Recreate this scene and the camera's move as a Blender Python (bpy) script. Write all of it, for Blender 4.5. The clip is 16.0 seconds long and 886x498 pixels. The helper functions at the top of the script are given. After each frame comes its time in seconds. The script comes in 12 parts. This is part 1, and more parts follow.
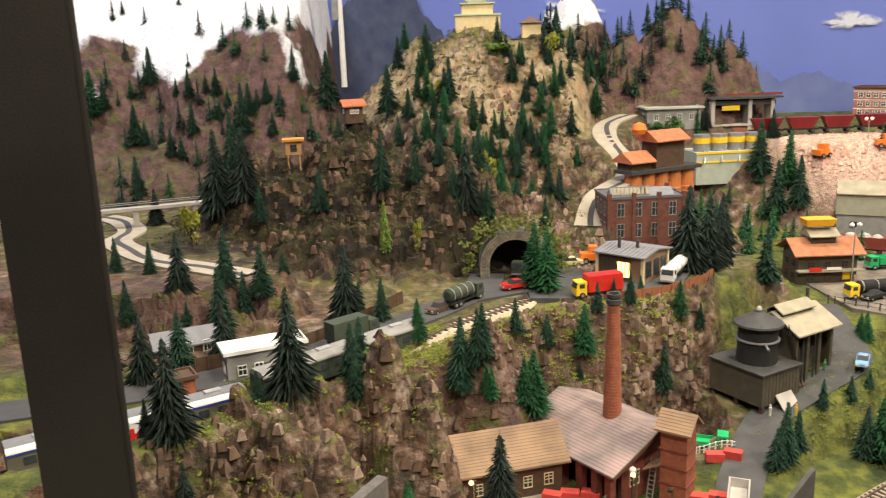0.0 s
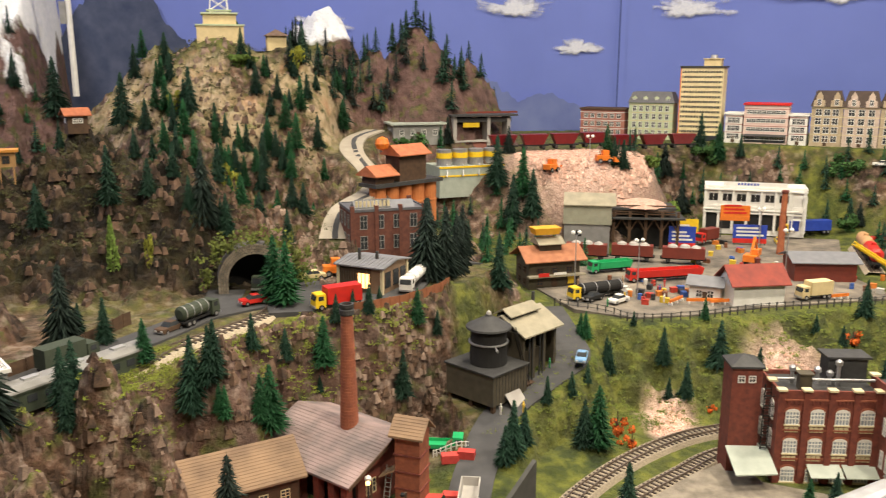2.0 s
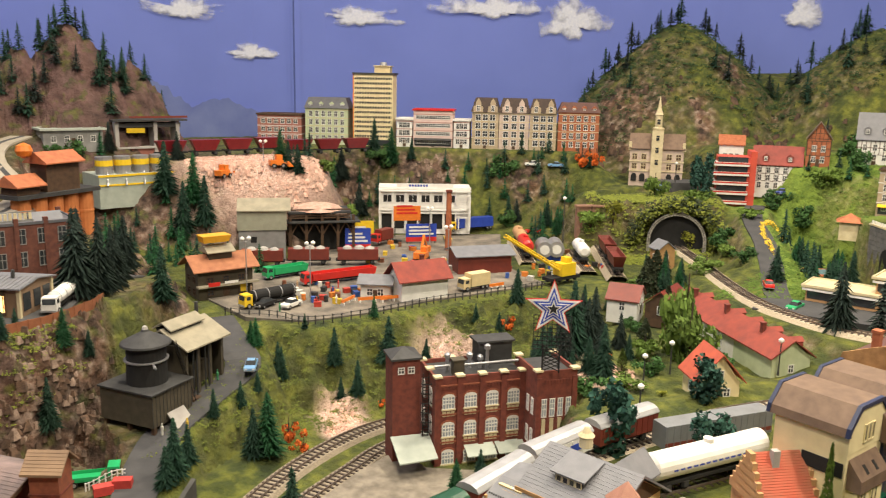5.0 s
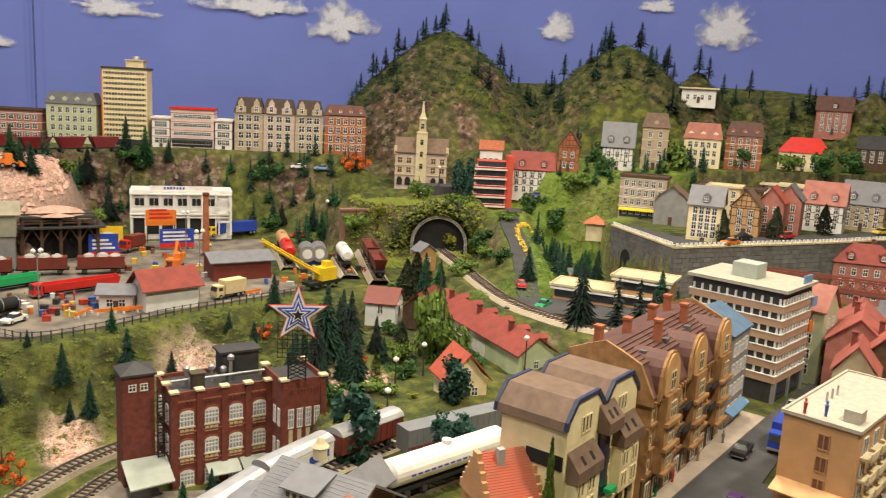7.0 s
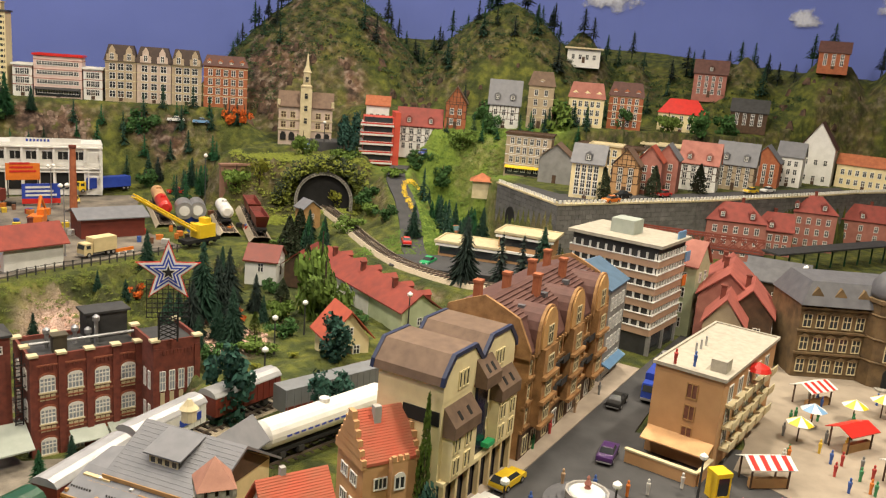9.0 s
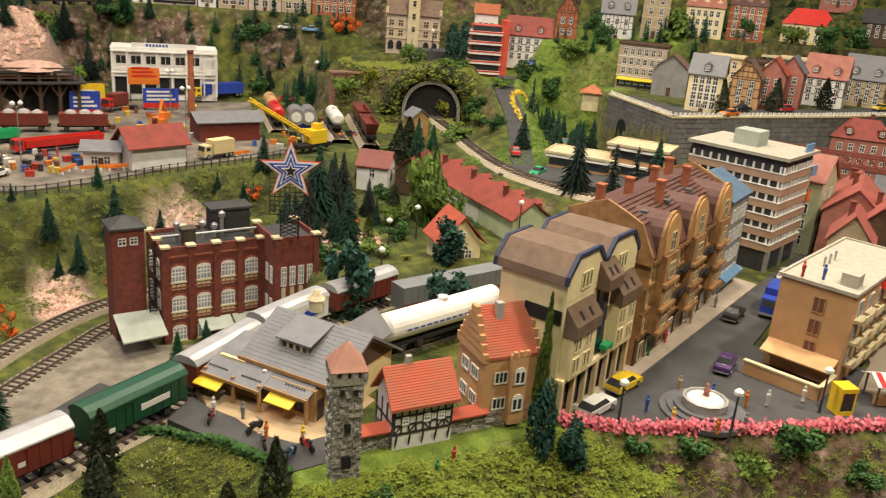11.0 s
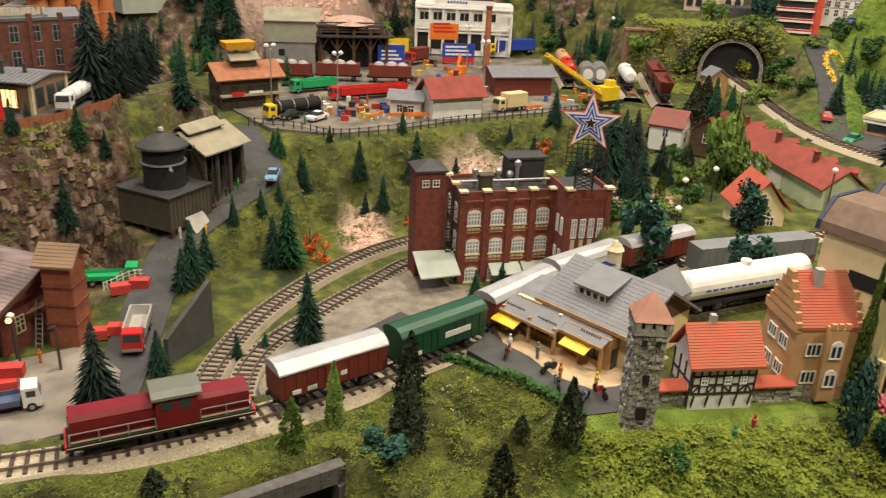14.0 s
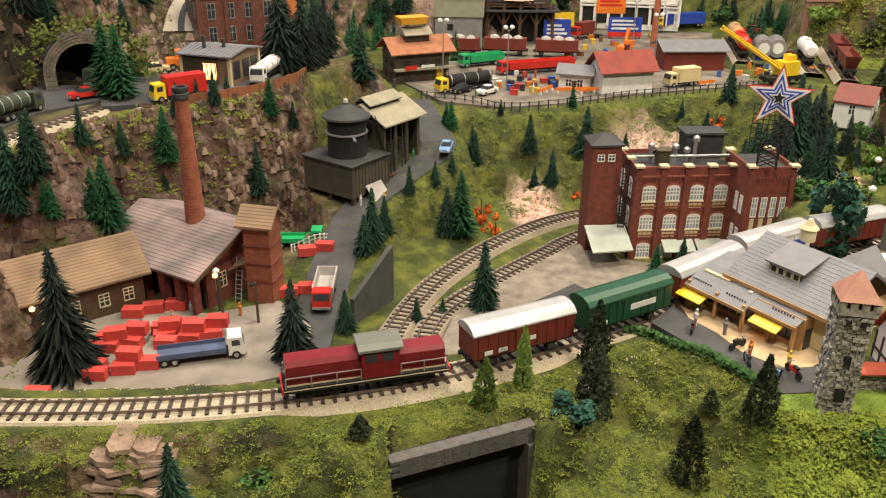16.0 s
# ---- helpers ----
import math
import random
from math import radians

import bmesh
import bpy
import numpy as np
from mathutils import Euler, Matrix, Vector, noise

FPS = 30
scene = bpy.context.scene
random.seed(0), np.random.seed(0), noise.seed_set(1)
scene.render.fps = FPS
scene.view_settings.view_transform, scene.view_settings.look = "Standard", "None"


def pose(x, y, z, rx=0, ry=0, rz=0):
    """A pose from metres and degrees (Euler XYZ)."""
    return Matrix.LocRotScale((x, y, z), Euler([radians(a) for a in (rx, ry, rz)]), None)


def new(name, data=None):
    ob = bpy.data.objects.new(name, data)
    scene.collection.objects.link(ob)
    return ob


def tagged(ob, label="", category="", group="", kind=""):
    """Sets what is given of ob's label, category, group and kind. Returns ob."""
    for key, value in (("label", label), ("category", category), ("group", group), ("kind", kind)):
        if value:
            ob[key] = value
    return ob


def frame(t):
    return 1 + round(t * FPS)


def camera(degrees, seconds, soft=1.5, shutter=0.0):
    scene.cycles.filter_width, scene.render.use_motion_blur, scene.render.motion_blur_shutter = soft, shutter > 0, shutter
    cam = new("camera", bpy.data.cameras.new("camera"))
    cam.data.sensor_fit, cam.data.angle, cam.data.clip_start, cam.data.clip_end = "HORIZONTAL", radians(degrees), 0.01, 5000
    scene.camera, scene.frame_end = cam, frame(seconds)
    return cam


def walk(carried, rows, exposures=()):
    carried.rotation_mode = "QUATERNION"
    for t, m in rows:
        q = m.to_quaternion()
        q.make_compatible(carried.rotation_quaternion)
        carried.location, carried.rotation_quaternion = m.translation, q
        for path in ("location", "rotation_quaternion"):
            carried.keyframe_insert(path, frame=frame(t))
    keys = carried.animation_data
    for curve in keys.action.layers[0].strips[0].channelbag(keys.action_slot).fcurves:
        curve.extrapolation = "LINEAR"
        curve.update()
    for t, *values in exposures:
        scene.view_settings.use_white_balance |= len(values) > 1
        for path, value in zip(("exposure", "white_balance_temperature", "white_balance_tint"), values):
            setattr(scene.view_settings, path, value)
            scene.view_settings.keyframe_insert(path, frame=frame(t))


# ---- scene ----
cam = camera(55.8, 16.0, 1.15, 0.25)
METRES, EYE = 0.40, 0.483
ROWS = [
    (0.0, 0.0, 0.0, 0.0, -0.46, -13.43, 1.95),
    (0.5, 0.0402, 0.0036, -0.0074, -3.73, -13.07, 1.33),
    (1.0, 0.0641, 0.0071, -0.0158, -6.97, -12.76, 1.0),
    (1.5, 0.1021, 0.0078, -0.0225, -11.14, -12.62, 0.55),
    (2.0, 0.1356, -0.0025, -0.0272, -15.95, -12.49, -0.05),
    (2.5, 0.1731, -0.0152, -0.0314, -20.35, -12.36, -0.51),
    (3.0, 0.1984, -0.0222, -0.0362, -24.12, -12.02, -0.81),
    (3.5, 0.2296, -0.0226, -0.0392, -27.41, -11.83, -0.84),
    (6.0, 0.4065, -0.0579, -0.0666, -42.88, -11.5, -1.84),
    (6.5, 0.4667, -0.0669, -0.0713, -46.88, -11.22, -2.4),
    (7.0, 0.4952, -0.0668, -0.0785, -50.44, -10.8, -3.07),
    (7.5, 0.5297, -0.068, -0.0808, -54.53, -10.4, -3.62),
    (8.0, 0.5625, -0.0677, -0.0851, -58.33, -10.14, -4.06),
    (10.5, 0.5498, -0.0383, -0.1428, -53.75, -18.39, -3.97),
    (11.0, 0.5084, -0.0137, -0.1572, -51.12, -19.09, -4.47),
    (11.5, 0.477, 0.0113, -0.1695, -48.32, -19.83, -4.68),
    (12.0, 0.4773, 0.0266, -0.1802, -45.37, -20.64, -4.36),
    (12.5, 0.4868, 0.0448, -0.2011, -42.45, -21.44, -4.14),
    (13.0, 0.4775, 0.0516, -0.2081, -39.76, -21.64, -3.87),
    (13.5, 0.4622, 0.0464, -0.2077, -36.7, -21.88, -3.18),
    (14.0, 0.4311, 0.0417, -0.2052, -32.8, -22.56, -2.49),
    (14.5, 0.3711, 0.0379, -0.2081, -29.4, -22.94, -2.14),
    (15.0, 0.3318, 0.0403, -0.215, -26.23, -23.49, -1.49),
    (15.5, 0.3091, 0.05, -0.2129, -24.09, -24.13, -1.03),
    (16.0, 0.3032, 0.0497, -0.2069, -23.27, -24.37, -0.56),
]
walk(cam, [(t, pose(0, 0, EYE) @ pose(METRES * x, METRES * y, METRES * z, 90 + pitch, roll, yaw)) for t, x, y, z, yaw, pitch, roll in ROWS],
     [(0, 0.6), (1.2, 0.38), (3.0, 0.46), (3.5, 0.45), (6, 0.25), (8, 0.11), (11, 0.04), (13.5, 0.04), (16, 0.26)])

# ---- light: a closed exhibition room with ceiling lamps ----
world = bpy.data.worlds.new("room_air")
world.use_nodes = True
world.node_tree.nodes["Background"].inputs[0].default_value = (0.75, 0.8, 0.9, 1)
world.node_tree.nodes["Background"].inputs[1].default_value = 0.006
scene.world = world
scene.view_settings.exposure = 0.2


def ceiling_lamp(x, y, z, sx, sy, watts, colour):
    data = bpy.data.lights.new("ceiling_lamp", "AREA")
    data.shape, data.size, data.size_y, data.energy, data.color = "RECTANGLE", sx, sy, watts, colour
    new("ceiling_lamp", data).matrix_world = pose(x, y, z)


WARM = (1.0, 0.88, 0.70)
ceiling_lamp(-0.05, -0.25, 1.65, 0.14, 0.14, 19, WARM)
ceiling_lamp(1.2, -0.45, 1.6, 0.14, 0.14, 26, WARM)
ceiling_lamp(0.5, 0.75, 1.8, 0.16, 0.16, 18, WARM)
ceiling_lamp(1.6, 0.6, 1.9, 0.18, 0.18, 22, WARM)
ceiling_lamp(1.0, 1.7, 1.95, 0.2, 0.2, 22, WARM)
ceiling_lamp(-0.9, 1.9, 1.9, 0.2, 0.2, 20, (1.0, 0.93, 0.87))
ceiling_lamp(2.2, 1.2, 1.95, 0.2, 0.2, 12, WARM)

# ---- units and mesh helpers: all plan numbers below are centimetres ----
U = 0.01
rnd = random.Random(7)


def mat(name, a, b=None, scale=200.0, rough=0.7, metal=0.0, bump=0.15, fine=1500.0, emit=0.0, island=0.0):
    """A surface in two tones that mix at two scales, with a fine relief."""
    m = bpy.data.materials.new(name)
    m.use_nodes = True
    nt = m.node_tree
    n, l = nt.nodes, nt.links
    p = n["Principled BSDF"]
    p.inputs["Roughness"].default_value, p.inputs["Metallic"].default_value = rough, metal
    b = b or tuple(c * 0.75 for c in a)
    co = n.new("ShaderNodeTexCoord")
    geo = n.new("ShaderNodeNewGeometry")
    n1, n2, mixf, cm = n.new("ShaderNodeTexNoise"), n.new("ShaderNodeTexNoise"), n.new("ShaderNodeMath"), n.new("ShaderNodeMix")
    n1.inputs["Scale"].default_value, n1.inputs["Detail"].default_value = scale, 4
    n2.inputs["Scale"].default_value, n2.inputs["Detail"].default_value = fine, 3
    l.new(geo.outputs["Position"], n1.inputs["Vector"])
    l.new(geo.outputs["Position"], n2.inputs["Vector"])
    mixf.operation = "MULTIPLY_ADD"
    l.new(n1.outputs[0], mixf.inputs[0])
    mixf.inputs[1].default_value = 2.4
    l.new(n2.outputs[0], mixf.inputs[2])
    ramp = n.new("ShaderNodeMapRange")
    ramp.inputs[1].default_value, ramp.inputs[2].default_value = 1.2, 2.2
    l.new(mixf.outputs[0], ramp.inputs[0])
    cm.data_type = "RGBA"
    cm.inputs[6].default_value, cm.inputs[7].default_value = (*a, 1), (*b, 1)
    l.new(ramp.outputs[0], cm.inputs[0])
    out = cm.outputs[2]
    if island:
        hs, info, add, rg = n.new("ShaderNodeHueSaturation"), n.new("ShaderNodeObjectInfo"), n.new("ShaderNodeMath"), n.new("ShaderNodeMapRange")
        l.new(info.outputs["Random"], add.inputs[0])
        l.new(geo.outputs["Random Per Island"], add.inputs[1])
        l.new(add.outputs[0], rg.inputs[0])
        rg.inputs[2].default_value, rg.inputs[3].default_value, rg.inputs[4].default_value = 2.0, 1 - island, 1 + island
        l.new(rg.outputs[0], hs.inputs["Value"])
        l.new(out, hs.inputs["Color"])
        out = hs.outputs[0]
    l.new(out, p.inputs["Base Color"])
    if bump:
        bp = n.new("ShaderNodeBump")
        bp.inputs["Strength"].default_value, bp.inputs["Distance"].default_value = bump, 0.0008
        l.new(n2.outputs[0], bp.inputs["Height"])
        l.new(bp.outputs[0], p.inputs["Normal"])
    if emit:
        p.inputs["Emission Color"].default_value, p.inputs["Emission Strength"].default_value = (*a, 1), emit
    return m


class Mesh:
    """Collects boxes, prisms and lathes, in centimetres, into one mesh."""

    def __init__(self):
        self.v, self.f = [], []

    def add(self, v, f):
        o = len(self.v)
        self.v += [tuple(p) for p in v]
        self.f += [tuple(i + o for i in q) for q in f]
        return self

    def box(self, x0, x1, y0, y1, z0, z1):
        return self.add([(x, y, z) for z in (z0, z1) for x, y in ((x0, y0), (x1, y0), (x1, y1), (x0, y1))],
                        [(3, 2, 1, 0), (4, 5, 6, 7), (0, 1, 5, 4), (1, 2, 6, 5), (2, 3, 7, 6), (3, 0, 4, 7)])

    def prism(self, pts, z0, z1):
        """An upright prism over a plan outline that runs anticlockwise."""
        k = len(pts)
        return self.add([(x, y, z0) for x, y in pts] + [(x, y, z1) for x, y in pts],
                        [tuple(range(k - 1, -1, -1)), tuple(range(k, 2 * k))] + [(i, (i + 1) % k, k + (i + 1) % k, k + i) for i in range(k)])

    def extrude_y(self, pts, y0, y1):
        """A profile in x, z (clockwise seen from the front) drawn along y."""
        k = len(pts)
        return self.add([(x, y0, z) for x, z in pts] + [(x, y1, z) for x, z in pts],
                        [tuple(range(k)), tuple(range(2 * k - 1, k - 1, -1))] + [((i + 1) % k, i, k + i, k + (i + 1) % k) for i in range(k)])

    def extrude_x(self, pts, x0, x1):
        k = len(pts)
        return self.add([(x0, y, z) for y, z in pts] + [(x1, y, z) for y, z in pts],
                        [tuple(range(k - 1, -1, -1)), tuple(range(k, 2 * k))] + [(i, (i + 1) % k, k + (i + 1) % k, k + i) for i in range(k)])

    def lathe(self, rings, n=14, cx=0.0, cy=0.0):
        """Rings of (radius, z) from below to above."""
        v, f = [], []
        for r, z in rings:
            v += [(cx + r * math.cos(2 * math.pi * i / n), cy + r * math.sin(2 * math.pi * i / n), z) for i in range(n)]
        for j in range(len(rings) - 1):
            f += [(j * n + i, j * n + (i + 1) % n, (j + 1) * n + (i + 1) % n, (j + 1) * n + i) for i in range(n)]
        f += [tuple(range(n - 1, -1, -1)), tuple(range((len(rings) - 1) * n, len(rings) * n))]
        return self.add(v, f)

    def tube_x(self, r, x0, x1, cy=0.0, cz=0.0, n=12, caps=0.0):
        rings = [(r * 0.6, x0 - caps), (r, x0), (r, x1), (r * 0.6, x1 + caps)] if caps else [(r, x0), (r, x1)]
        v, f = [], []
        for q, x in rings:
            v += [(x, cy + q * math.cos(2 * math.pi * i / n), cz + q * math.sin(2 * math.pi * i / n)) for i in range(n)]
        for j in range(len(rings) - 1):
            f += [(j * n + i, j * n + (i + 1) % n, (j + 1) * n + (i + 1) % n, (j + 1) * n + i) for i in range(n)]
        f += [tuple(range(n - 1, -1, -1)), tuple(range((len(rings) - 1) * n, len(rings) * n))]
        return self.add(v, f)

    def tube_y(self, r, y0, y1, cx=0.0, cz=0.0, n=12):
        v = [(cx + r * math.sin(2 * math.pi * i / n), y, cz + r * math.cos(2 * math.pi * i / n)) for y in (y0, y1) for i in range(n)]
        f = [(i, (i + 1) % n, n + (i + 1) % n, n + i) for i in range(n)] + [tuple(range(n - 1, -1, -1)), tuple(range(n, 2 * n))]
        return self.add(v, f)

    def rod(self, a, b, r=0.05, n=5):
        a, b = Vector(a), Vector(b)
        d = (b - a).normalized()
        s = d.orthogonal().normalized()
        t = d.cross(s)
        v = [tuple(p + (s * math.cos(2 * math.pi * i / n) + t * math.sin(2 * math.pi * i / n)) * r) for p in (a, b) for i in range(n)]
        return self.add(v, [(i, (i + 1) % n, n + (i + 1) % n, n + i) for i in range(n)] + [tuple(range(n - 1, -1, -1)), tuple(range(n, 2 * n))])

    def data(self, name, material, smooth=False):
        me = bpy.data.meshes.new(name)
        me.from_pydata([(x * U, y * U, z * U) for x, y, z in self.v], [], self.f)
        me.materials.append(material)
        if smooth:
            me.shade_smooth()
        me.update()
        return me


def thing(name, label, category, x, y, z, rz=0, group="", kind=""):
    ob = new(name)
    ob.empty_display_size = 0.01
    ob.matrix_world = pose(x * U, y * U, z * U, 0, 0, rz)
    return tagged(ob, label, category, group, kind)


def part(name, m, material, parent, label="", at=(0, 0, 0), rz=0, smooth=False):
    """Links a Mesh, or shared mesh data, as one object under a thing or a part."""
    data = m if isinstance(m, bpy.types.Mesh) else m.data(name, material, smooth)
    ob = new(name, data)
    ob.parent = parent
    ob.matrix_basis = pose(at[0] * U, at[1] * U, at[2] * U, 0, 0, rz)
    if label:
        ob["label"] = label
    return ob


def single(name, m, material, label, category, x=0, y=0, z=0, rz=0, group="", kind="", smooth=False):
    """A thing that is one plain mesh."""
    data = m if isinstance(m, bpy.types.Mesh) else m.data(name, material, smooth)
    ob = new(name, data)
    ob.matrix_world = pose(x * U, y * U, z * U, 0, 0, rz)
    return tagged(ob, label, category, group, kind)


# ---- terrain ----
def ease(t):
    t = np.clip(t, 0, 1)
    return t * t * (3 - 2 * t)


def line_field(x, y, pts):
    """Distance to a polyline of (x, y, z), and z at the nearest place."""
    best, zz = np.full(np.shape(x), 1e9), np.zeros(np.shape(x))
    for (ax, ay, az), (bx, by, bz) in zip(pts, pts[1:]):
        dx, dy = bx - ax, by - ay
        t = np.clip(((x - ax) * dx + (y - ay) * dy) / (dx * dx + dy * dy), 0, 1)
        d = np.hypot(x - ax - t * dx, y - ay - t * dy)
        near = d < best
        best, zz = np.where(near, d, best), np.where(near, az + t * (bz - az), zz)
    return best, zz


def area_field(x, y, pts):
    """Distance outside a plan outline; negative inside."""
    d, _ = line_field(x, y, [(a, b, 0) for a, b in pts + pts[:1]])
    inside = np.zeros(np.shape(x), bool)
    for (ax, ay), (bx, by) in zip(pts, pts[1:] + pts[:1]):
        if ay != by:
            inside ^= ((ay > y) != (by > y)) & (x < (bx - ax) * (y - ay) / (by - ay) + ax)
    return np.where(inside, -d, d)


NEAR_TRACK = [(-9, 74, -0.8), (2, 68.3, -0.8), (15, 63.4, -0.8), (28, 60.3, -0.8), (40, 59.4, -0.8), (57, 60.7, -0.8), (69, 63.4, -0.8), (79, 65.8, -0.8),
              (90, 66.2, -0.8), (102, 65.6, -0.8), (114, 65.4, -0.8), (140, 58, -0.8)]
LOW_OUTER = [(98, 110, -11.5), (84.5, 110.3, -11.5), (75.5, 109, -11.5), (64.5, 104.5, -11.5), (53.5, 97.5, -11.5), (46, 90.5, -11.5), (40.5, 83, -11.5), (37.5, 73, -11.5), (36.6, 65, -11.5)]
LOW_INNER = [(98, 104.5, -11.5), (80, 102.8, -11.5), (70, 98.7, -11.5), (59, 93.5, -11.5), (49, 87.5, -11.5), (43.5, 80, -11.5), (41.5, 72, -11.5), (40.8, 65, -11.5)]
BACK_TRACK = [(187.6, 134.6, 4), (183, 128, 4), (175.5, 117.4, 4), (165, 103.5, 4), (156.5, 90.5, 4), (152.5, 80, 4), (151.5, 70, 4), (155, 61, 4), (165, 53, 4)]
COACH_TRACK = [(-70, 71, 3), (-40.7, 88.7, 3), (-26.8, 98.1, 3.3), (-19.4, 104.2, 3.8), (-12, 111.0, 4.6), (-5, 116.4, 6), (0, 121, 7), (14, 133, 7.6), (15, 150, 7.6)]
LEFT_ROAD = [(-80, 90, 6.5), (-40, 100, 7), (-24, 108, 7.3), (-8, 121, 7.8), (2, 132, 8), (6.5, 141, 8), (8, 148, 8)]
HUT_ROAD = [(2, 133, 8), (14, 138, 8.2), (24, 137, 8.2), (34, 150, 8.4), (46, 158, 8), (58, 166, 6), (66, 172, 3)]
HILL_ROAD = [(30, 168, 12), (34, 178, 16.5), (43, 189, 19), (44.5, 200, 21), (41.5, 209, 25.5), (44, 219, 28), (51, 227, 29.5)]
YARD_ROAD = [(30, 84, -11), (36, 96, -11), (41, 106, -9.6), (48, 115.5, -6.6), (57, 121, -4.4), (65, 126, -2.4), (66, 134, 0.2), (68, 145, 1)]
VALLEY_ROAD = [(-75.3, 183.8, 14.4), (-69.6, 178.7, 14.4), (-63.2, 167.4, 14.4), (-62.9, 158.0, 14.4), (-56.4, 148.6, 14.4), (-48.6, 140.5, 14.4), (-38.5, 134.0, 14.4), (-31.4, 129.0, 14.4)]
TOWN_ROAD = [(160, 84, 3.4), (166, 91.6, 3.6), (178, 101, 6.5), (187, 109, 9.6), (195, 117, 11.6), (204, 124, 12.6), (216, 131, 13)]


def slope_height(x, y):
    r = np.hypot(x, y)
    return np.minimum(12 + 0.28 * (r - 215), 27 + 0.6 * np.maximum(0, r - 305))


def smooth_land(x, y):
    h = np.full(np.shape(x), -11.0)

    def pad(pts, z, fall):
        nonlocal h
        h = h + (z - h) * ease(1 - area_field(x, y, pts) / fall)

    def lane(pts, half, fall, lift=0.0):
        nonlocal h
        d, z = line_field(x, y, pts)
        h = h + (z + lift - h) * ease(1 - (d - half) / fall)

    def peak(cx, cy, top, r, sharp=1.5, low=4.0):
        nonlocal h
        d = np.clip(np.hypot(x - cx, y - cy) / r, 0, 1)
        g = low + (top - low) * (1 - d ** sharp) * (1 - 0.3 * d)
        k = np.clip(0.5 + (g - h) / 8, 0, 1)
        h = np.where(d < 1, h + (g - h) * k + 2.0 * k * (1 - k), h)

    pad([(-60, 75), (-10, 62), (20, 54), (55, 50), (62, 40), (80, 28), (100, 5), (110, -20), (-80, -20)], -5.5, 7)
    # upper yard and everything behind it
    pad([(66, 152), (74, 139), (81, 131), (92, 129.5), (108, 130.5), (122, 129.5), (138, 127), (146, 112), (143, 96), (140, 84), (140, 66), (200, 50), (330, 10), (330, 310), (0, 310), (62, 200)],
        np.clip(1 + (y - 135) * 0.045, 1, 4), 17)
    pad([(-140, 60), (-45, 72), (-24, 88), (-15, 100), (-1, 117), (14, 125), (30, 128.5), (41, 134), (50, 142), (60, 152), (62, 176), (58, 200), (-140, 200)], 7.8, 8)
    pad([(-120, 200), (-110, 126), (-62, 124), (-40, 122), (-30, 132), (-40, 152), (-60, 190)], 14.2, 9)
    # mountains on the side with the road tunnel
    for p in ((-18, 175, 36, 40, 1.1), (-34, 170, 30, 32, 1.1), (-2, 170, 31, 32, 1.2), (9, 163, 22, 20), (-12, 157, 18, 20), (24, 176, 20, 18), (11, 238, 56, 58, 1.6), (-4, 242, 52, 48, 1.3), (27, 236, 53, 46, 1.5),
              (22, 211, 35, 34, 1.2), (5, 207, 36, 34, 1.2), (42, 254, 50, 36), (68, 242, 56, 34, 1.4), (80, 236, 47, 24), (54, 240, 44, 34), (-62, 254, 40, 44, 1.2), (-94, 244, 34, 46, 1.2), (-122, 232, 38, 50, 1.2), (-40, 250, 44, 34, 1.2), (-76, 232, 26, 30),
              (48, 278, 66, 42, 2.4)):
        peak(*p)
    # snow massif that fills the corner of the room
    massif = (18 + 1.25 * (y - 226) + 3.5 * np.sin(x * 0.11 + 1.0) + 2.5 * np.sin(x * 0.23 + y * 0.1)) * ease((-30 - x) / 11)
    h = np.where((massif > h) & (x < -28), np.minimum(massif, 104), h)
    # rock heads beside the coaches
    for p in ((-7.6, 101, 13.6, 6.6, 2.4), (-3.2, 99.6, 9.5, 6), (-24.2, 90.8, 12.2, 4.5, 2.2), (-19, 86.5, 9.0, 8, 2.2), (-13, 83, 8.5, 7.5, 2.2), (-25, 82, 6.5, 7), (6, 115, 10, 10)):
        peak(*p, low=-12.0)
    pad([(72, 141), (80, 133), (138, 130.5), (142, 150), (166, 180), (140, 194), (106, 184), (70, 168)], 1.0, 8)
    # gravel hill and city terrace
    pad([(86, 210), (93, 203), (104, 200.5), (115, 202), (121, 207), (114, 216), (96, 218)], 22.0, 12)
    pad([(78, 214), (110, 208), (130, 233), (148, 227), (182, 207), (204, 176), (226, 172), (235, 310), (60, 310)], 23.5, 20)
    for p in ((68, 247, 58, 25, 1.8), (83, 245, 49, 17, 1.7), (55, 247, 51, 24, 1.5)):
        peak(*p, low=20.0)
    pad([(205, 170), (203, 158), (208, 146), (224, 138), (252, 150), (240, 196), (212, 180)], 17.4, 13)
    pad([(222, 138), (226, 120), (232, 100), (244, 70), (262, 36), (290, 0), (340, -20), (340, 200), (240, 190)], slope_height(x, y), 15)
    for p in ((258, 194, 66, 62, 1.8), (292, 141, 64, 56, 1.9), (238, 206, 50, 40, 1.4), (312, 102, 48, 34, 1.5), (324, 66, 52, 40, 1.3), (330, 40, 56, 44, 1.3), (338, 8, 74, 50, 1.2), (304, 118, 56, 36, 1.5)):
        peak(*p)
    pad([(176, 153), (184.5, 144.5), (195, 132), (207, 136), (210, 150), (203, 165), (178, 160)], 15.5, 9)
    # village dip between works and town
    pad([(100, 78), (108, 74), (128, 70), (137, 76), (139, 92), (139, 106), (126, 106), (112, 96)], -1.6, 9)
    pad([(88, 72), (112, 71), (112, 78), (100, 80), (92, 76)], -2, 6)
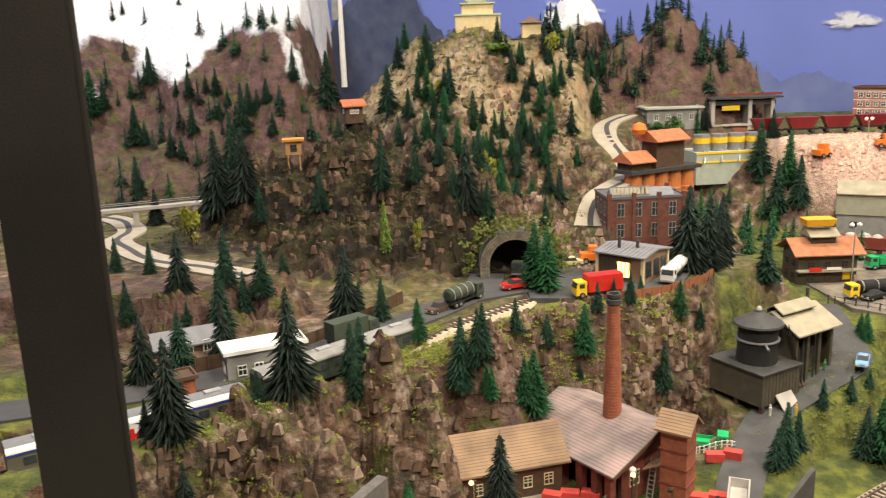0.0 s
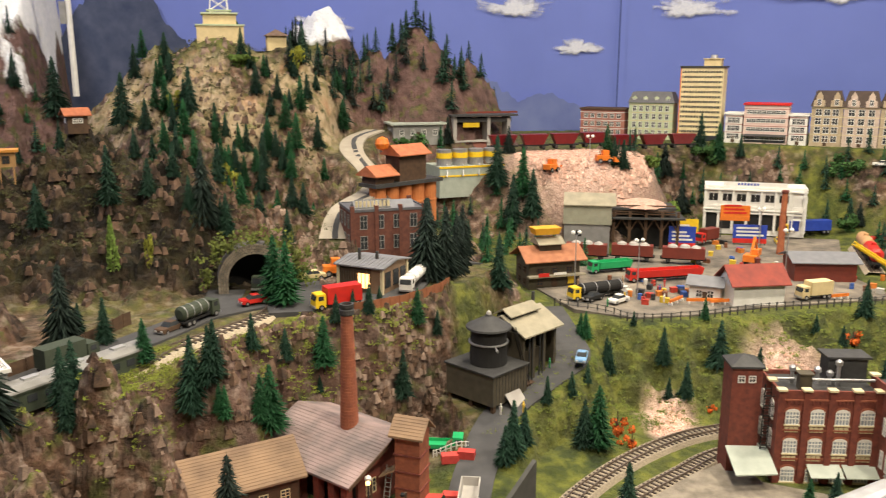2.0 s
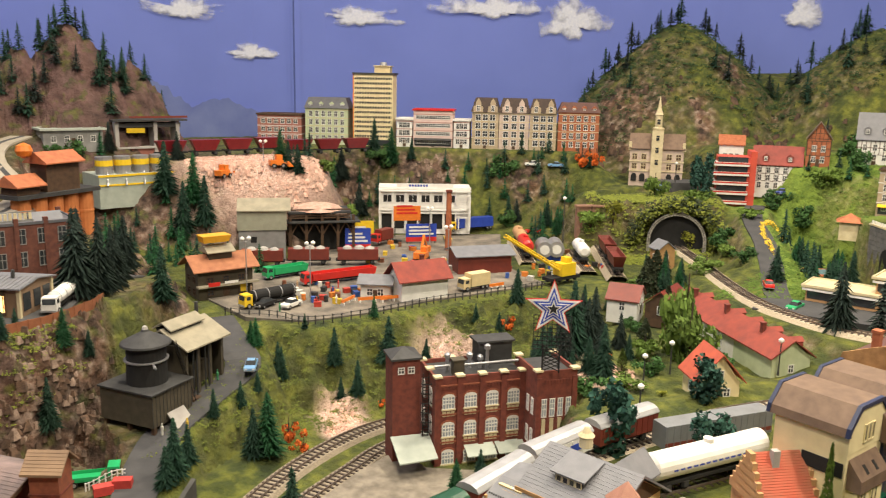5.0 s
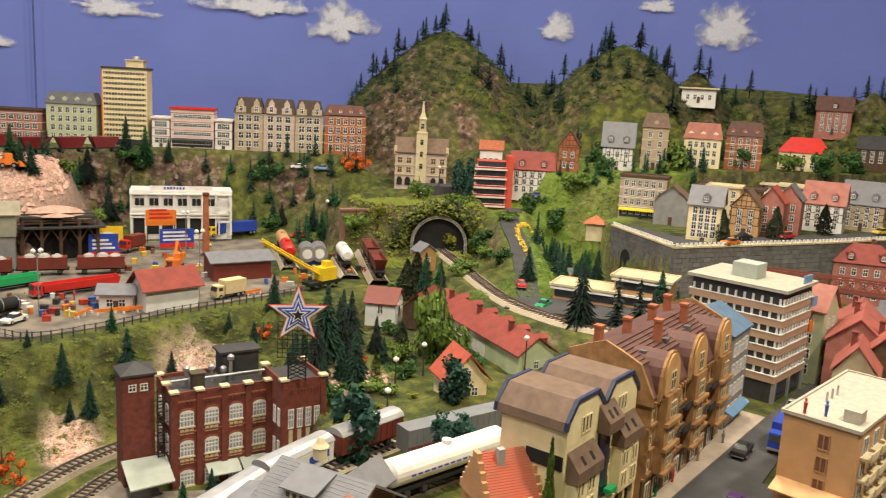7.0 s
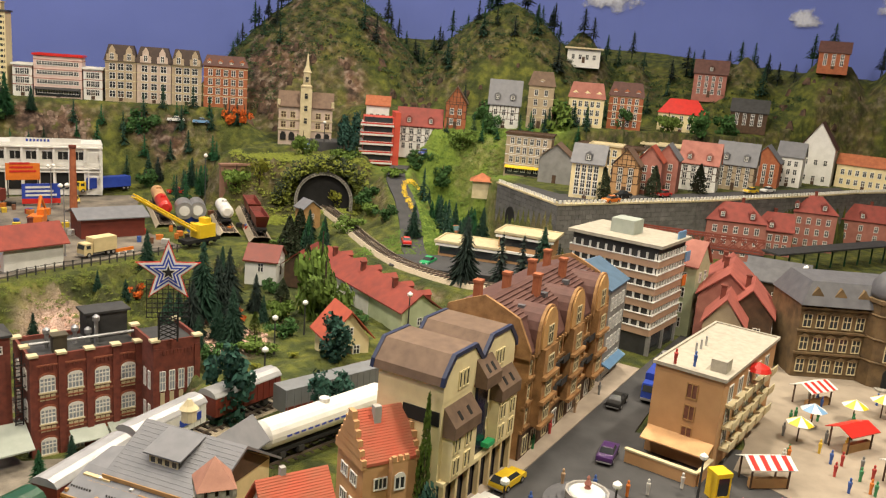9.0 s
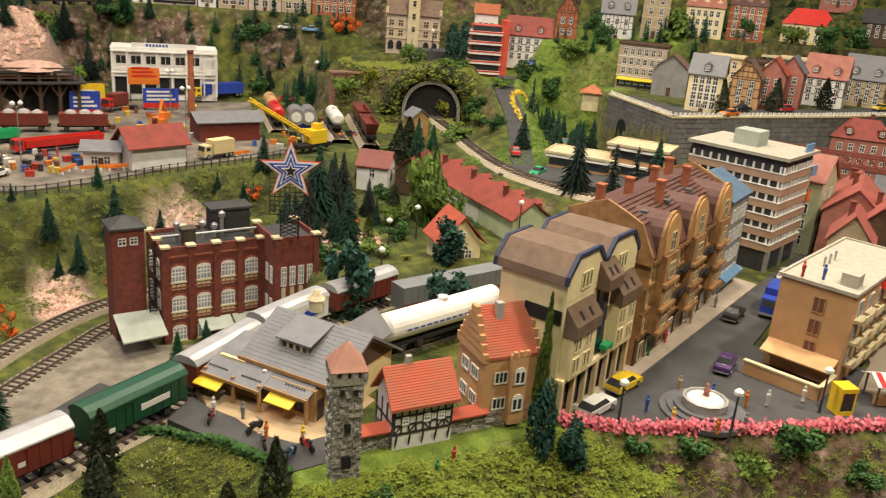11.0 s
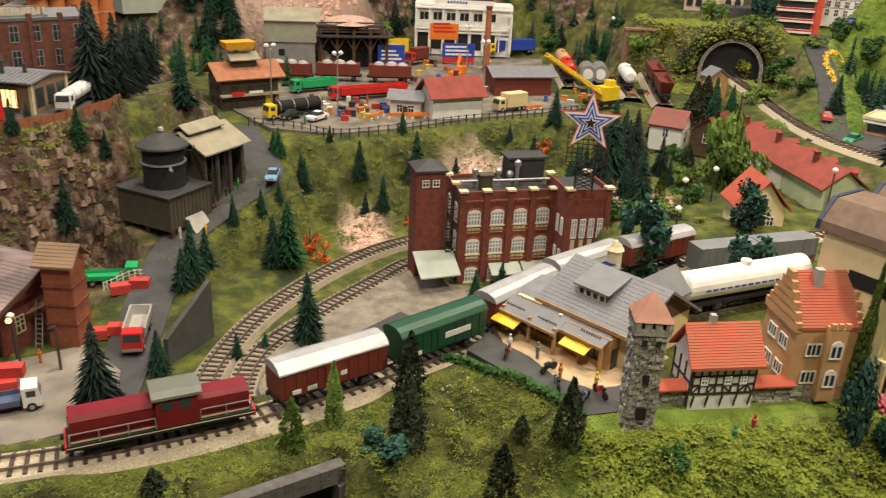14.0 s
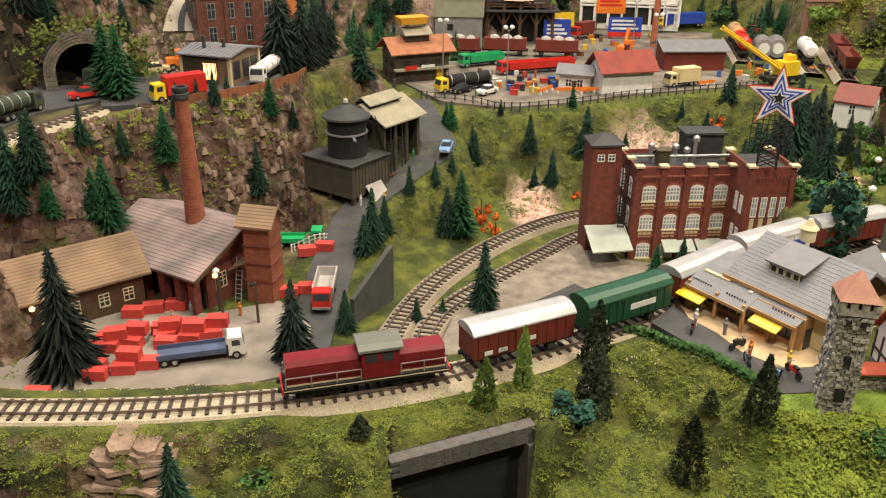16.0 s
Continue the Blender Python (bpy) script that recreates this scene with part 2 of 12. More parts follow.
    # streets and square
    pad([(52, 64), (60, 57), (61.5, 44.5), (70, 40.5), (85, 32.5), (92, 23.5), (108, 8.5), (124, -14), (340, -14), (340, 8), (264, 26), (214, 48), (170, 62), (140, 64), (112, 70), (84, 70), (70, 68)], 0.5, 8)
    # tracks and roads
    lane(BACK_TRACK, 3.6, 6, -0.5)
    lane(COACH_TRACK, 3, 4, -0.6)
    lane(LEFT_ROAD, 4, 5, -0.3)
    lane(HUT_ROAD, 4, 6, -0.3)
    lane(HILL_ROAD, 3.4, 7, -0.3)
    lane(TOWN_ROAD, 3.0, 8, -0.3)
    lane(VALLEY_ROAD, 3.2, 7, -0.3)
    pad([(177, 152), (184, 143), (194.8, 129.6), (205, 137), (203, 158), (182, 158)], 14.4, 1.0)
    pad([(39, 125), (46, 113.5), (56, 119), (62, 126), (55, 137)], -6.5, 3)
    lane(YARD_ROAD, 3.4, 5, -0.3)
    pad([(188.2, 70.2), (204.4, 93), (212, 100), (236, 100), (258, 79), (278, 62), (300, 51), (318, 32), (330, 2), (292, 22.4), (272, 30), (226, 50.6)], 14.3, 1.0)
    pad([(187, 67.6), (225.6, 49.2), (271.8, 28.8), (291.8, 21.2), (330, 0.6), (340, -14), (172, -14), (172, 60)], 0.5, 1.0)
    lane(LOW_OUTER, 3.0, 4, -0.4)
    lane(LOW_INNER, 3.0, 4, -0.4)
    lane(NEAR_TRACK, 3.0, 6, 0.0)
    pad([(27.5, 51.8), (45.5, 51.8), (47, 57), (26, 57)], -1.3, 5)
    pad([(30.0, 52.3), (41.4, 52.3), (40.5, 46), (35.5, 36), (27, 36)], -12.0, 0.7)
    return h


def rough_land(x, y, h, steep):
    """Rock relief on steep ground, small humps on the rest."""
    out = np.empty(len(x))
    for i in range(len(x)):
        if steep[i] > 0.02:
            q = Vector((x[i] * 0.13, y[i] * 0.13, h[i] * 0.12))
            r = noise.ridged_multi_fractal(q, 0.8, 2.2, 6 if -45 < x[i] < 112 and 30 < y[i] < 178 else 4, 1.0, 2.0) - 1.3
            f = noise.fractal(Vector((x[i] * 0.25, y[i] * 0.25, h[i] * 0.25)), 0.7, 2.1, 6 if -45 < x[i] < 112 and 30 < y[i] < 178 else 3)
            b = noise.cell(Vector((x[i] * 0.55 + 0.12 * h[i], y[i] * 0.55, h[i] * 0.6)))
            crag = 1.0 if y[i] < 147 else 1.15 if x[i] < 45 and y[i] < 200 else 0.7
            if x[i] > 195:
                crag = 0.3
            ledge = ((h[i] + 1.6 * f) / 2.3) % 1.0
            step = min(1.0, max(0.0, (ledge - 0.3) / 0.4))
            out[i] = steep[i] * ((1.9 * crag * (step - ledge) if x[i] < 120 else 0.0) + 2.7 * crag * r + 1.9 * crag * f + 0.12 * b)
        else:
            out[i] = 0.0
        out[i] += (0.25 + 0.3 * steep[i]) * noise.fractal(Vector((x[i] * 0.4, y[i] * 0.4, 3)), 1.0, 2.0, 3)
    return out


FLAT = [NEAR_TRACK, LOW_OUTER, LOW_INNER, BACK_TRACK, COACH_TRACK, LEFT_ROAD, HUT_ROAD, HILL_ROAD, YARD_ROAD, TOWN_ROAD, VALLEY_ROAD]


def axis(lo, hi, fine_lo, fine_hi, fine, coarse):
    return np.concatenate([np.arange(lo, fine_lo, coarse), np.arange(fine_lo, fine_hi, fine), np.arange(fine_hi, hi + coarse, coarse)])


GX, GY = axis(-150, 340, -45, 112, 0.62, 1.4), axis(-18, 300, 30, 178, 0.62, 1.4)
XX, YY = np.meshgrid(GX, GY)
HH = smooth_land(XX, YY)
gy_, gx_ = np.gradient(HH, GY, GX)
STEEP = ease((np.hypot(gx_, gy_) - 0.42) / 0.5)
LANE_GAP = np.full(XX.shape, 999.0)
for lane_pts in FLAT:
    LANE_GAP = np.minimum(LANE_GAP, line_field(XX, YY, lane_pts)[0])
calm = ease((LANE_GAP - 3.2) / 3)
for flat_area in ([(52, 64), (61.5, 44.5), (70, 40.5), (85, 32.5), (108, 8.5), (124, -14), (340, -14), (264, 26), (140, 64)], [(188, 70), (204, 93), (212, 99), (236, 82), (292, 18), (226, 51)], [(0, 84), (34, 84), (38, 110), (0, 112)], [(72, 141), (80, 133), (138, 130.5), (168, 182), (140, 196), (106, 184), (70, 168)], [(60, 92), (45, 74), (56, 68), (90, 76), (79, 99)], [(14, 131), (26, 129.5), (46, 148), (40, 160), (14, 146)]):
    calm = np.minimum(calm, ease(area_field(XX, YY, flat_area) / 4))
LAND = HH + (rough_land(XX.ravel(), YY.ravel(), HH.ravel(), STEEP.ravel()).reshape(XX.shape)) * calm


def ground(x, y):
    """The land's height at a place of the plan."""
    i, j = min(max(int(np.searchsorted(GX, x)) - 1, 0), len(GX) - 2), min(max(int(np.searchsorted(GY, y)) - 1, 0), len(GY) - 2)
    u, v = (x - GX[i]) / (GX[i + 1] - GX[i]), (y - GY[j]) / (GY[j + 1] - GY[j])
    return float((LAND[j, i] * (1 - u) + LAND[j, i + 1] * u) * (1 - v) + (LAND[j + 1, i] * (1 - u) + LAND[j + 1, i + 1] * u) * v)


def lane_gap(x, y):
    """How far a place of the plan lies from the nearest track or road."""
    return float(LANE_GAP[min(int(np.searchsorted(GY, y)), len(GY) - 1), min(int(np.searchsorted(GX, x)), len(GX) - 1)])


# ---- materials ----
def land_material():
    """Flocked turf, bare rock, scree and snow, told apart by the masks stored on the land."""
    m = bpy.data.materials.new("flocked_land")
    m.use_nodes = True
    n, l = m.node_tree.nodes, m.node_tree.links
    p = n["Principled BSDF"]
    p.inputs["Roughness"].default_value = 0.95
    geo, att = n.new("ShaderNodeNewGeometry"), n.new("ShaderNodeAttribute")
    att.attribute_name = "cover"
    tint = n.new("ShaderNodeAttribute")
    tint.attribute_name = "strata"
    tsep = n.new("ShaderNodeSeparateColor")
    l.new(tint.outputs["Color"], tsep.inputs[0])
    sep = n.new("ShaderNodeSeparateColor")
    l.new(att.outputs["Color"], sep.inputs[0])

    def tex(scale, detail=5.0, kind="ShaderNodeTexNoise"):
        t = n.new(kind)
        t.inputs["Scale"].default_value = scale
        if kind == "ShaderNodeTexNoise":
            t.inputs["Detail"].default_value = detail
        l.new(geo.outputs["Position"], t.inputs["Vector"])
        return t.outputs[0]

    def ramp(src, stops):
        r = n.new("ShaderNodeValToRGB")
        while len(r.color_ramp.elements) < len(stops):
            r.color_ramp.elements.new(0.5)
        for e, (pos, c) in zip(r.color_ramp.elements, stops):
            e.position, e.color = pos, (*c, 1)
        l.new(src, r.inputs[0])
        return r.outputs[0]

    def mix(f, a, b):
        q = n.new("ShaderNodeMix")
        q.data_type = "RGBA"
        l.new(f, q.inputs[0])
        l.new(a, q.inputs[6])
        l.new(b, q.inputs[7])
        return q.outputs[2]

    def maths(op, a, b):
        q = n.new("ShaderNodeMath")
        q.operation = op
        for i, s in enumerate((a, b)):
            if isinstance(s, (int, float)):
                q.inputs[i].default_value = s
            else:
                l.new(s, q.inputs[i])
        q.use_clamp = True
        return q.outputs[0]

    big, mid, small = tex(9), tex(60), tex(700, 3)
    turf = mix(maths("MULTIPLY", small, 0.8), ramp(tex(38, 7), [(0.34, (0.016, 0.026, 0.006)), (0.47, (0.05, 0.066, 0.011)), (0.58, (0.125, 0.138, 0.02)), (0.7, (0.21, 0.215, 0.03))]),
               ramp(big, [(0.35, (0.03, 0.046, 0.009)), (0.52, (0.082, 0.098, 0.016)), (0.66, (0.135, 0.14, 0.026)), (0.8, (0.09, 0.065, 0.025))]))
    lawn = mix(small, ramp(mid, [(0.35, (0.09, 0.15, 0.018)), (0.65, (0.24, 0.34, 0.045))]), ramp(big, [(0.4, (0.20, 0.29, 0.04)), (0.6, (0.11, 0.165, 0.022))]))
    rock = mix(maths("MULTIPLY", small, 0.7), ramp(tex(45, 8), [(0.36, (0.010, 0.007, 0.005)), (0.46, (0.075, 0.046, 0.034)), (0.55, (0.18, 0.115, 0.085)), (0.68, (0.42, 0.33, 0.27))]),
               ramp(tex(14, 6), [(0.36, (0.022, 0.016, 0.011)), (0.48, (0.094, 0.058, 0.040)), (0.58, (0.194, 0.090, 0.040)), (0.70, (0.122, 0.101, 0.079))]))
    # dark brown mossy rock, blackened further to paint in the steep face's shade
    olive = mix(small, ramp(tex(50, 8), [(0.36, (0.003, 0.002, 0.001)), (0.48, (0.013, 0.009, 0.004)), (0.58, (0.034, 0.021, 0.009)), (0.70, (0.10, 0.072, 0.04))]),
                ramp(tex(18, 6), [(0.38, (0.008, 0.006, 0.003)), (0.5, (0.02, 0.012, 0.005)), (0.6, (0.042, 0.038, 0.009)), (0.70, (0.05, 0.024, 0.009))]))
    sandy = mix(small, ramp(tex(40, 7), [(0.34, (0.130, 0.092, 0.054)), (0.5, (0.389, 0.292, 0.184)), (0.68, (0.540, 0.454, 0.335))]), ramp(tex(14, 5), [(0.4, (0.432, 0.324, 0.205)), (0.55, (0.324, 0.259, 0.130)), (0.66, (0.454, 0.238, 0.119))]))
    rosy = mix(small, ramp(tex(40, 7), [(0.34, (0.026, 0.015, 0.013)), (0.5, (0.112, 0.064, 0.056)), (0.68, (0.195, 0.120, 0.105))]), ramp(tex(16, 5), [(0.4, (0.083, 0.049, 0.041)), (0.6, (0.143, 0.075, 0.064))]))
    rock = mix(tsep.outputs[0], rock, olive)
    rock = mix(tsep.outputs[1], rock, sandy)
    rock = mix(tsep.outputs[2], rock, rosy)
    scree = ramp(tex(420, 4), [(0.3, (0.30, 0.20, 0.16)), (0.5, (0.62, 0.42, 0.34)), (0.7, (0.80, 0.62, 0.54))])
    snow = ramp(mid, [(0.3, (0.78, 0.80, 0.83)), (0.7, (0.9, 0.9, 0.92))])
    rocky = maths("MULTIPLY", sep.outputs[0], maths("ADD", maths("MULTIPLY", maths("SUBTRACT", 0.66, tex(30)), 6.0), 0.25))
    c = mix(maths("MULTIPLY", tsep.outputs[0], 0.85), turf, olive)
    c = mix(sep.outputs[1], c, lawn)
    c = mix(rocky, c, rock)
    c = mix(sep.outputs[2], c, scree)
    alpha = maths("MULTIPLY", maths("SUBTRACT", att.outputs["Alpha"], maths("MULTIPLY", maths("ADD", maths("MULTIPLY", tex(24, 8), 0.65), maths("MULTIPLY", tex(90, 4), 0.4)), 0.85)), 3.0)
    c = mix(alpha, c, snow)
    l.new(c, p.inputs["Base Color"])
    bump, bump2 = n.new("ShaderNodeBump"), n.new("ShaderNodeBump")
    bump.inputs["Strength"].default_value, bump.inputs["Distance"].default_value = 1.0, 0.007
    bump2.inputs["Strength"].default_value, bump2.inputs["Distance"].default_value = 0.9, 0.002
    l.new(tex(110, 6), bump.inputs["Height"])
    l.new(small, bump2.inputs["Height"])
    l.new(bump.outputs[0], bump2.inputs["Normal"])
    l.new(bump2.outputs[0], p.inputs["Normal"])
    return m


M_LAND = land_material()
M_BRICK = mat("red_brick", (0.22, 0.056, 0.036), (0.12, 0.034, 0.024), 120, 0.9, fine=2500, bump=0.3)
M_SHAFT = mat("chimney_brick", (0.34, 0.11, 0.055), (0.22, 0.07, 0.04), 120, 0.9, fine=2500, bump=0.3)
M_ORANGEBRICK = mat("orange_brick", (0.42, 0.14, 0.06), (0.30, 0.09, 0.04), 120, 0.85)
M_CREAM = mat("cream_plaster", (0.72, 0.58, 0.32), (0.60, 0.48, 0.26), 60, 0.8)
M_YELLOWISH = mat("pale_yellow_plaster", (0.82, 0.71, 0.42), (0.70, 0.59, 0.34), 60, 0.8)
M_OCHRE = mat("ochre_stone", (0.47, 0.26, 0.105), (0.22, 0.115, 0.045), 70, 0.8)
M_TAN = mat("tan_plaster", (0.55, 0.32, 0.15), (0.46, 0.26, 0.12), 50, 0.8)
M_WHITE = mat("white_paint", (0.80, 0.79, 0.75), (0.68, 0.67, 0.63), 60, 0.6)
M_GREY = mat("grey_plaster", (0.28, 0.275, 0.265), (0.2, 0.198, 0.19), 60, 0.8)
M_DARK = mat("dark_grey", (0.05, 0.05, 0.05), (0.03, 0.03, 0.03), 80, 0.7)
M_BLACK = mat("black_paint", (0.008, 0.008, 0.008), (0.014, 0.0135, 0.013), 80, 0.85)
M_GREEN = mat("pale_green_plaster", (0.52, 0.58, 0.38), (0.42, 0.48, 0.30), 60, 0.8)
M_PINK = mat("rose_plaster", (0.42, 0.17, 0.13), (0.30, 0.115, 0.09), 60, 0.8)
M_BEIGE = mat("beige_plaster", (0.48, 0.385, 0.26), (0.36, 0.28, 0.185), 60, 0.8)
M_BROWNROOF = mat("brown_shingle", (0.185, 0.12, 0.08), (0.125, 0.08, 0.055), 90, 0.75)
M_PLUMROOF = mat("plum_tile", (0.125, 0.056, 0.044), (0.085, 0.036, 0.03), 90, 0.7)
M_REDROOF = mat("red_tile", (0.50, 0.10, 0.05), (0.34, 0.07, 0.045), 50, 0.8)
M_OLDTILE = mat("mottled_red_tile", (0.52, 0.10, 0.055), (0.36, 0.13, 0.075), 35, 0.85, fine=900)
M_OLDRED = mat("old_red_tile", (0.30, 0.06, 0.04), (0.20, 0.045, 0.035), 60, 0.85)
M_ORANGEROOF = mat("orange_tile", (0.50, 0.17, 0.07), (0.36, 0.11, 0.05), 90, 0.7)
M_GREYROOF = mat("grey_roof", (0.20, 0.2, 0.215), (0.155, 0.16, 0.175), 70, 0.7)
M_SLATE = mat("slate_roof", (0.13, 0.13, 0.14), (0.09, 0.09, 0.10), 70, 0.6)
M_DUSTYROOF = mat("weathered_purple_slate", (0.36, 0.26, 0.245), (0.115, 0.098, 0.096), 20, 0.85)
M_SHEET = mat("dusty_khaki_sheet", (0.36, 0.32, 0.23), (0.24, 0.22, 0.16), 50, 0.8)
M_YARD = mat("trampled_yard_floor", (0.32, 0.28, 0.235), (0.16, 0.142, 0.12), 22, 0.95, bump=0.4)
M_TERRACE = mat("tan_terrace_boards", (0.50, 0.37, 0.22), (0.40, 0.29, 0.17), 50, 0.85)
M_LOT = mat("pale_lot_gravel", (0.27, 0.235, 0.185), (0.14, 0.12, 0.095), 60, 0.95, bump=0.8, fine=1100)
M_PALLET = mat("pale_red_bricks", (0.56, 0.062, 0.05), (0.44, 0.045, 0.038), 150, 0.85, island=0.2)
M_ROOFGRAVEL = mat("pale_roof_gravel", (0.46, 0.42, 0.34), (0.36, 0.33, 0.27), 120, 0.9)
M_TILE = mat("weathered_brown_tile", (0.30, 0.195, 0.115), (0.17, 0.11, 0.07), 25, 0.8)
M_WOOD = mat("dark_wood", (0.10, 0.055, 0.03), (0.06, 0.035, 0.02), 120, 0.8)
M_PLANK = mat("light_wood", (0.45, 0.27, 0.11), (0.36, 0.2, 0.08), 120, 0.7)
M_OLIVE = mat("olive_brown_boards", (0.085, 0.07, 0.045), (0.055, 0.046, 0.03), 90, 0.8)
M_LEAD = mat("pale_grey_green_sheet", (0.42, 0.46, 0.40), (0.34, 0.38, 0.33), 70, 0.6)
M_CAP = mat("pale_stone", (0.66, 0.57, 0.36), (0.54, 0.46, 0.28), 90, 0.8)
M_HALL = mat("pale_hall_sandstone", (0.60, 0.48, 0.40), (0.45, 0.35, 0.29), 90, 0.85)
M_STONE = mat("grey_stone", (0.40, 0.38, 0.33), (0.22, 0.205, 0.175), 220, 0.9, bump=0.5, island=0.35)
M_ASHLAR = mat("grey_ashlar", (0.21, 0.205, 0.195), (0.13, 0.127, 0.12), 60, 0.9, bump=0.5, island=0.3)
M_DARKSTONE = mat("dark_stone", (0.13, 0.12, 0.115), (0.08, 0.075, 0.07), 150, 0.9, bump=0.5, island=0.25)
M_ASPHALT = mat("asphalt", (0.07, 0.069, 0.071), (0.048, 0.048, 0.05), 40, 0.9, fine=3000)
M_PALEROAD = mat("worn_pale_road", (0.42, 0.37, 0.29), (0.33, 0.29, 0.23), 40, 0.9)
M_CONCRETE = mat("concrete", (0.42, 0.40, 0.37), (0.33, 0.31, 0.29), 60, 0.9)
M_SAND = mat("pale_sand_floor", (0.46, 0.38, 0.30), (0.36, 0.30, 0.24), 50, 0.95)
M_BALLAST = mat("ballast", (0.58, 0.49, 0.36), (0.34, 0.29, 0.21), 500, 0.95, bump=1.0, fine=1100)
M_SLEEPER = mat("sleeper", (0.07, 0.05, 0.04), (0.045, 0.035, 0.03), 200, 0.9, island=0.2)
M_RAIL = mat("rail_steel", (0.22, 0.16, 0.12), (0.30, 0.26, 0.23), 200, 0.4, 0.7)
M_STEEL = mat("galvanised_steel", (0.45, 0.45, 0.46), (0.36, 0.36, 0.37), 100, 0.4, 0.6)
M_RED = mat("red_lacquer", (0.62, 0.03, 0.02), (0.5, 0.025, 0.02), 80, 0.35)
M_MAROON = mat("maroon_lacquer", (0.20, 0.012, 0.018), (0.15, 0.01, 0.014), 80, 0.35)
M_OXIDE = mat("oxide_red_paint", (0.19, 0.035, 0.022), (0.14, 0.028, 0.02), 80, 0.5)
M_RACING = mat("bottle_green_paint", (0.012, 0.075, 0.035), (0.009, 0.055, 0.026), 80, 0.4)
M_ORANGE = mat("orange_paint", (0.80, 0.22, 0.03), (0.66, 0.17, 0.02), 80, 0.4)
M_YELLOW = mat("yellow_paint", (0.85, 0.58, 0.03), (0.74, 0.5, 0.02), 80, 0.4)
M_BLUE = mat("blue_paint", (0.03, 0.07, 0.42), (0.02, 0.05, 0.34), 80, 0.4)
M_LBLUE = mat("light_blue_paint", (0.20, 0.38, 0.62), (0.16, 0.32, 0.55), 80, 0.4)
M_GREENP = mat("bright_green_paint", (0.02, 0.40, 0.14), (0.015, 0.32, 0.11), 80, 0.4)
M_ARMY = mat("army_green_paint", (0.05, 0.065, 0.04), (0.035, 0.045, 0.03), 80, 0.7)
M_SILVER = mat("silver_roof", (0.50, 0.50, 0.50), (0.38, 0.38, 0.385), 60, 0.35, 0.3)
M_NAVYGLASS = mat("navy_glazing", (0.012, 0.016, 0.04), (0.008, 0.011, 0.028), 60, 0.15, bump=0.0)
M_GLASS = mat("dark_window_glass", (0.05, 0.055, 0.06), (0.03, 0.033, 0.037), 60, 0.12, bump=0.0)
M_PALEGLASS = mat("bright_window_glass", (0.35, 0.40, 0.45), (0.25, 0.29, 0.33), 60, 0.15, bump=0.0)
M_GLOW = mat("lit_lamp_glass", (1.0, 0.55, 0.2), (1.0, 0.66, 0.3), 60, 0.4, emit=2.6)
M_FIR = mat("dark_fir_needles", (0.008, 0.038, 0.022), (0.016, 0.055, 0.028), 150, 0.9, island=0.35)
M_FIRBLUE = mat("black_green_fir_needles", (0.009, 0.022, 0.018), (0.015, 0.03, 0.02), 150, 0.9, island=0.35)
M_FIRBRIGHT = mat("fresh_fir_needles", (0.015, 0.10, 0.03), (0.01, 0.07, 0.022), 150, 0.9, island=0.35)
M_BARK = mat("bark", (0.07, 0.045, 0.03), (0.04, 0.028, 0.02), 300, 0.95)
M_LEAF = mat("leaf_green", (0.05, 0.13, 0.03), (0.035, 0.09, 0.02), 200, 0.9, island=0.4)
M_LIGHTLEAF = mat("light_leaf_green", (0.16, 0.25, 0.04), (0.09, 0.15, 0.025), 200, 0.9, island=0.4)
M_BLUELEAF = mat("blue_green_foliage", (0.02, 0.08, 0.055), (0.013, 0.05, 0.035), 200, 0.9, island=0.4)
M_OLIVELEAF = mat("olive_foliage", (0.035, 0.05, 0.02), (0.025, 0.035, 0.015), 200, 0.9, island=0.4)
M_AUTUMN = mat("orange_foliage", (0.65, 0.14, 0.015), (0.5, 0.09, 0.01), 200, 0.9, island=0.3)
M_YLEAF = mat("yellow_green_foliage", (0.27, 0.27, 0.025), (0.16, 0.18, 0.02), 200, 0.9, island=0.3)
M_BLOSSOM = mat("pink_blossom", (0.75, 0.22, 0.26), (0.55, 0.12, 0.16), 300, 0.9, island=0.3)
M_SKY = mat("painted_blue_sky", (0.15, 0.20, 0.56), (0.13, 0.175, 0.51), 4, 0.85, bump=0.05)


def cloud_material():
    """White paint dabbed on the wall, thin and broken towards the cloud's rim."""
    m = bpy.data.materials.new("painted_white_cloud")
    m.use_nodes = True
    n, l = m.node_tree.nodes, m.node_tree.links
    p = n["Principled BSDF"]
    p.inputs["Roughness"].default_value = 0.9
    geo, att, t1, t2 = n.new("ShaderNodeNewGeometry"), n.new("ShaderNodeAttribute"), n.new("ShaderNodeTexNoise"), n.new("ShaderNodeTexNoise")
    att.attribute_name = "body"
    for t, sc in ((t1, 28.0), (t2, 140.0)):
        t.inputs["Scale"].default_value, t.inputs["Detail"].default_value = sc, 5
        l.new(geo.outputs["Position"], t.inputs["Vector"])
    mixc, add, rg = n.new("ShaderNodeMix"), n.new("ShaderNodeMath"), n.new("ShaderNodeMapRange")
    mixc.data_type = "RGBA"
    mixc.inputs[6].default_value, mixc.inputs[7].default_value = (0.42, 0.46, 0.62, 1), (0.74, 0.75, 0.78, 1)
    l.new(t2.outputs[0], mixc.inputs[0])
    l.new(mixc.outputs[2], p.inputs["Base Color"])
    l.new(att.outputs["Fac"], add.inputs[0])
    l.new(t1.outputs[0], add.inputs[1])
    rg.inputs[1].default_value, rg.inputs[2].default_value = 0.78, 1.2
    l.new(add.outputs[0], rg.inputs[0])
    l.new(rg.outputs[0], p.inputs["Alpha"])
    return m


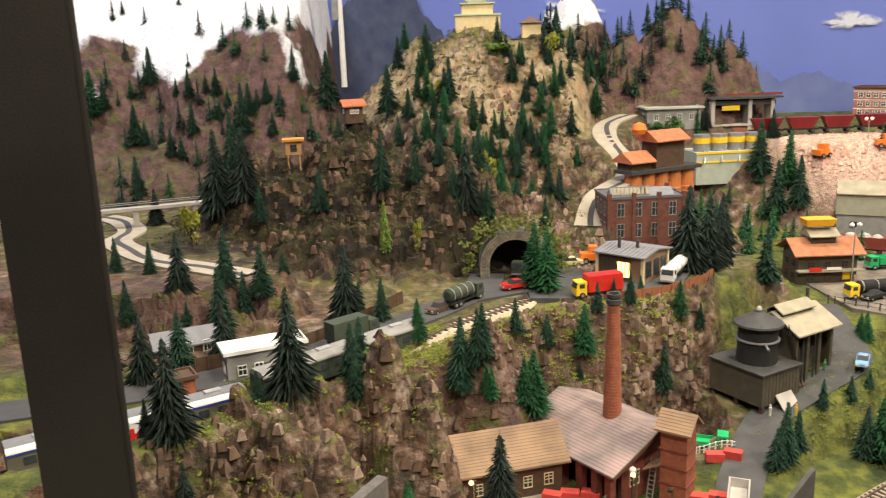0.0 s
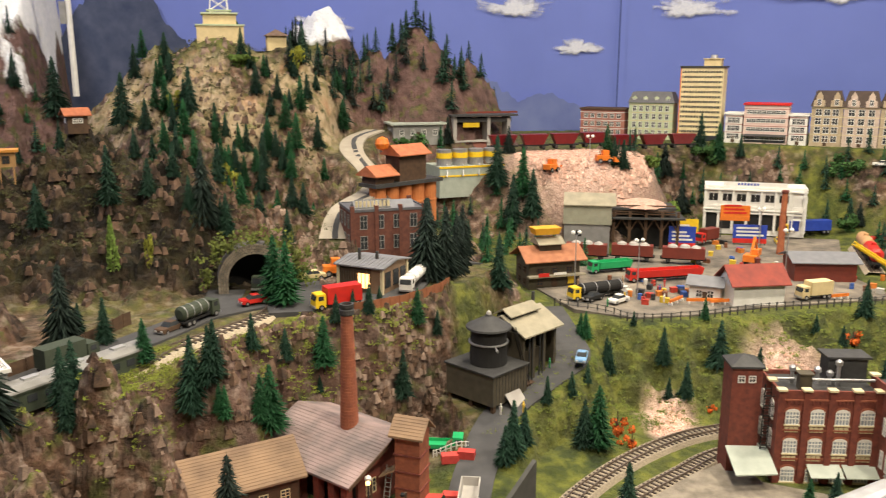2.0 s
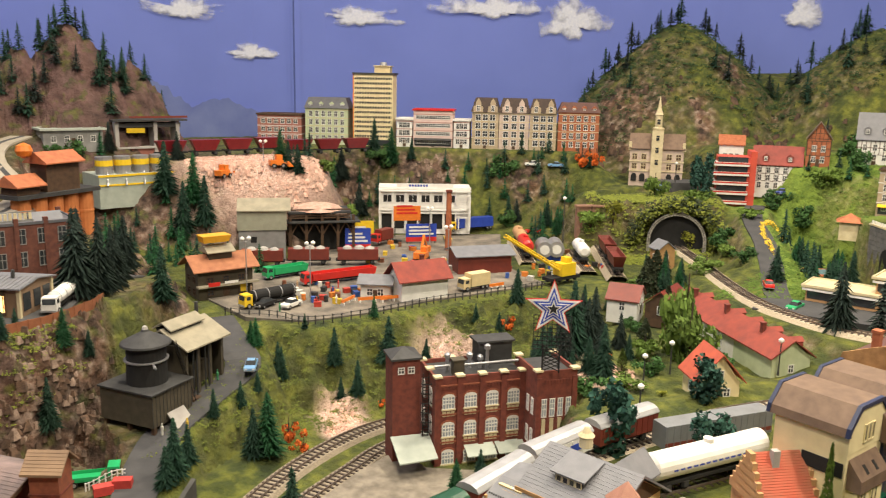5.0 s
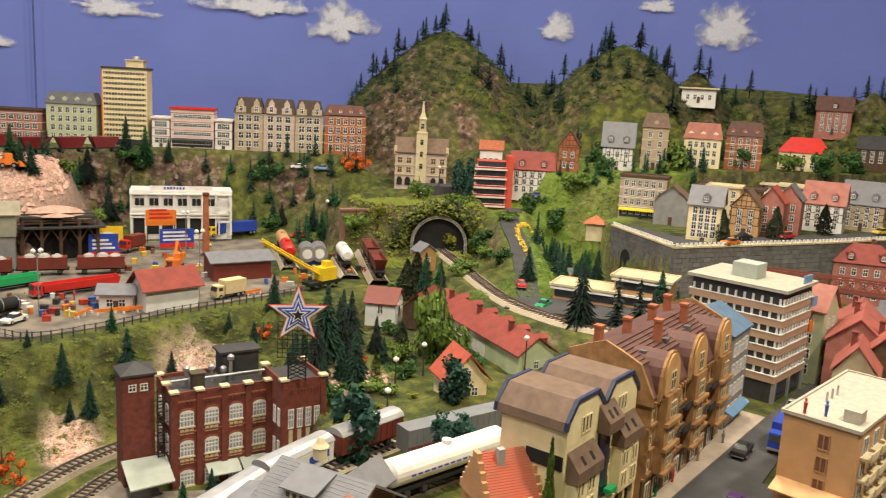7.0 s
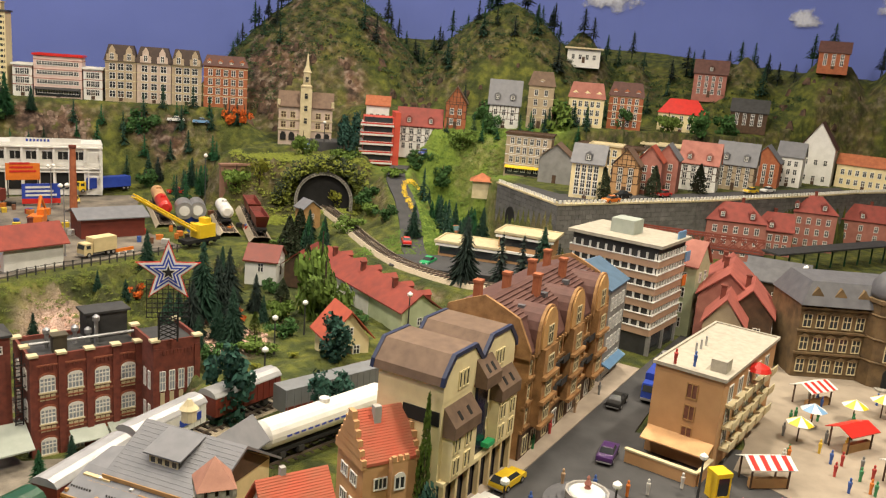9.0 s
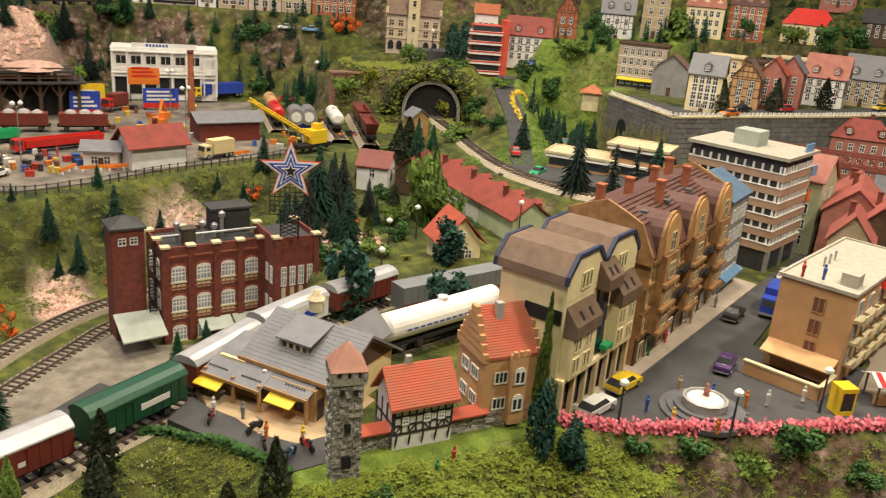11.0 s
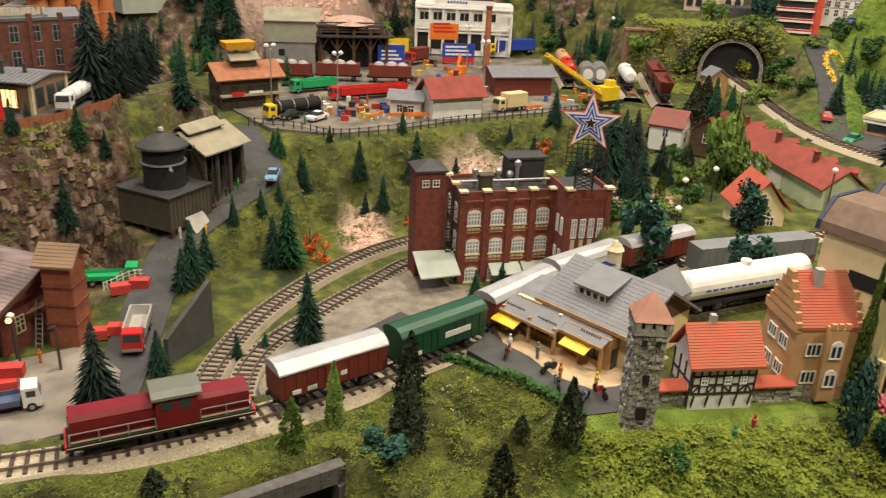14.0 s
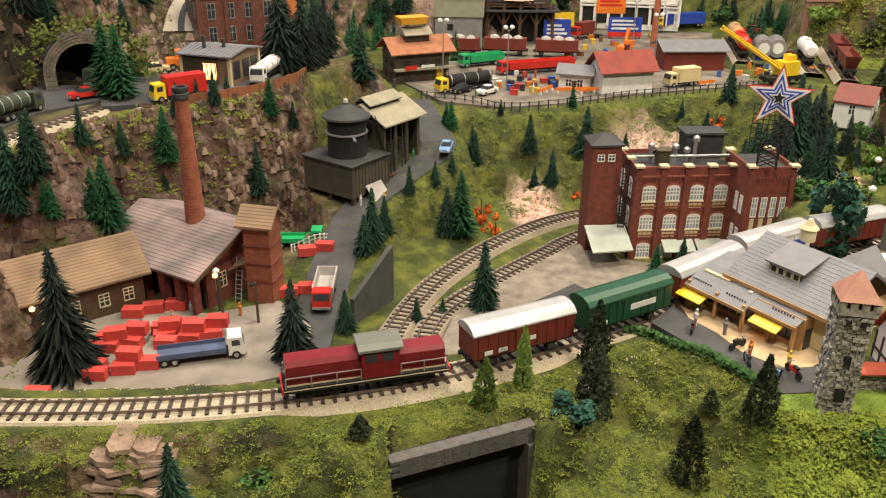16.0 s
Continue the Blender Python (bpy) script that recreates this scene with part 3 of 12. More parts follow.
M_CLOUD = cloud_material()
M_FARHILL = mat("painted_blue_mountain", (0.10, 0.13, 0.34), (0.15, 0.19, 0.40), 12, 0.85, bump=0.0)
M_FARFOREST = mat("painted_dark_forest", (0.03, 0.045, 0.10), (0.07, 0.085, 0.15), 25, 0.85, bump=0.0)
M_CURTAIN = mat("rust_curtain", (0.22, 0.085, 0.05), (0.12, 0.05, 0.035), 300, 0.7)
M_ROOM = mat("room_paint", (0.07, 0.068, 0.065), (0.055, 0.053, 0.05), 5, 0.9)


# ---- large structure ----
def build_land():
    ny, nx = XX.shape
    co = np.stack([XX, YY, LAND], -1).reshape(-1, 3) * U
    a = np.arange(ny * nx).reshape(ny, nx)
    quads = np.stack([a[:-1, :-1], a[:-1, 1:], a[1:, 1:], a[1:, :-1]], -1).reshape(-1, 4)
    me = bpy.data.meshes.new("ground")
    me.vertices.add(len(co))
    me.vertices.foreach_set("co", co.astype(np.float32).ravel())
    me.loops.add(quads.size)
    me.polygons.add(len(quads))
    me.loops.foreach_set("vertex_index", quads.ravel().astype(np.int32))
    me.polygons.foreach_set("loop_start", np.arange(0, quads.size, 4, dtype=np.int32))
    me.update(calc_edges=True)
    dy, dx = np.gradient(LAND, GY, GX)
    rock = ease((np.hypot(dx, dy) - 0.5) / 0.5)
    mountain = ease((LAND - 9) / 6) * ease((120 - XX) / 30) * ease((YY - 140) / 10)
    left_side = ease((62 - XX) / 8) * ease((YY - 106) / 6)
    rock = np.maximum(rock, np.maximum(0.55 * mountain, 0.5 * left_side))
    rock = np.maximum(rock, 0.9 * ease((-12 - XX) / 8) * ease((YY - 104) / 5) * ease((146 - YY) / 6))
    front = ease((62 - YY) / 6) * ease((90 - XX) / 20) + ease((YY - 78) / 4) * ease((150 - YY) / 10) * ease((XX - 44) / 4) * ease((150 - XX) / 20)
    hump = 6 * np.sin(XX * 0.13 + 2 * np.sin(YY * 0.09)) + 4 * np.sin(YY * 0.21 + XX * 0.17) + 3 * np.sin(XX * 0.37 - YY * 0.29)
    rock = rock * (1 - 0.92 * np.clip(front, 0, 1)) * (1 - ease((XX - 140) / 18) * (0.6 + 0.38 * ease((hump + 2) / 4)))
    rock = rock * (1 - 0.85 * ease((LAND - 46 + 0.5 * hump) / 5) * ease((48 - XX) / 10) * ease((XX + 20) / 8))
    face = ease((XX + 60) / 10) * ease((18 - XX) / 8) * ease((YY - 142) / 4) * ease((192 - YY) / 10)
    rock = np.maximum(rock, 0.85 * face)
    rock = np.maximum(rock, 0.9 * ease(1.5 - np.hypot((XX - 222) / 14, (YY - 186) / 16)) * ease((hump + 5) / 4))
    for px, py, pr in [(231.1, 195.3, 9), (240.6, 192.8, 8), (225.1, 197.1, 9), (285.7, 180.7, 8), (268.1, 157.4, 9), (231.2, 167.4, 9), (255.8, 171.0, 7), (295.0, 114.2, 8), (184.8, 189.6, 6), (165.0, 209.5, 7), (182.5, 197.3, 5), (157.5, 212.4, 6)]:
        rock = np.maximum(rock, ease(1.5 - np.hypot(XX - px, YY - py) / pr) * ease((hump + 4) / 5))
    # front mountain face: dark rock with its shade painted into the colour
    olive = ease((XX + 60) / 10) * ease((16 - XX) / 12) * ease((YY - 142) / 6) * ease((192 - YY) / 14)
    sandy = ease((XX + 26) / 8) * ease((46 - XX) / 10) * ease((YY - 196) / 10) * ease((hump + 7) / 4)
    rosy = np.clip(ease((-22 - XX) / 10) * ease((YY - 192) / 14) + 0.7 * ease((-24 - XX) / 8) * ease((YY - 108) / 6) * ease((132 - YY) / 5) + 0.45 * ease((XX + 20) / 8) * ease((34 - XX) / 8) * ease((YY - 104) / 4) * ease((136 - YY) / 5) + ease((XX - 42) / 8) * ease((110 - XX) / 8) * ease((YY - 212) / 8), 0, 1)
    lawn = np.maximum(ease(1 - area_field(XX, YY, [(61, 43.5), (84, 32.5), (88, 24), (72, 27), (58, 37)]) / 5), ease(1 - area_field(XX, YY, [(170, 88), (190, 95), (212, 100), (246, 98), (244, 118), (228, 136), (214, 134), (196, 114), (180, 100)]) / 7))
    scree = ease(1 - np.hypot((XX - 104) / 21, (YY - 205) / 13) * 1.0 + 0.45) * ease((216 - YY) / 3)
    for sx, sy, sr in ((104, 117, 7), (78, 116, 4), (76, 113, 3), (110, 88, 5), (116, 100, 4)):
        scree = np.maximum(scree, ease(1.6 - np.hypot(XX - sx, YY - sy) / sr))
    snow = ease((LAND - 42 + hump + 5 * ease((-70 - XX) / 30)) / 17) * ease((-24 - XX) / 10) + 0.9 * ease((LAND - 50 + 0.4 * hump) / 4) * ease((66 - XX) / 4) * ease((YY - 258) / 5)
    colour = me.color_attributes.new("cover", "FLOAT_COLOR", "POINT")
    colour.data.foreach_set("color", np.stack([rock, lawn, scree, np.clip(snow, 0, 1)], -1).astype(np.float32).ravel())
    strata = me.color_attributes.new("strata", "FLOAT_COLOR", "POINT")
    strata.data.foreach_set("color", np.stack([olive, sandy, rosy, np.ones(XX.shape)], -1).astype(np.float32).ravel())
    soft = (rock < 0.45) | (XX > 60) | (snow > 0.3)
    me.polygons.foreach_set("use_smooth", soft[:-1, :-1].ravel())
    me.materials.append(M_LAND)
    return tagged(new("ground", me), "modelled landscape of green turf, bare rock and snow", "ground", kind="structure")


build_land()

WALL_LINE = [(-160, 60), (-150, 230), (-120, 292), (-40, 297), (80, 290), (150, 280), (215, 245), (265, 215), (310, 165), (338, 110), (350, 40), (350, -30)]


def curve_points(pts, step):
    out = []
    for i in range(len(pts) - 1):
        p0, p1, p2, p3 = (Vector(pts[max(0, min(len(pts) - 1, j))]) for j in (i - 1, i, i + 1, i + 2))
        k = max(2, int((p2 - p1).length / step))
        for s in range(k):
            t = s / k
            out.append(0.5 * (2 * p1 + (p2 - p0) * t + (2 * p0 - 5 * p1 + 4 * p2 - p3) * t * t + (3 * p1 - p0 - 3 * p2 + p3) * t ** 3))
    return out + [Vector(pts[-1])]


def wall_strip(pts, z0, z1, thick):
    m = Mesh()
    for a, b in zip(pts, pts[1:]):
        d = (b - a).normalized()
        o = Vector((-d.y, d.x)) * thick
        q = [a, a + o, b + o, b]
        m.prism([(p.x, p.y) for p in q][::-1], z0, z1)
    return m


BACK = curve_points(WALL_LINE, 12)
single("wall_north", wall_strip(BACK, -80, 190, 4), M_SKY, "painted blue sky backdrop wall with clouds", "backdrop", kind="structure")
room = Mesh().box(-175, 360, -150, -146, -80, 190).box(-175, -165, -150, 300, -80, 190).box(354, 360, -150, 60, -80, 190)
single("wall_south", room, M_ROOM, "plain grey walls of the exhibition room", "wall", kind="structure")
single("floor", Mesh().box(-175, 360, -150, 310, -84, -80), M_ROOM, "plain grey floor of the exhibition room", "floor", kind="structure")
single("ceiling", Mesh().box(-175, 360, -150, 310, 200, 204), M_ROOM, "plain ceiling of the exhibition room", "ceiling", kind="structure")


# ---- lanes: roads and tracks ----
def dense(pts, step=1.0):
    return curve_points([Vector(p) for p in pts], step) if not isinstance(pts[0], Vector) else curve_points(pts, step)


def ribbon(pts, half, z0, z1, edge=0.0):
    """A strip with thickness that follows (x, y, z) points; edge narrows its top."""
    m = Mesh()
    rows = []
    for i, p in enumerate(pts):
        d = (pts[min(i + 1, len(pts) - 1)] - pts[max(i - 1, 0)])
        s = Vector((-d.y, d.x, 0)).normalized()
        rows.append([p + s * half + Vector((0, 0, z0)), p + s * (half - edge) + Vector((0, 0, z1)), p - s * (half - edge) + Vector((0, 0, z1)), p - s * half + Vector((0, 0, z0))])
    for a, b in zip(rows, rows[1:]):
        m.add(a + b, [(0, 1, 5, 4), (1, 2, 6, 5), (2, 3, 7, 6)])
    return m


def road(name, pts, half, material, label):
    return single(name, ribbon(dense(pts, 2.0), half, -0.8, 0.05), material, label, "road", kind="structure")


SLEEPER = Mesh().box(-0.16, 0.16, -1.45, 1.45, 0, 0.18).data("sleeper", M_SLEEPER)


M_OLDBALLAST = mat("old_ballast", (0.36, 0.30, 0.22), (0.18, 0.15, 0.11), 500, 0.95, bump=1.0, fine=1100)


def track(pts, label, singles=False, bed=2.6, ballast=None):
    line = dense(pts, 0.5)
    t = thing("railway_track", label, "railway track", line[0].x, line[0].y, line[0].z, kind="structure")
    o = line[0]
    local = [p - o for p in line]
    part("ballast_bed", ribbon(local, bed, -0.9, 0.22, 0.9), ballast or M_BALLAST, t)
    for side in (-0.825, 0.825):
        rail = Mesh()
        rows = []
        for i, p in enumerate(local):
            d = (local[min(i + 1, len(local) - 1)] - local[max(i - 1, 0)])
            s = Vector((-d.y, d.x, 0)).normalized()
            rows.append([p + s * (side + e) + Vector((0, 0, z)) for e, z in ((-0.05, 0.36), (-0.05, 0.64), (0.05, 0.64), (0.05, 0.36))])
        for a, b in zip(rows, rows[1:]):
            rail.add(a + b, [(0, 1, 5, 4), (1, 2, 6, 5), (2, 3, 7, 6)])
        part("rail", rail, M_RAIL, t)
    acc, rest = 0.0, Mesh()
    for a, b in zip(local, local[1:]):
        acc += (b - a).length
        if acc > 0.78:
            acc = 0.0
            d = b - a
            ang = math.degrees(math.atan2(d.y, d.x))
            if singles:
                part("sleeper", SLEEPER, M_SLEEPER, t, at=(a.x, a.y, a.z + 0.18), rz=ang)
            else:
                e, s = d.normalized() * 0.16, Vector((-d.y, d.x, 0)).normalized() * 1.45
                q = [a + e + s, a - e + s, a - e - s, a + e - s]
                rest.add([v + Vector((0, 0, z)) for z in (0.18, 0.36) for v in q], [(4, 5, 6, 7), (0, 1, 5, 4), (1, 2, 6, 5), (2, 3, 7, 6), (3, 0, 4, 7)])
    if rest.v:
        part("sleeper_row", rest, M_SLEEPER, t)["kind"] = "stuff"
    return t


track(NEAR_TRACK, "single railway track on pale ballast along the slope", True)
track(LOW_OUTER, "outer curved track on weathered ballast in the hollow", ballast=M_OLDBALLAST)
track(LOW_INNER, "inner curved track on weathered ballast in the hollow", ballast=M_OLDBALLAST)
track(BACK_TRACK, "curved track leading out of the stone tunnel")
track(COACH_TRACK, "track beside the road at the foot of the cliff")
road("left_road", LEFT_ROAD, 3.2, M_ASPHALT, "grey asphalt road leading into the tunnel")
road("hut_road", HUT_ROAD, 3.0, M_ASPHALT, "asphalt yard lane beside the lit workshop")
road("hill_road", HILL_ROAD, 3.0, M_PALEROAD, "pale winding hill road with dark wheel tracks")
road("yard_road", YARD_ROAD, 3.0, M_ASPHALT, "asphalt road climbing past the brickworks")
road("town_road", TOWN_ROAD, 2.5, M_ASPHALT, "asphalt road climbing to the town")
road("valley_road", VALLEY_ROAD, 2.8, M_PALEROAD, "pale winding road in the left valley")


def wheel_track(pts, shift, label):
    line = dense(pts, 2.0)
    off = []
    for i, p in enumerate(line):
        d = line[min(i + 1, len(line) - 1)] - line[max(i - 1, 0)]
        off.append(p + Vector((-d.y, d.x, 0)).normalized() * (shift + 0.5 * math.sin(i * 0.5)))
    single("wheel_track", ribbon(off, 0.62, 0.0, 0.1), M_ASPHALT, label, "road marking", kind="structure")


wheel_track(HILL_ROAD, -0.4, "dark worn wheel track on the hill road")
wheel_track(VALLEY_ROAD, -0.2, "dark worn wheel track on the valley road")


# ---- buildings ----
WINDOWS = {}


def lattice(bars, rails, y0, y1):
    """One connected grille of upright bars (x ranges) and rails (z ranges)."""
    xs, zs = sorted({v for p in bars for v in p}), sorted({v for p in rails for v in p})
    m, at = Mesh(), {}

    def vert(i, j, y):
        if (i, j, y) not in at:
            at[i, j, y] = len(m.v)
            m.v.append((xs[i], y, zs[j]))
        return at[i, j, y]

    solid = {(i, j) for i in range(len(xs) - 1) for j in range(len(zs) - 1) if i % 2 == 0 or j % 2 == 0}
    for i, j in solid:
        m.f.append((vert(i, j, y0), vert(i + 1, j, y0), vert(i + 1, j + 1, y0), vert(i, j + 1, y0)))
        for di, dj, (p, q) in ((-1, 0, ((i, j + 1), (i, j))), (1, 0, ((i + 1, j), (i + 1, j + 1))), (0, -1, ((i, j), (i + 1, j))), (0, 1, ((i + 1, j + 1), (i, j + 1)))):
            if (i + di, j + dj) not in solid:
                m.f.append((vert(*q, y0), vert(*p, y0), vert(*p, y1), vert(*q, y1)))
    return m


def window_mesh(w, h, frame, glass, cols=2, rows=2, arch=False):
    key = (w, h, frame.name, glass.name, cols, rows, arch)
    if key not in WINDOWS:
        b, k = 0.11, (0.07 if arch else 0.05)
        bars = [(-w / 2 - b, -w / 2)] + [(-w / 2 + w * i / cols - k, -w / 2 + w * i / cols + k) for i in range(1, cols)] + [(w / 2, w / 2 + b)]
        rails = [(-0.16, 0)] + [(h * (i / rows) ** 0.75 - k, h * (i / rows) ** 0.75 + k) for i in range(1, rows)] + [(h, h + (0.05 if arch else b))]
        f = lattice(bars, rails, -0.13, 0.02)
        if arch:
            n = 8
            arc = [(-(w / 2 + b) * math.cos(math.pi * i / n), h + 0.5 * math.sin(math.pi * i / n)) for i in range(n + 1)]
            f.extrude_y(arc, -0.135, 0.02)
        WINDOWS[key] = f.data("window", frame), Mesh().box(-w / 2, w / 2, -0.05, 0.02, 0, h).data("pane", glass)
    return WINDOWS[key]


def put_window(parent, x, y, z, rz, w, h, frame, glass, cols=2, rows=2, arch=False):
    fm, gm = window_mesh(w, h, frame, glass, cols, rows, arch)
    ob = part("window", fm, frame, parent, at=(x, y, z), rz=rz)
    part("pane", gm, glass, ob)
    return ob


def window_grid(parent, face, w, d, z0, dz, rows, cols, ww, wh, frame, glass, mc=2, mr=2, margin=0.8, arch=False):
    """Rows of windows on one face of a w x d block: front, back, left or right."""
    span = (w if face in ("front", "back") else d) - 2 * margin
    for r in range(rows):
        for c in range(cols):
            s = -span / 2 + span * (c + 0.5) / cols
            x, y, a = {"front": (s, -d / 2, 0), "back": (s, d / 2, 180), "left": (-w / 2, s, -90), "right": (w / 2, s, 90)}[face]
            put_window(parent, x, y, z0 + r * dz, a, ww, wh, frame, glass, mc, mr, arch)


def roof_mesh(kind, w, d, h, rh, over):
    m = Mesh()
    a, b, t = w / 2 + over, d / 2 + over, 0.22
    if kind == "gable":      # ridge along x
        m.extrude_x([(-b, h), (-b, h + t), (0, h + rh + t), (b, h + t), (b, h), (0, h + rh)][::-1], -a, a)
    elif kind == "gable_y":  # ridge along y, gable to the front
        m.extrude_y([(-a, h), (-a, h + t), (0, h + rh + t), (a, h + t), (a, h), (0, h + rh)], -b, b)
    elif kind == "hip":
        k = min(a, b) * 0.85
        if w >= d:
            rid = [(-a + k, 0, h + rh), (a - k, 0, h + rh)]
            m.add([(-a, -b, h), (a, -b, h), (a, b, h), (-a, b, h), *rid], [(0, 1, 5, 4), (1, 2, 5), (2, 3, 4, 5), (3, 0, 4), (3, 2, 1, 0)])
        else:
            rid = [(0, -b + k, h + rh), (0, b - k, h + rh)]
            m.add([(-a, -b, h), (a, -b, h), (a, b, h), (-a, b, h), *rid], [(0, 1, 4), (1, 2, 5, 4), (2, 3, 5), (3, 0, 4, 5), (3, 2, 1, 0)])
    elif kind == "mansard":
        c, e = min(w, d) * 0.16, rh
        v = [(-a, -b, h), (a, -b, h), (a, b, h), (-a, b, h), (-a + c, -b + c, h + e), (a - c, -b + c, h + e), (a - c, b - c, h + e), (-a + c, b - c, h + e)]
        m.add(v, [(3, 2, 1, 0), (4, 5, 6, 7), (0, 1, 5, 4), (1, 2, 6, 5), (2, 3, 7, 6), (3, 0, 4, 7)])
    elif kind == "pyramid":
        m.add([(-a, -b, h), (a, -b, h), (a, b, h), (-a, b, h), (0, 0, h + rh)], [(0, 1, 4), (1, 2, 4), (2, 3, 4), (3, 0, 4), (3, 2, 1, 0)])
    else:                    # flat, with a low parapet
        m.box(-a, a, -b, b, h, h + 0.25)
        m.box(-a, a, -b, -b + 0.3, h + 0.25, h + 0.5).box(-a, a, b - 0.3, b, h + 0.25, h + 0.5).box(-a, -a + 0.3, -b + 0.3, b - 0.3, h + 0.25, h + 0.5).box(a - 0.3, a, -b + 0.3, b - 0.3, h + 0.25, h + 0.5)
    return m


def wall_mesh(kind, w, d, h, rh):
    m = Mesh().box(-w / 2, w / 2, -d / 2, d / 2, -1.5, h)
    if kind == "gable":
        m.extrude_x([(-d / 2, h), (0, h + rh), (d / 2, h)][::-1], -w / 2 + 0.01, w / 2 - 0.01)
    elif kind == "gable_y":
        m.extrude_y([(-w / 2, h), (0, h + rh), (w / 2, h)], -d / 2 + 0.01, d / 2 - 0.01)
    return m


def house(name, label, x, y, z, rz, w, d, h, roof, rh, wall, roofmat, rows=2, cols=3, side=2, ww=0.9, wh=1.5, z0=1.2, dz=None, frame=None, glass=None, over=0.4, chimney=0,
          dormers=0, gablewin=False, category="house", group="", door=True, back=False, beams=False, band=None, mc=2, mr=2, shop=None):
    frame, glass = frame or M_WHITE, glass or M_GLASS
    t = thing(name, label, category, x, y, z, rz, group)
    part("wall", wall_mesh(roof, w, d, h, rh), wall, t)
    rf = part("roof", roof_mesh(roof, w, d, h, rh, over), roofmat, t)
    dz = dz or (h - z0) / max(rows, 1)
    for face, n in (("front", cols), ("left", side), ("right", side)) + ((("back", cols),) if back else ()):
        if n:
            window_grid(t, face, w, d, z0, dz, rows, n, ww, wh, frame, glass, mc, mr)
    if gablewin:
        if roof == "gable_y":
            put_window(t, 0, -d / 2, h + rh * 0.2, 0, ww, wh * 0.8, frame, glass)
        else:
            put_window(t, w / 2, 0, h + rh * 0.2, 90, ww, wh * 0.8, frame, glass)
            put_window(t, -w / 2, 0, h + rh * 0.2, -90, ww, wh * 0.8, frame, glass)
    for i in range(chimney):
        cx = (i - (chimney - 1) / 2) * w * 0.5 + w * 0.12
        c = part("chimney", Mesh().box(cx - 0.35, cx + 0.35, d * 0.08, d * 0.08 + 0.8, h + rh * 0.3, h + rh + 0.9).box(cx - 0.45, cx + 0.45, d * 0.08 - 0.1, d * 0.08 + 0.9, h + rh + 0.9, h + rh + 1.1), M_BRICK, rf)
    for i in range(dormers):
        cx = -w / 2 + w * (i + 0.5) / dormers
        zz = h + (0.15 if roof == "mansard" else rh * 0.25)
        dm = Mesh().box(cx - 0.7, cx + 0.7, -d / 2 + 0.05, -d / 2 + 2.0, zz, zz + 1.3)
        dm.extrude_y([(cx - 0.9, zz + 1.3), (cx, zz + 2.0), (cx + 0.9, zz + 1.3)], -d / 2 - 0.05, -d / 2 + 2.4)
        part("dormer", dm, wall if roof == "mansard" else roofmat, rf)
        put_window(rf, cx, -d / 2 + 0.05, zz + 0.15, 0, 0.7, 0.9, frame, glass)
    if door:
        part("door", Mesh().box(-0.5, 0.5, -d / 2 - 0.08, -d / 2 + 0.02, 0, 2.1), M_WOOD, t)
    if band:
        for k in range(rows):
            zz = z0 + k * dz + wh + 0.35
            part("cornice", Mesh().box(-w / 2 - 0.12, w / 2 + 0.12, -d / 2 - 0.12, d / 2 + 0.12, zz, zz + 0.18), band, t)
    if beams:
        bm_ = Mesh()
        k = int(w / 1.1)
        for face in (-1,):
            for i in range(k + 1):
                xx = -w / 2 + 0.1 + (w - 0.2) * i / k
                bm_.box(xx - 0.09, xx + 0.09, -d / 2 - 0.05, -d / 2 + 0.01, h * 0.42, h)
            for zz in (h * 0.42, h * 0.7, h - 0.15):
                bm_.box(-w / 2, w / 2, -d / 2 - 0.06, -d / 2 + 0.01, zz - 0.09, zz + 0.09)
            if roof == "gable_y":
                for f in (0.1, 0.4, 0.7):
                    q = w / 2 * (1 - f)
                    bm_.box(-q, q, -d / 2 - 0.05, -d / 2 + 0.01, h + rh * f - 0.08, h + rh * f + 0.08)
                for i in range(-2, 3):
                    q = abs(i) / 3.0
                    bm_.box(i * w / 6 - 0.08, i * w / 6 + 0.08, -d / 2 - 0.05, -d / 2 + 0.01, h, h + rh * (1 - q) - 0.2)
        k = int(d / 1.2)
        for s in (-1, 1):
            for i in range(k + 1):
                yy = -d / 2 + 0.1 + (d - 0.2) * i / k
                bm_.box(min(s * w / 2, s * (w / 2 + 0.05)), max(s * w / 2, s * (w / 2 + 0.05)), yy - 0.09, yy + 0.09, h * 0.42, h)
        part("timber_frame", bm_, M_WOOD, t)
    if shop:
        part("shop_front", Mesh().box(-w / 2 + 0.4, w / 2 - 0.4, -d / 2 - 0.1, -d / 2 + 0.02, 0.3, 2.2), M_GLASS, t)
        part("awning", Mesh().extrude_x([(-d / 2, 2.6), (-d / 2 - 1.2, 2.1), (-d / 2 - 1.2, 2.25), (-d / 2, 2.8)], -w / 2 + 0.3, w / 2 - 0.3), shop, t)
    return t


def facing(x, y, extra=0.0):
    """The turn that sets a front towards the visitors' side."""
    return math.degrees(math.atan2(y, x - 18)) - 90 + extra


def bars(parent, name, spots, material, label=""):
    """Lettering as plain bars: (x0, x1, y, z0, z1) on a front face."""
    for x0, x1, y, z0, z1 in spots:
        part(name, Mesh().box(x0, x1, y - 0.05, y, z0, z1), material, parent, label)


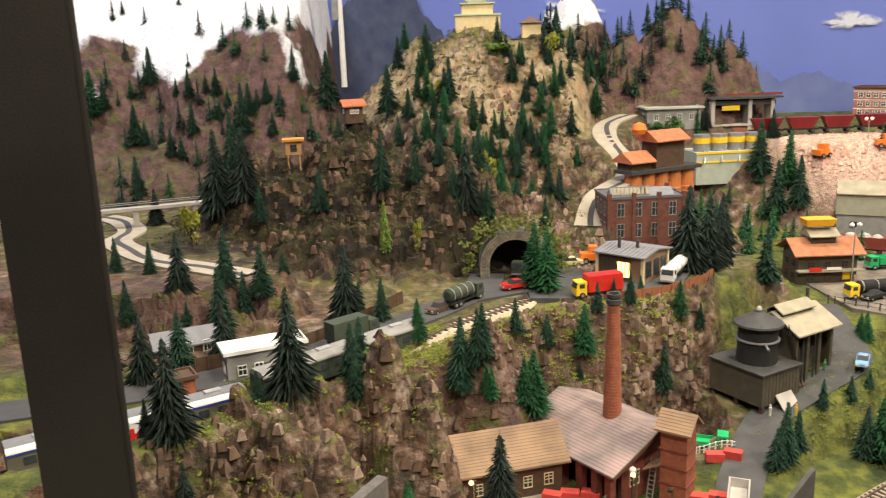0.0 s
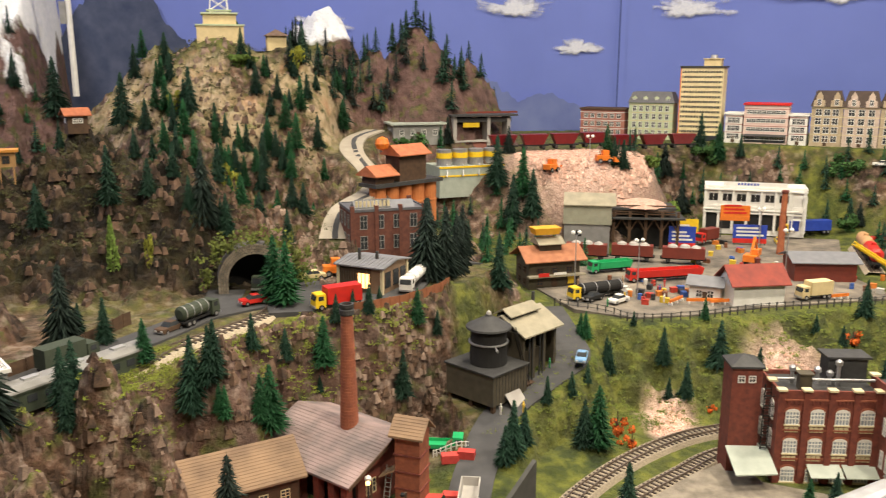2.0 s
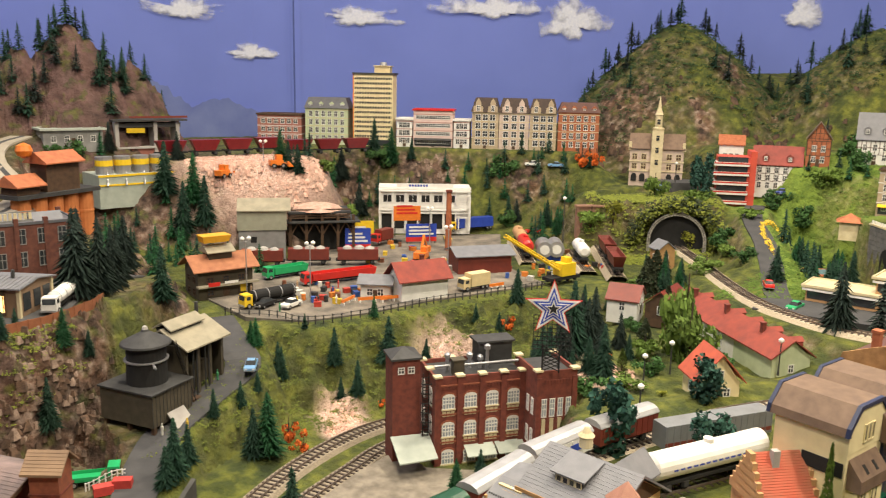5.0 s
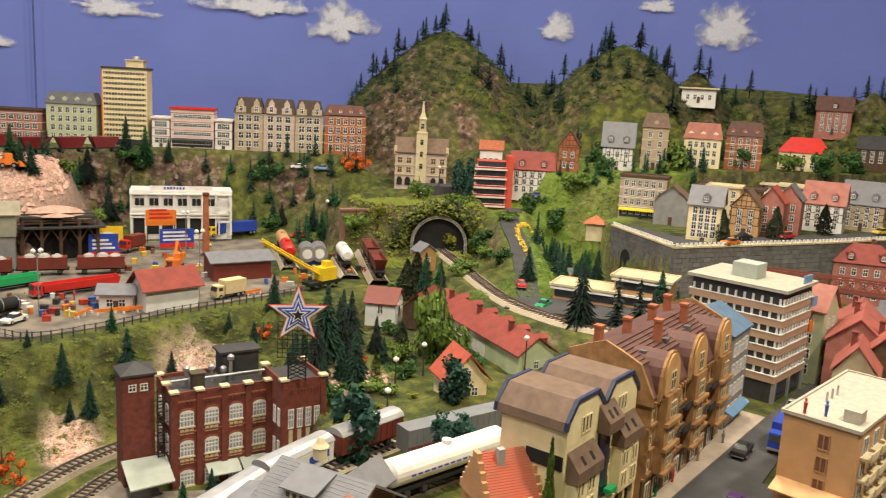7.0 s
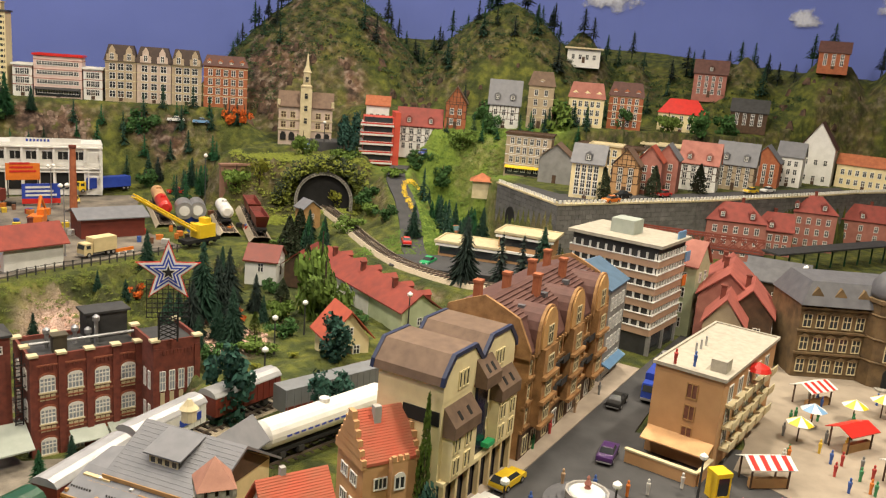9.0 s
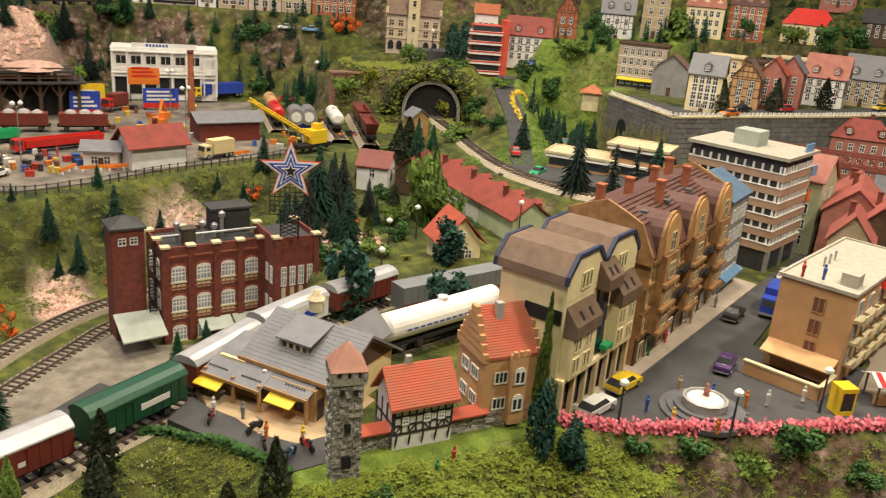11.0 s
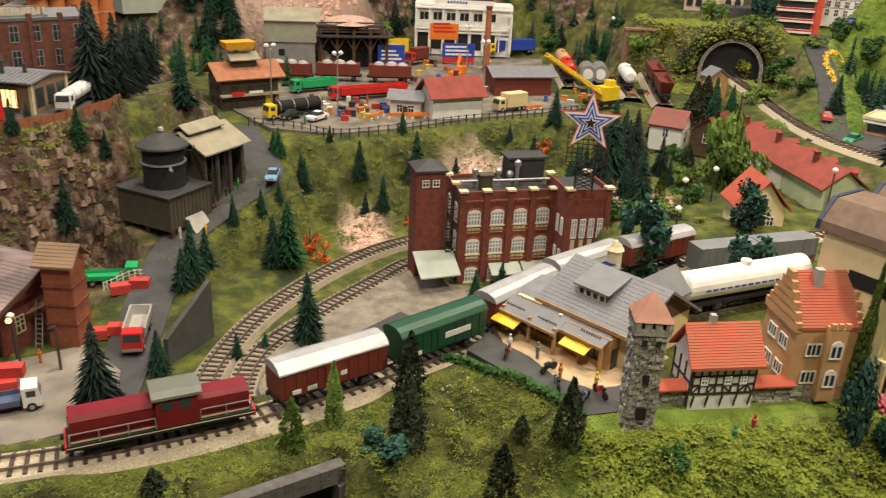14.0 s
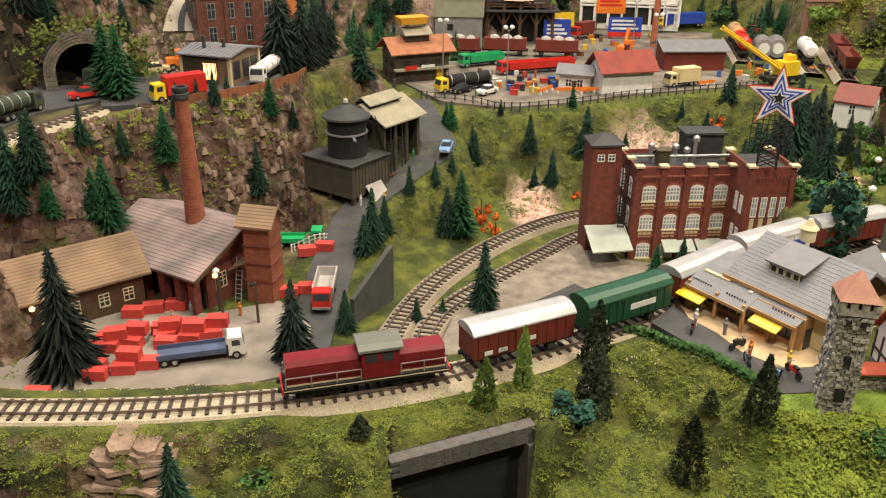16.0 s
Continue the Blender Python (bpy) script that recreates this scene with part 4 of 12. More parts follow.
# ---- brick factory with roof sign ----
def factory():
    t = thing("factory", "dark red brick factory with cream capped parapet and arched white windows", "factory", 80.5, 92.1, -12.3, -18.7)
    part("main_block", Mesh().box(0, 14.4, 0, 8.5, -1, 14.4), M_BRICK, t)
    part("side_block", Mesh().box(14.1, 20.6, -4.4, 4, -1, 15.6), M_BRICK, t)
    part("roof", Mesh().box(0.35, 14.1, 0.35, 8.2, 14.4, 14.6), M_DARK, t, "black tarred flat roof")
    part("side_roof", Mesh().box(14.5, 20.2, -4.0, 3.6, 15.6, 15.75), M_DARK, t)
    for x0, x1, y0, y1, z in ((0, 14.1, 0, 0.35, 14.4), (0, 0.35, 0.35, 8.5, 14.4), (0, 14.1, 8.15, 8.5, 14.4), (14.1, 20.6, -4.4, -4.05, 15.6), (14.1, 14.45, -4.05, 4, 15.6), (20.25, 20.6, -4.05, 4, 15.6)):
        part("parapet", Mesh().box(x0, x1, y0, y1, z, z + 0.8), M_BRICK, t)
    cap = Mesh().box(-0.62, 0.62, -0.62, 0.62, 0, 0.28).data("cap_stone", M_CAP)
    pil = Mesh().box(-0.42, 0.42, -0.22, 0.02, 0, 15.6).data("pilaster", M_BRICK)
    for x in (0.35, 3.8, 7.3, 10.7, 13.7):
        part("pilaster", pil, M_BRICK, t, at=(x, 0, -0.4))
        part("cap_stone", cap, M_CAP, t, at=(x, 0.1, 15.2))
    for x, y, z in ((0.3, 4, 15.2), (0.3, 8.2, 15.2), (5, 8.2, 15.2), (10, 8.2, 15.2), (14.4, -4.1, 16.4), (20.3, -4.1, 16.4), (20.3, 3.7, 16.4), (14.4, 3.5, 16.4)):
        part("cap_stone", cap, M_CAP, t, at=(x, y, z))
    for r in range(3):
        for c in range(4):
            x, z = 2.05 + c * 3.43, 1.6 + r * 4.35
            put_window(t, x, 0, z, 0, 1.7, 1.75, M_WHITE, M_PALEGLASS, 4, 3, True)
            part("arch_brick", Mesh().extrude_y([(x - 1.15 * math.cos(math.pi * i / 10), z + 1.75 + 0.78 * math.sin(math.pi * i / 10)) for i in range(11)], -0.1, 0.02), M_SHAFT, t)
            part("window_sill", Mesh().box(x - 1.1, x + 1.1, -0.22, 0.02, z - 0.3, z - 0.1), M_CAP, t)
            for k in (-0.65, 0, 0.65):
                part("cream_panel", Mesh().box(x + k - 0.27, x + k + 0.27, -0.07, 0.02, z - 1.25, z - 0.5), M_CAP, t)
        for y in (2.3, 6.0):
            put_window(t, 0, y, 1.6 + r * 4.35, -90, 1.4, 2.3, M_WHITE, M_PALEGLASS, 3, 3, True)
    for c in range(4):
        for z, h in ((4.0, 1.6), (9.4, 2.6)):
            put_window(t, 15.4 + c * 1.3, -4.4, z, 0, 0.62, h, M_WHITE, M_PALEGLASS, 2, 3)
        part("cream_panel", Mesh().box(15.1 + c * 1.3, 15.7 + c * 1.3, -4.47, -4.38, 6.0, 9.0), M_CAP, t)
        part("cream_panel", Mesh().box(15.1 + c * 1.3, 15.7 + c * 1.3, -4.47, -4.38, 2.6, 3.6), M_CAP, t)
    for x in (14.5, 20.2):
        part("pilaster", Mesh().box(x - 0.4, x + 0.4, -4.6, -4.38, -0.4, 15.4), M_BRICK, t)
    for z in (9.6, 4.8):
        for y in (-3.2, -1.6):
            put_window(t, 14.1, y, z, -90, 0.6, 2.3, M_WHITE, M_PALEGLASS, 2, 3)
    frieze = Mesh()
    for i in range(12):
        frieze.box(14.4 + i * 0.5, 14.65 + i * 0.5, -4.5, -4.38, 14.4, 15.0)
    part("brick_frieze", frieze, M_BRICK, t)
    frieze = Mesh()
    for i in range(28):
        frieze.box(0.2 + i * 0.5, 0.45 + i * 0.5, -0.16, 0.02, 13.3, 13.8)
    part("brick_frieze", frieze, M_BRICK, t)
    for z in (5.0, 9.35, 13.85):
        part("brick_course", Mesh().box(-0.1, 14.1, -0.14, 0.02, z - 0.12, z + 0.12), M_SHAFT, t)
    # hoist tower, goods canopy, ladder
    tw = part("hoist_tower", Mesh().box(-5.8, -1.6, 2.6, 7.0, -1, 17.4), M_BRICK, t)
    part("tower_roof", Mesh().box(-6.1, -1.3, 2.3, 7.3, 17.4, 17.7).add([(-6.1, 2.3, 17.7), (-1.3, 2.3, 17.7), (-1.3, 7.3, 17.7), (-6.1, 7.3, 17.7), (-3.7, 4.8, 18.9)], [(0, 1, 4), (1, 2, 4), (2, 3, 4), (3, 0, 4)]), M_DARK, tw)
    for x in (-4.5, -3.0):
        put_window(t, x, 2.6, 15.4, 0, 0.8, 0.8, M_WHITE, M_GLASS, 2, 2)
    part("goods_canopy", Mesh().add([(-6.2, -3.6, 3.9), (-0.3, -3.0, 3.9), (-0.3, 2.2, 5.6), (-6.2, 2.2, 5.6), (-6.2, -3.6, 4.1), (-0.3, -3.0, 4.1), (-0.3, 2.2, 5.8), (-6.2, 2.2, 5.8)],
                                    [(3, 2, 1, 0), (4, 5, 6, 7), (0, 1, 5, 4), (1, 2, 6, 5), (2, 3, 7, 6), (3, 0, 4, 7)]), M_LEAD, t, "pale grey-green sheet metal canopy")
    for x0, x1 in ((4.6, 9.2), (9.5, 14.0)):
        part("front_canopy", Mesh().add([(x0, -2.2, 3.1), (x1, -2.2, 3.1), (x1, 0, 4.1), (x0, 0, 4.1), (x0, -2.2, 3.25), (x1, -2.2, 3.25), (x1, 0, 4.25), (x0, 0, 4.25)],
                                        [(3, 2, 1, 0), (4, 5, 6, 7), (0, 1, 5, 4), (1, 2, 6, 5), (2, 3, 7, 6), (3, 0, 4, 7)]), M_LEAD, t)
    lad = Mesh()
    for x in (-1.45, -0.55):
        lad.rod((x, 1.6, 4), (x, 1.6, 15.5), 0.08)
    for i in range(22):
        lad.rod((-1.45, 1.6, 4.3 + i * 0.5), (-0.55, 1.6, 4.3 + i * 0.5), 0.06)
    for i in range(7):
        lad.rod((-1.7, 0.8, 5 + i * 1.5), (-0.3, 0.8, 5 + i * 1.5), 0.06).rod((-1.7, 0.8, 5 + i * 1.5), (-1.7, 1.6, 5 + i * 1.5), 0.06).rod((-0.3, 0.8, 5 + i * 1.5), (-0.3, 1.6, 5 + i * 1.5), 0.06)
    part("fire_ladder", lad, M_BLACK, t)
    # roof plant
    part("roof_house", Mesh().box(8.5, 14, 5.2, 8.2, 14.6, 18.2).box(8.1, 14.4, 4.8, 8.6, 18.2, 18.5), M_DARK, t)
    part("vent_box", Mesh().box(3.3, 5.0, 1.6, 3.0, 14.6, 16.9).box(3.1, 5.2, 1.4, 3.2, 16.9, 17.1), M_OLIVE, t)
    part("pipe", Mesh().tube_x(0.22, 0.8, 3.3, 3.6, 15.6).tube_x(0.22, 5.0, 14.0, 2.6, 15.9), M_STEEL, t, "bare metal roof pipe")
    for x, y, z in ((3.2, 4.5, 17.2), (6.8, 4.6, 17), (9.3, 3.6, 18.4), (8.4, 4.2, 16.6)):
        part("vent_pipe", Mesh().lathe([(0.28, 14.6), (0.28, z - 0.8), (0.5, z - 0.6), (0.5, z - 0.1), (0.15, z + 0.2)], 10, x, y), M_STEEL, t)
    # star sign on its lattice
    s = thing("star_sign", "red white and blue star sign on a black lattice frame", "sign", 93.9, 82.2, 4.1, -42)
    fr = Mesh()
    for i in range(9):
        fr.box(-2.7 + i * 0.67 - 0.05, -2.7 + i * 0.67 + 0.05, 0.1, 0.2, 3.4, 8.6)
    for i in range(9):
        fr.box(-2.75, 2.75, 0.2, 0.3, 3.4 + i * 0.64, 3.5 + i * 0.64)
    part("lattice", fr, M_BLACK, s)
    for y in (0.2, 1.8):
        for x in (-1.2, 1.2):
            part("leg", Mesh().rod((x, y, 0), (x, y, 3.6), 0.12), M_BLACK, s)
        for z in (0.2, 1.3, 2.4):
            for x in (-1.2, 1.2):
                part("brace", Mesh().rod((x, y, z), (-x, y, z + 1.1), 0.08), M_BLACK, s)

    def star(r, y0, y1):
        pts = []
        for i in range(10):
            a = math.pi / 2 - i * math.pi / 5
            q = r if i % 2 == 0 else r * 0.40
            pts.append((q * math.cos(a), 9.7 + q * math.sin(a)))
        return Mesh().extrude_y(pts, y0, y1)

    for i, (r, m) in enumerate(((4.3, M_RED), (3.95, M_WHITE), (3.1, M_BLUE), (2.45, M_WHITE), (2.0, M_BLUE), (1.35, M_WHITE), (0.9, M_BLACK))):
        part("star_layer", star(r, -0.06 * i - 0.06, 0.1), m, s)


factory()


# ---- coaling stage with water tank ----
def coal_stage():
    t = thing("coaling_stage", "olive brown timber coaling stage with a black water tank", "coal stage", 42.0, 124.6, -6.4, 30)
    part("bunker", Mesh().box(-0.4, 8.2, -10, 0, 0.9, 5.9), M_OLIVE, t)
    for k in range(12):
        part("board_strip", Mesh().box(-0.35 + k * 0.76, -0.29 + k * 0.76, -10.06, -9.98, 0.9, 5.9), M_DARK, t)
    part("bunker_top", Mesh().box(-0.7, 8.5, -10.3, 0.3, 5.9, 6.15), M_DARK, t)
    for x in (0.2, 4.2, 7.8):
        for y in (-9.6, -5, -0.4):
            part("leg", Mesh().box(x - 0.3, x + 0.3, y - 0.3, y + 0.3, -2, 0.9), M_WOOD, t)
    tank = part("water_tank", Mesh().lathe([(3.05, 6.15), (2.9, 12.2)], 28, 4.0, -5.2), M_BLACK, t, "black riveted water tank")
    part("tank_roof", Mesh().lathe([(3.75, 12.1), (3.65, 12.4), (0.6, 14.0), (0.5, 14.3)], 28, 4.0, -5.2), M_DARK, tank)
    part("roof_finial", Mesh().lathe([(0.45, 14.3), (0.35, 14.7), (0.08, 14.9)], 12, 4.0, -5.2), M_CONCRETE, tank)
    part("walkway_ring", Mesh().lathe([(3.2, 9.6), (3.3, 9.7), (3.3, 9.85), (3.05, 9.9)], 28, 4.0, -5.2), M_STEEL, tank)
    part("spout", Mesh().rod((2.2, -8.2, 9.7), (1.4, -9.4, 9.5), 0.2).rod((1.4, -9.4, 9.5), (0.8, -9.6, 9.9), 0.14), M_STEEL, tank)
    part("back_wall", Mesh().box(8.6, 18, -0.4, 0, -1, 10.4), M_OLIVE, t)
    part("end_wall", Mesh().box(17.6, 18, -8.4, -0.4, -1, 10.4), M_OLIVE, t)
    part("side_wall", Mesh().box(8.6, 9.0, -8.4, -0.4, -1, 10.4), M_OLIVE, t)
    part("loading_deck", Mesh().box(9, 17.6, -9.6, -0.4, 1.6, 2.0), M_WOOD, t)
    part("inner_bin", Mesh().box(10, 16.6, -6.2, -0.6, 2.0, 6.0), M_OLIVE, t)
    for x in (9.0, 11.8, 14.6, 17.4):
        part("post", Mesh().box(x - 0.25, x + 0.25, -8.6, -8.1, -1, 10.4), M_OLIVE, t)
    part("head_beam", Mesh().box(8.6, 18, -8.7, -8.0, 9.9, 10.4), M_OLIVE, t)
    for x in (10.6, 13.4):
        part("hoist_ladder", Mesh().box(x - 0.5, x - 0.35, -8.9, -8.7, 2, 9.8).box(x + 0.35, x + 0.5, -8.9, -8.7, 2, 9.8), M_DARK, t)
    part("hall_roof", Mesh().extrude_x([(-9.6, 10.0), (-9.6, 10.25), (-4.3, 13.0), (0.8, 10.25), (0.8, 10.0), (-4.3, 12.7)][::-1], 8.0, 18.6), M_SHEET, t, "pale weathered sheet roof")
    part("clerestory", Mesh().extrude_x([(-5.7, 12.0), (-5.7, 12.9), (-2.9, 12.9), (-2.9, 12.0)][::-1], 8.8, 16), M_BLACK, t)
    part("clerestory_roof", Mesh().extrude_x([(-6.2, 12.7), (-6.2, 12.9), (-4.3, 14.0), (-2.4, 12.9), (-2.4, 12.7), (-4.3, 13.8)][::-1], 8.4, 16.4), M_SHEET, t)
    part("flue", Mesh().lathe([(0.3, 12.4), (0.3, 15.4)], 8, 16.6, -4.3), M_DARK, t)
    part("chute", Mesh().add([(2.4, -12.2, 0.0), (6.0, -12.2, 0.0), (6.0, -10.2, 2.2), (2.4, -10.2, 2.2), (2.4, -12.2, 0.2), (6.0, -12.2, 0.2), (6.0, -10.2, 2.4), (2.4, -10.2, 2.4)],
                             [(3, 2, 1, 0), (4, 5, 6, 7), (0, 1, 5, 4), (1, 2, 6, 5), (2, 3, 7, 6), (3, 0, 4, 7)]), M_CONCRETE, t, "pale board ramp")
    lad = Mesh()
    for y in (-9.4, -8.8):
        lad.rod((9.6, y - 0.4, 1), (7.2, y + 1.2, 12.0), 0.07)
    for i in range(18):
        f = i / 18
        lad.rod((9.6 - 2.4 * f, -9.8 + 1.6 * f, 1.3 + 10.6 * f), (9.6 - 2.4 * f, -9.2 + 1.6 * f, 1.3 + 10.6 * f), 0.05)
    part("ladder", lad, M_BLACK, t)


coal_stage()


def tile_rows(m, w, half, h0, h1, n, over=0.0):
    """Courses of a roof slope: overlapping boards from the eave to the ridge."""
    for i in range(n):
        a, b = i / n, (i + 1) / n
        y0, y1, z0, z1 = -half + half * a, -half + half * b, h0 + (h1 - h0) * a, h0 + (h1 - h0) * b
        m.add([(-w, y0, z0 + 0.02), (w, y0, z0 + 0.02), (w, y1, z1 + 0.02), (-w, y1, z1 + 0.02), (-w, y0, z0 + 0.10), (w, y0, z0 + 0.10), (w, y1, z1 + 0.05), (-w, y1, z1 + 0.05)],
              [(4, 5, 6, 7), (0, 1, 5, 4), (1, 2, 6, 5), (3, 0, 4, 7)])
    return m


# ---- brickworks ----
def brickworks():
    t = thing("kiln_hall", "brick kiln hall with a weathered pink-grey slate roof and open front", "kiln hall", 22.0, 110.8, -11, -54)
    part("wall", Mesh().box(-8.0, 9.4, -6.4, 5.8, -1, 5.9).extrude_x([(-8.6, 5.0), (-8.6, 5.2), (0, 8.9), (6.0, 6.7), (6.0, 5.8), (-6.4, 5.0)][::-1], 9.0, 9.4), M_BRICK, t)
    part("roof", Mesh().extrude_x([(-9.2, 5.0), (-9.2, 5.25), (0, 9.25), (6.6, 6.85), (6.6, 6.6), (0, 9.0)][::-1], -8.9, 10.4), M_DUSTYROOF, t)
    part("slate_course", tile_rows(Mesh(), 9.65, 9.2, 5.2, 9.2, 18), M_DUSTYROOF, t, at=(0.75, 0, 0))["kind"] = "stuff"
    part("verge_board", Mesh().extrude_x([(-9.25, 4.75), (-9.25, 5.3), (0, 9.3), (6.65, 6.9), (6.65, 6.5), (0, 8.8)][::-1], 10.4, 10.55), M_WOOD, t)
    for x in (-6.4, -3.0, 0.4, 3.8, 6.6, 9.0):
        part("brick_pier", Mesh().box(x - 0.5, x + 0.5, -8.7, -7.6, -1, 5.4), M_BRICK, t)
    part("eave_beam", Mesh().box(-7.0, 9.6, -8.6, -8.1, 4.5, 5.0), M_WOOD, t)
    # black sheet on the brick wall paints the shade behind the piers
    part("dark_interior", Mesh().box(-7.6, 9.0, -6.6, -6.42, 0, 4.8), M_BLACK, t)
    put_window(t, 9.4, -4.0, 2.2, 90, 1.7, 1.9, M_CAP, M_GLASS, 3, 3)
    c = thing("brick_chimney", "tall round red brick factory chimney with dark rim", "chimney", 22.9, 108.6, -3.4)
    rings = []
    for i in range(40):
        z = i * 0.46
        r = 1.35 - 0.55 * i / 40
        rings += [(r, z), (r, z + 0.4), (r - 0.04, z + 0.43)]
    part("shaft", Mesh().lathe(rings, 20), M_SHAFT, c)
    part("rim", Mesh().lathe([(0.85, 17.2), (1.05, 17.4), (1.05, 18.0), (0.9, 18.1), (1.0, 18.4), (1.0, 18.8), (0.7, 18.8), (0.7, 17.6)], 20), M_DARK, c)
    s = thing("brick_shed", "low timber and brick shed with a brown tiled roof", "shed", 5.4, 105.0, -11, 15)
    part("wall", Mesh().box(-9, 9, -4, 4, -1, 4.8).extrude_x([(-4, 4.8), (0, 8.4), (4, 4.8)][::-1], -8.9, 8.9), M_WOOD, s)
    part("roof", roof_mesh("gable", 18.4, 8.4, 4.6, 4.0, 0.7), M_TILE, s)
    part("tile_course", tile_rows(Mesh(), 9.9, 4.9, 4.8, 8.8, 14), M_TILE, s)["kind"] = "stuff"
    for x in (-6.5, -3, 0.5, 4, 7):
        put_window(s, x, -4, 1.6, 0, 1.1, 1.5, M_CAP, M_GLASS, 2, 3)
    k = thing("kiln_tower", "square brick kiln tower with a gabled tile cap", "tower", 29.8, 100.0, -11, -36)
    part("wall", Mesh().box(-1.75, 1.75, -1.75, 1.75, -1, 10.7).extrude_x([(-1.75, 10.7), (0, 12.4), (1.75, 10.7)][::-1], -1.74, 1.74), M_SHAFT, k)
    for z in (3.0, 5.4, 7.8):
        part("cornice", Mesh().box(-1.9, 1.9, -1.9, 1.9, z, z + 0.22), M_BRICK, k)
    part("roof", roof_mesh("gable", 3.6, 3.6, 10.5, 2.1, 0.65), M_TILE, k)
    part("tile_course", tile_rows(Mesh(), 2.45, 2.45, 10.7, 12.8, 7), M_TILE, k)["kind"] = "stuff"
    part("porch_roof", Mesh().add([(-3.9, -2.4, 4.4), (-1.75, -2.4, 5.6), (-1.75, 0.4, 5.6), (-3.9, 0.4, 4.4), (-3.9, -2.4, 4.6), (-1.75, -2.4, 5.85), (-1.75, 0.4, 5.85), (-3.9, 0.4, 4.6)],
                                  [(3, 2, 1, 0), (4, 5, 6, 7), (0, 1, 5, 4), (1, 2, 6, 5), (2, 3, 7, 6), (3, 0, 4, 7)]), M_TILE, k)
    # yard floor and stacks
    single("yard_floor", Mesh().prism([(-4, 84), (12, 80.5), (30, 80.5), (33, 90), (31, 98), (22, 98), (14, 104), (-4, 101)], -11.6, -10.85), M_YARD, "pale dusty brickyard floor", "pavement", kind="structure")
    st = rnd
    brick = Mesh().box(-1.25, 1.25, -0.72, 0.72, 0, 1.25).data("brick_pallet", M_PALLET)
    n = 0
    for cx, cy, cnt in ((10.2, 95.6, 8), (11.2, 90.2, 5), (18.8, 93.9, 11), (2.2, 85.6, 5), (15.8, 103.2, 3), (40.2, 110.5, 2), (35.2, 101.5, 2)):
        for i in range(cnt):
            lvl = 0 if i < cnt * 0.7 else 1
            k = i if lvl == 0 else i - int(cnt * 0.7)
            x, y = cx - 2.6 + (k % 3) * 2.6 + st.uniform(-0.25, 0.25) + lvl * 0.8, cy - 2.2 + (k // 3) * 1.75 + st.uniform(-0.2, 0.2) + lvl * 0.6
            single("brick_pallet", brick, M_PALLET, "stack of bright red bricks on a pallet", "brick pallet", x, y, ground(x, y) + 0.12 + lvl * 1.2, st.uniform(-14, 14) - 20, "brick stacks in the yard")


brickworks()


